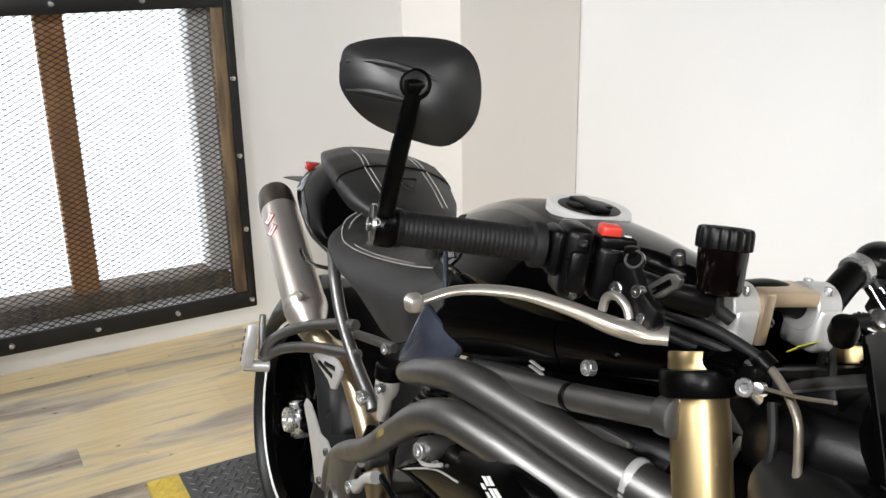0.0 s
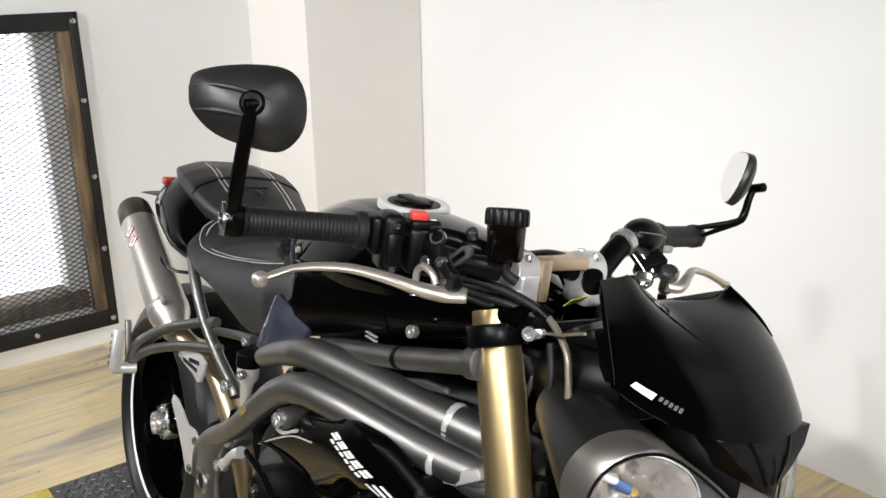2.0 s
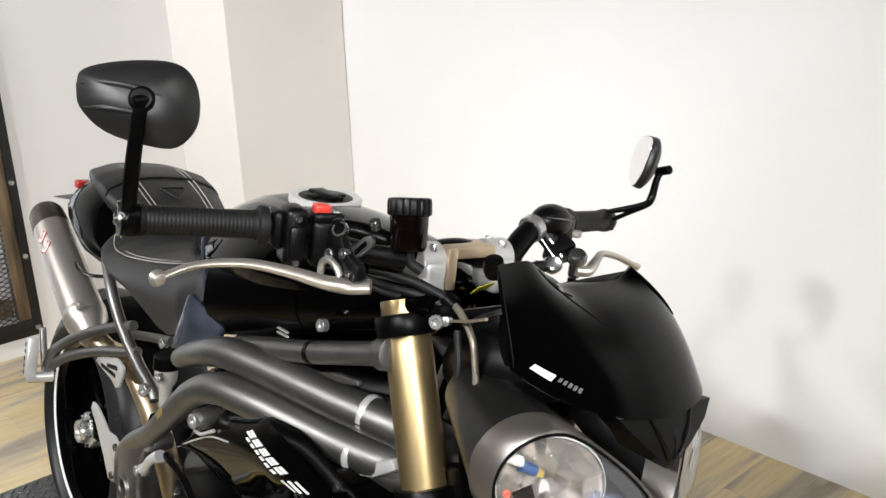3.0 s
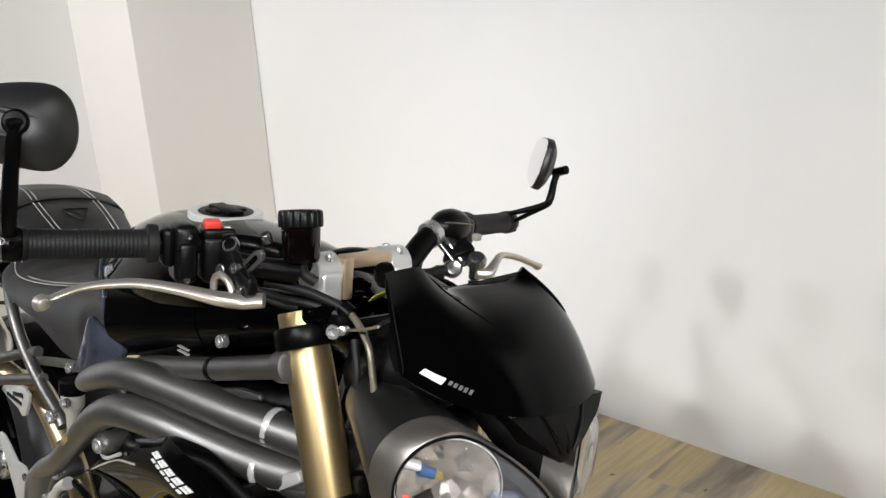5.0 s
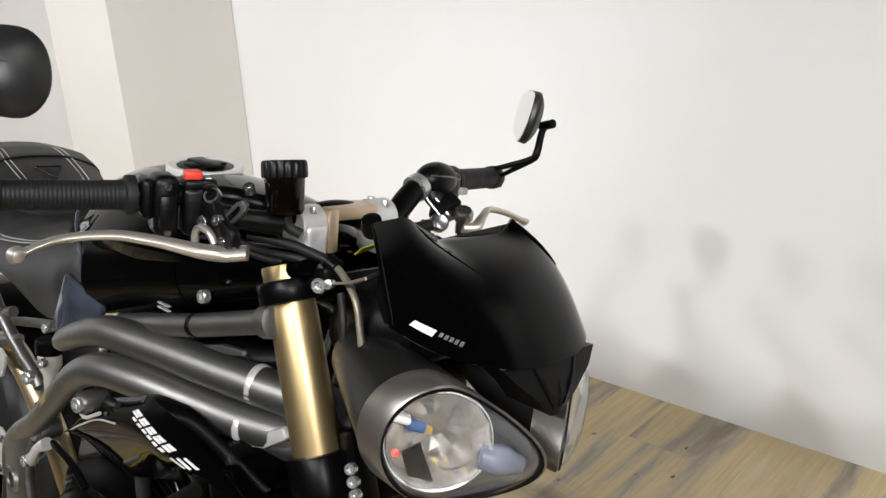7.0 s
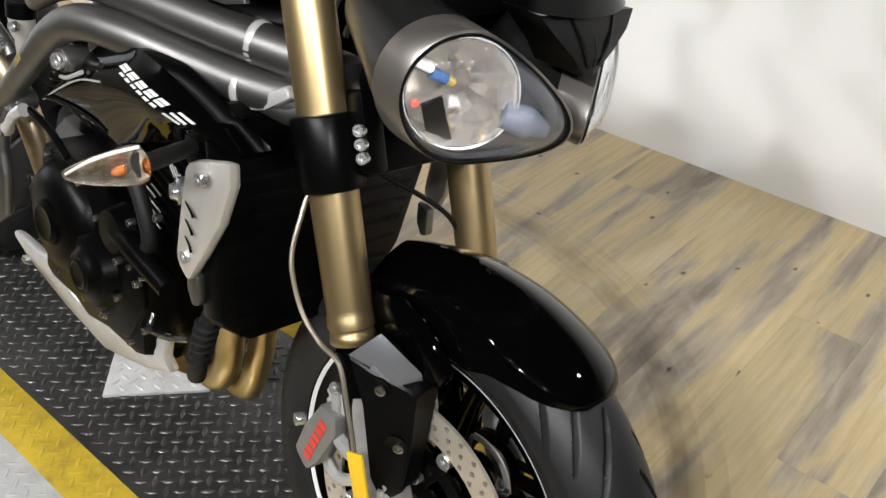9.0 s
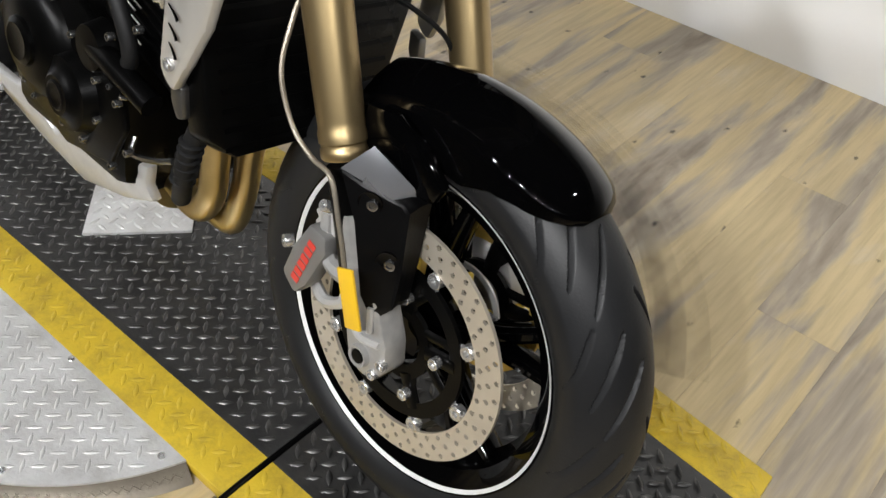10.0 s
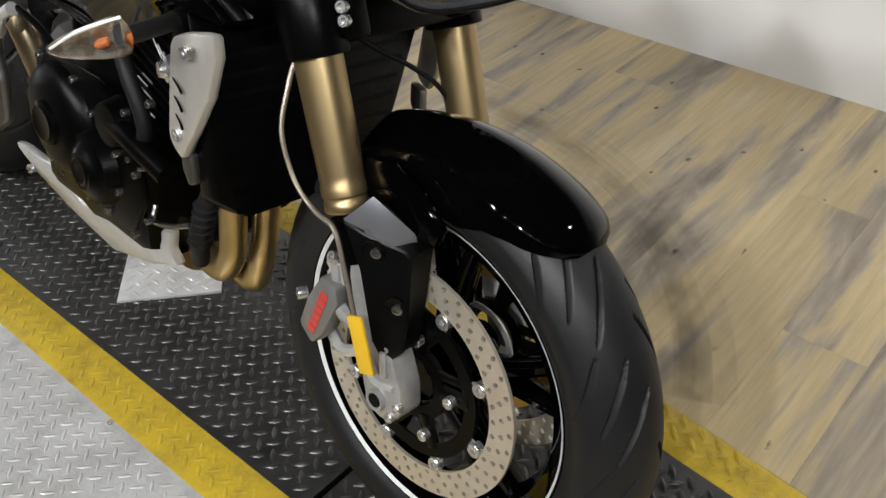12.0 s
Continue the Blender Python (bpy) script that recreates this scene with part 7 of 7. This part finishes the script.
part("engine_bracket", tube([(-0.60, -0.190, 0.660), (-0.56, -0.2, 0.672), (-0.525, -0.198, 0.690)], 0.0028, 8), ALU, bike, "silver wire bracket")
part("engine_hose", tube([(-0.50, -0.15, 0.60), (-0.45, -0.168, 0.57), (-0.42, -0.165, 0.50), (-0.45, -0.16, 0.45)], 0.011, 12), RUBBER, engine, "black coolant hose")
part("crank_seam", side_slab([(-0.79, 0.42), (-0.70, 0.515), (-0.55, 0.52), (-0.455, 0.47), (-0.44, 0.38), (-0.48, 0.31), (-0.60, 0.285), (-0.74, 0.33)], -0.163, 0.012, 0.005), MATT_BLACK, engine, "black side case")
part("oil_line", tube([(-0.452, -0.14, 0.362), (-0.444, -0.15, 0.345), (-0.41, -0.155, 0.354), (-0.37, -0.158, 0.371), (-0.339, -0.155, 0.386)], 0.0042, 8), CASE_BOLT, engine, "silver oil line")
hose = part("coolant_hose", tube([(-0.27, -0.165, 0.47), (-0.285, -0.172, 0.42), (-0.292, -0.170, 0.385), (-0.31, -0.16, 0.35)], 0.0125, 14), RUBBER, bike, "ribbed black coolant hose")
for k in range(6):
    part("hose_rib", lathe([(0.0125, -0.003), (0.0165, 0), (0.0125, 0.003)], (-0.277 - 0.0035 * k, -0.169, 0.448 - 0.012 * k), (-0.2, 0, -1), 16), RUBBER, hose)

rad = part("radiator", slab([(-0.185, -0.105), (-0.150, -0.132), (0.030, -0.132), (0.095, -0.065), (0.165, 0.060), (0.185, 0.150), (-0.185, 0.150)], 0.044, Matrix.Translation((-0.268, 0, 0.575)) @ Matrix.Rotation(radians(-14), 4, "Y") @ Matrix(((0, 0, 1, -0.022), (1, 0, 0, 0), (0, 1, 0, 0), (0, 0, 0, 1))), 0.006), MATT_BLACK, bike, "black radiator")
for k in range(12):
    part("radiator_slat", moved(box(0.0218, 0.0226, -0.165, float(np.interp(-0.122 + 0.0225 * k, (-0.132, -0.065, 0.06, 0.15), (0.02, 0.08, 0.15, 0.17))), -0.122 + 0.0225 * k, -0.116 + 0.0225 * k), pose(-0.268, 0, 0.575, 0, -14, 0)), MATT_BLACK, rad)
for sy in (-1, 1):
    ol = [(-0.276, 0.662), (-0.268, 0.672), (-0.248, 0.681), (-0.234, 0.685), (-0.220, 0.684), (-0.221, 0.655), (-0.231, 0.606), (-0.246, 0.560), (-0.262, 0.526), (-0.272, 0.529), (-0.286, 0.540), (-0.290, 0.551), (-0.284, 0.61)]
    g = part("radiator_guard", side_slab(ol, sy * 0.200 - 0.008, 0.016, 0.006), ALU_BRUSHED, bike, "brushed aluminium radiator side guard")
    for vtx in g.data.vertices:
        vtx.co.y += sy * -1.3 * max(0, vtx.co.x + 0.236 - 0.12 * (vtx.co.z - 0.687))
    for k in range(3):
        part("guard_slot", tube([(-0.271 + 0.001 * k, sy * 0.2085, 0.624 - 0.021 * k), (-0.260, sy * 0.2085, 0.617 - 0.0215 * k), (-0.254 - 0.001 * k, sy * 0.2085, 0.611 - 0.022 * k)], [0.0012, 0.0022, 0.0030], 8, flat=0.4, flat_dir=(0, 1, 0)), GLOSS_BLACK, g)
    for q in ((-0.243, 0.661), (-0.268, 0.557)):
        part("guard_bolt", bolt_head(V(q[0], sy * 0.207, q[1]), (0, sy, 0), 0.0078, 0.005), BOLT_STEEL, g)
    part("guard_foot", side_slab([(-0.286, 0.536), (-0.264, 0.528), (-0.260, 0.490), (-0.272, 0.486), (-0.284, 0.505)], sy * 0.188 - 0.008, 0.016, 0.004), FRAME_GREY, g, "grey lower bracket")
    part("guard_boss", merge(lathe([(0.005, 0.006), (0.009, 0.006), (0.011, 0.0), (0.016, -0.002), (0.016, -0.02)], (-0.300, sy * 0.202, 0.623), (-0.3, sy, 0), 16)), BOLT_STEEL, g)
    # shroud folded along a ridge, with lettering shapes
    SX = (-0.195, -0.247, -0.31, -0.34, -0.398, -0.43, -0.51, -0.60, -0.672)
    LOW, RIDGE, TOP = (0.698, 0.690, 0.672, 0.662, 0.640, 0.628, 0.596, 0.590, 0.602), (0.701, 0.704, 0.706, 0.706, 0.702, 0.698, 0.680, 0.640, 0.605), (0.704, 0.719, 0.740, 0.749, 0.756, 0.748, 0.727, 0.664, 0.608)

    def shroud_skin(x, z):
        """How far out the shroud stands at x, z."""
        lo, ri, to = (float(np.interp(-x, [-q for q in SX], c)) for c in (LOW, RIDGE, TOP))
        out = 0.205 - 0.012 * abs(x + 0.36) / 0.2
        return out - 0.030 * max(0, (ri - z) / max(ri - lo, 1e-4)) ** 1.3 - 0.012 * max(0, (z - ri) / max(to - ri, 1e-4)) ** 2.5

    rings = []
    for x in np.linspace(SX[0], SX[-1], 36):
        lo, ri, to = (float(np.interp(-x, [-q for q in SX], c)) for c in (LOW, RIDGE, TOP))
        zs = [lo + (ri - lo) * k / 5 for k in range(6)] + [ri + (to - ri) * k / 8 for k in range(1, 9)]
        skin = [V(float(x), sy * shroud_skin(x, z), z) for z in zs]
        rings.append(skin + [V(q.x, q.y - sy * 0.030, q.z) for q in skin[::-1]])
    s = part("radiator_shroud", loft(rings), GLOSS_BLACK, bike, "gloss black radiator shroud", 25)
    part("shroud_edge", tube([V(x, sy * (shroud_skin(x, z) + 0.0006), z) for x, z in ((-0.668, 0.606), (-0.60, 0.645), (-0.54, 0.675), (-0.48, 0.692))], 0.0014, 6), ALU, s, "thin pale sliver along the ridge")
    if sy < 0:
        along_row, rise = V(0.125, 0, -0.018), V(0.026, 0, 0.014)

        def glyph(u0, u1, v0, v1, thick=0.26, hollow=True):
            ring = [(u0, v0), (u1, v0), (u1, v1), (u0, v1)]
            du, dv = (u1 - u0) * thick, (v1 - v0) * thick
            inner = [(u0 + du, v0 + dv), (u1 - du, v0 + dv), (u1 - du, v1 - dv), (u0 + du, v1 - dv)]

            def q(u, v, lift):
                p = V(-0.443, 0, 0.720) + along_row * u + rise * v
                return V(p.x, -(shroud_skin(p.x, p.z) + lift), p.z)
            if not hollow:
                return loft([[q(u, v, 0.0) for u, v in ring], [q(u, v, 0.0012) for u, v in ring]])
            return loft([[q(u, v, h) for u, v in o] for o, h in ((ring, 0.0), (ring, 0.0012), (inner, 0.0012), (inner, 0.0))], False, False)
        for k in range(5):
            for v0, v1 in ((0.44, 0.66), (0.76, 0.98)):
                part("letter_bar", glyph(0.17 * k, 0.17 * k + 0.135, v0, v1, hollow=False), WHITE_PRINT, s)
        for k in range(6):
            part("letter_bar", glyph(0.10 + 0.12 * k, 0.10 + 0.12 * k + 0.085, 0.04, 0.24, hollow=False), WHITE_PRINT, s)
        part("letter_bar", glyph(0.90, 1.12, 0.02, 0.20, hollow=False), WHITE_PRINT, s)
        part("letter_bar", glyph(0.93, 1.15, 0.46, 0.62, hollow=False), WHITE_PRINT, s)
        part("letter_bar", glyph(0.96, 1.18, 0.86, 1.0, hollow=False), WHITE_PRINT, s)
    # indicators
    i0, i1 = V(-0.286, sy * 0.335, 0.672), V(-0.246, sy * 0.278, 0.691)
    rings = []
    for t, hx, hz in ((0.0, 0.003, 0.003), (0.12, 0.009, 0.0075), (0.35, 0.015, 0.0125), (0.65, 0.019, 0.0165), (0.9, 0.020, 0.0190), (1.0, 0.019, 0.0180)):
        q = i0.lerp(i1, t)
        rings.append([q + V(0.3 * hx + hx * math.cos(a), 0, hz * math.sin(a)) for a in np.linspace(0, 2 * math.pi, 20, endpoint=False)])
    ind = part("indicator", loft(rings), CLEAR, bike, "clear indicator with amber bulb")
    ind.visible_shadow = False
    part("indicator_back", loft([[V(min(p.x, i0.lerp(i1, rr_t).x) - 0.003, p.y, p.z + 0.001) for p in r] for r, rr_t in zip(rings, (0.0, 0.12, 0.35, 0.65, 0.9, 1.0))]), INDICATOR_INNER, ind, "amber tinted inner reflector")
    part("indicator_ridge", tube([i0 + V(0.003, 0, 0.003), i0.lerp(i1, 0.35) + V(0.003, 0, 0.0130), i0.lerp(i1, 0.65) + V(0.003, 0, 0.0168), i0.lerp(i1, 1.0) + V(0.003, 0, 0.0185)], [0.0015, 0.0024, 0.0026, 0.0024], 8), RING_SILVER, ind, "pale upper edge")
    part("indicator_bulb", lathe([(0.0008, -0.0065), (0.0030, -0.0045), (0.0044, 0), (0.0040, 0.0065), (0.0012, 0.0095)], i0.lerp(i1, 0.70) + V(0.006, 0, -0.002), (0.4, 1, 0.3), 14), ORANGE_BULB, ind, "orange bulb")
    part("indicator_stem", tube([i1 + V(0.005, 0, 0), V(-0.275, sy * 0.20, 0.685)], 0.010, 10), RUBBER, ind, "black rubber stem")

# belly pan and headers
for sy in (-1,):
    out = [(-0.935, 0.272), (-0.900, 0.276), (-0.840, 0.276), (-0.772, 0.288), (-0.735, 0.262), (-0.700, 0.246), (-0.63, 0.284), (-0.54, 0.297), (-0.457, 0.306), (-0.462, 0.272), (-0.448, 0.250), (-0.52, 0.217), (-0.645, 0.182), (-0.76, 0.199), (-0.872, 0.232)]
    bp = part("belly_pan", side_slab(out, -0.135, 0.020, 0.007), ALU, bike, "scuffed silver belly pan")
    for vtx in bp.data.vertices:
        vtx.co.y += 0.25 * max(0, 0.262 - vtx.co.z) + 0.12 * max(0, vtx.co.x + 0.60)
    part("pan_bolt", bolt_head(V(-0.872, -0.137, 0.245), (0, -1, 0), 0.008, 0.005), BOLT_STEEL, bp)
for k, (y, zl, xf) in enumerate(((-0.060, 0.238, -0.385), (0.0, 0.196, -0.388))) :
    part("header_pipe", tube([(-0.35, y * 1.1, 0.50), (-0.370, y * 1.1, 0.42), (xf + 0.004, y, 0.335), (xf, y, 0.285), (xf - 0.02, y, zl + 0.012), (xf - 0.06, y * 0.9, zl), (-0.53, y * 0.6, zl - 0.004), (-0.64, y * 0.4, 0.21)], 0.0205, 18, 7), BRONZE_PIPE, bike, "heat-tinted exhaust header pipe")
part("collector", tube([(-0.52, -0.02, 0.21), (-0.62, 0, 0.20), (-0.75, 0.0, 0.215)], [0.045, 0.055, 0.05], 18, flat=0.8), BRONZE_PIPE, bike, "exhaust collector")
part("side_stand", merge(tube([(-0.83, 0.10, 0.28), (-0.79, 0.19, 0.12), (-0.765, 0.262, -0.040)], 0.011, 12), box(-0.79, -0.735, 0.245, 0.285, -0.054, -0.040, 0.004)), MATT_BLACK, bike, "black side stand")
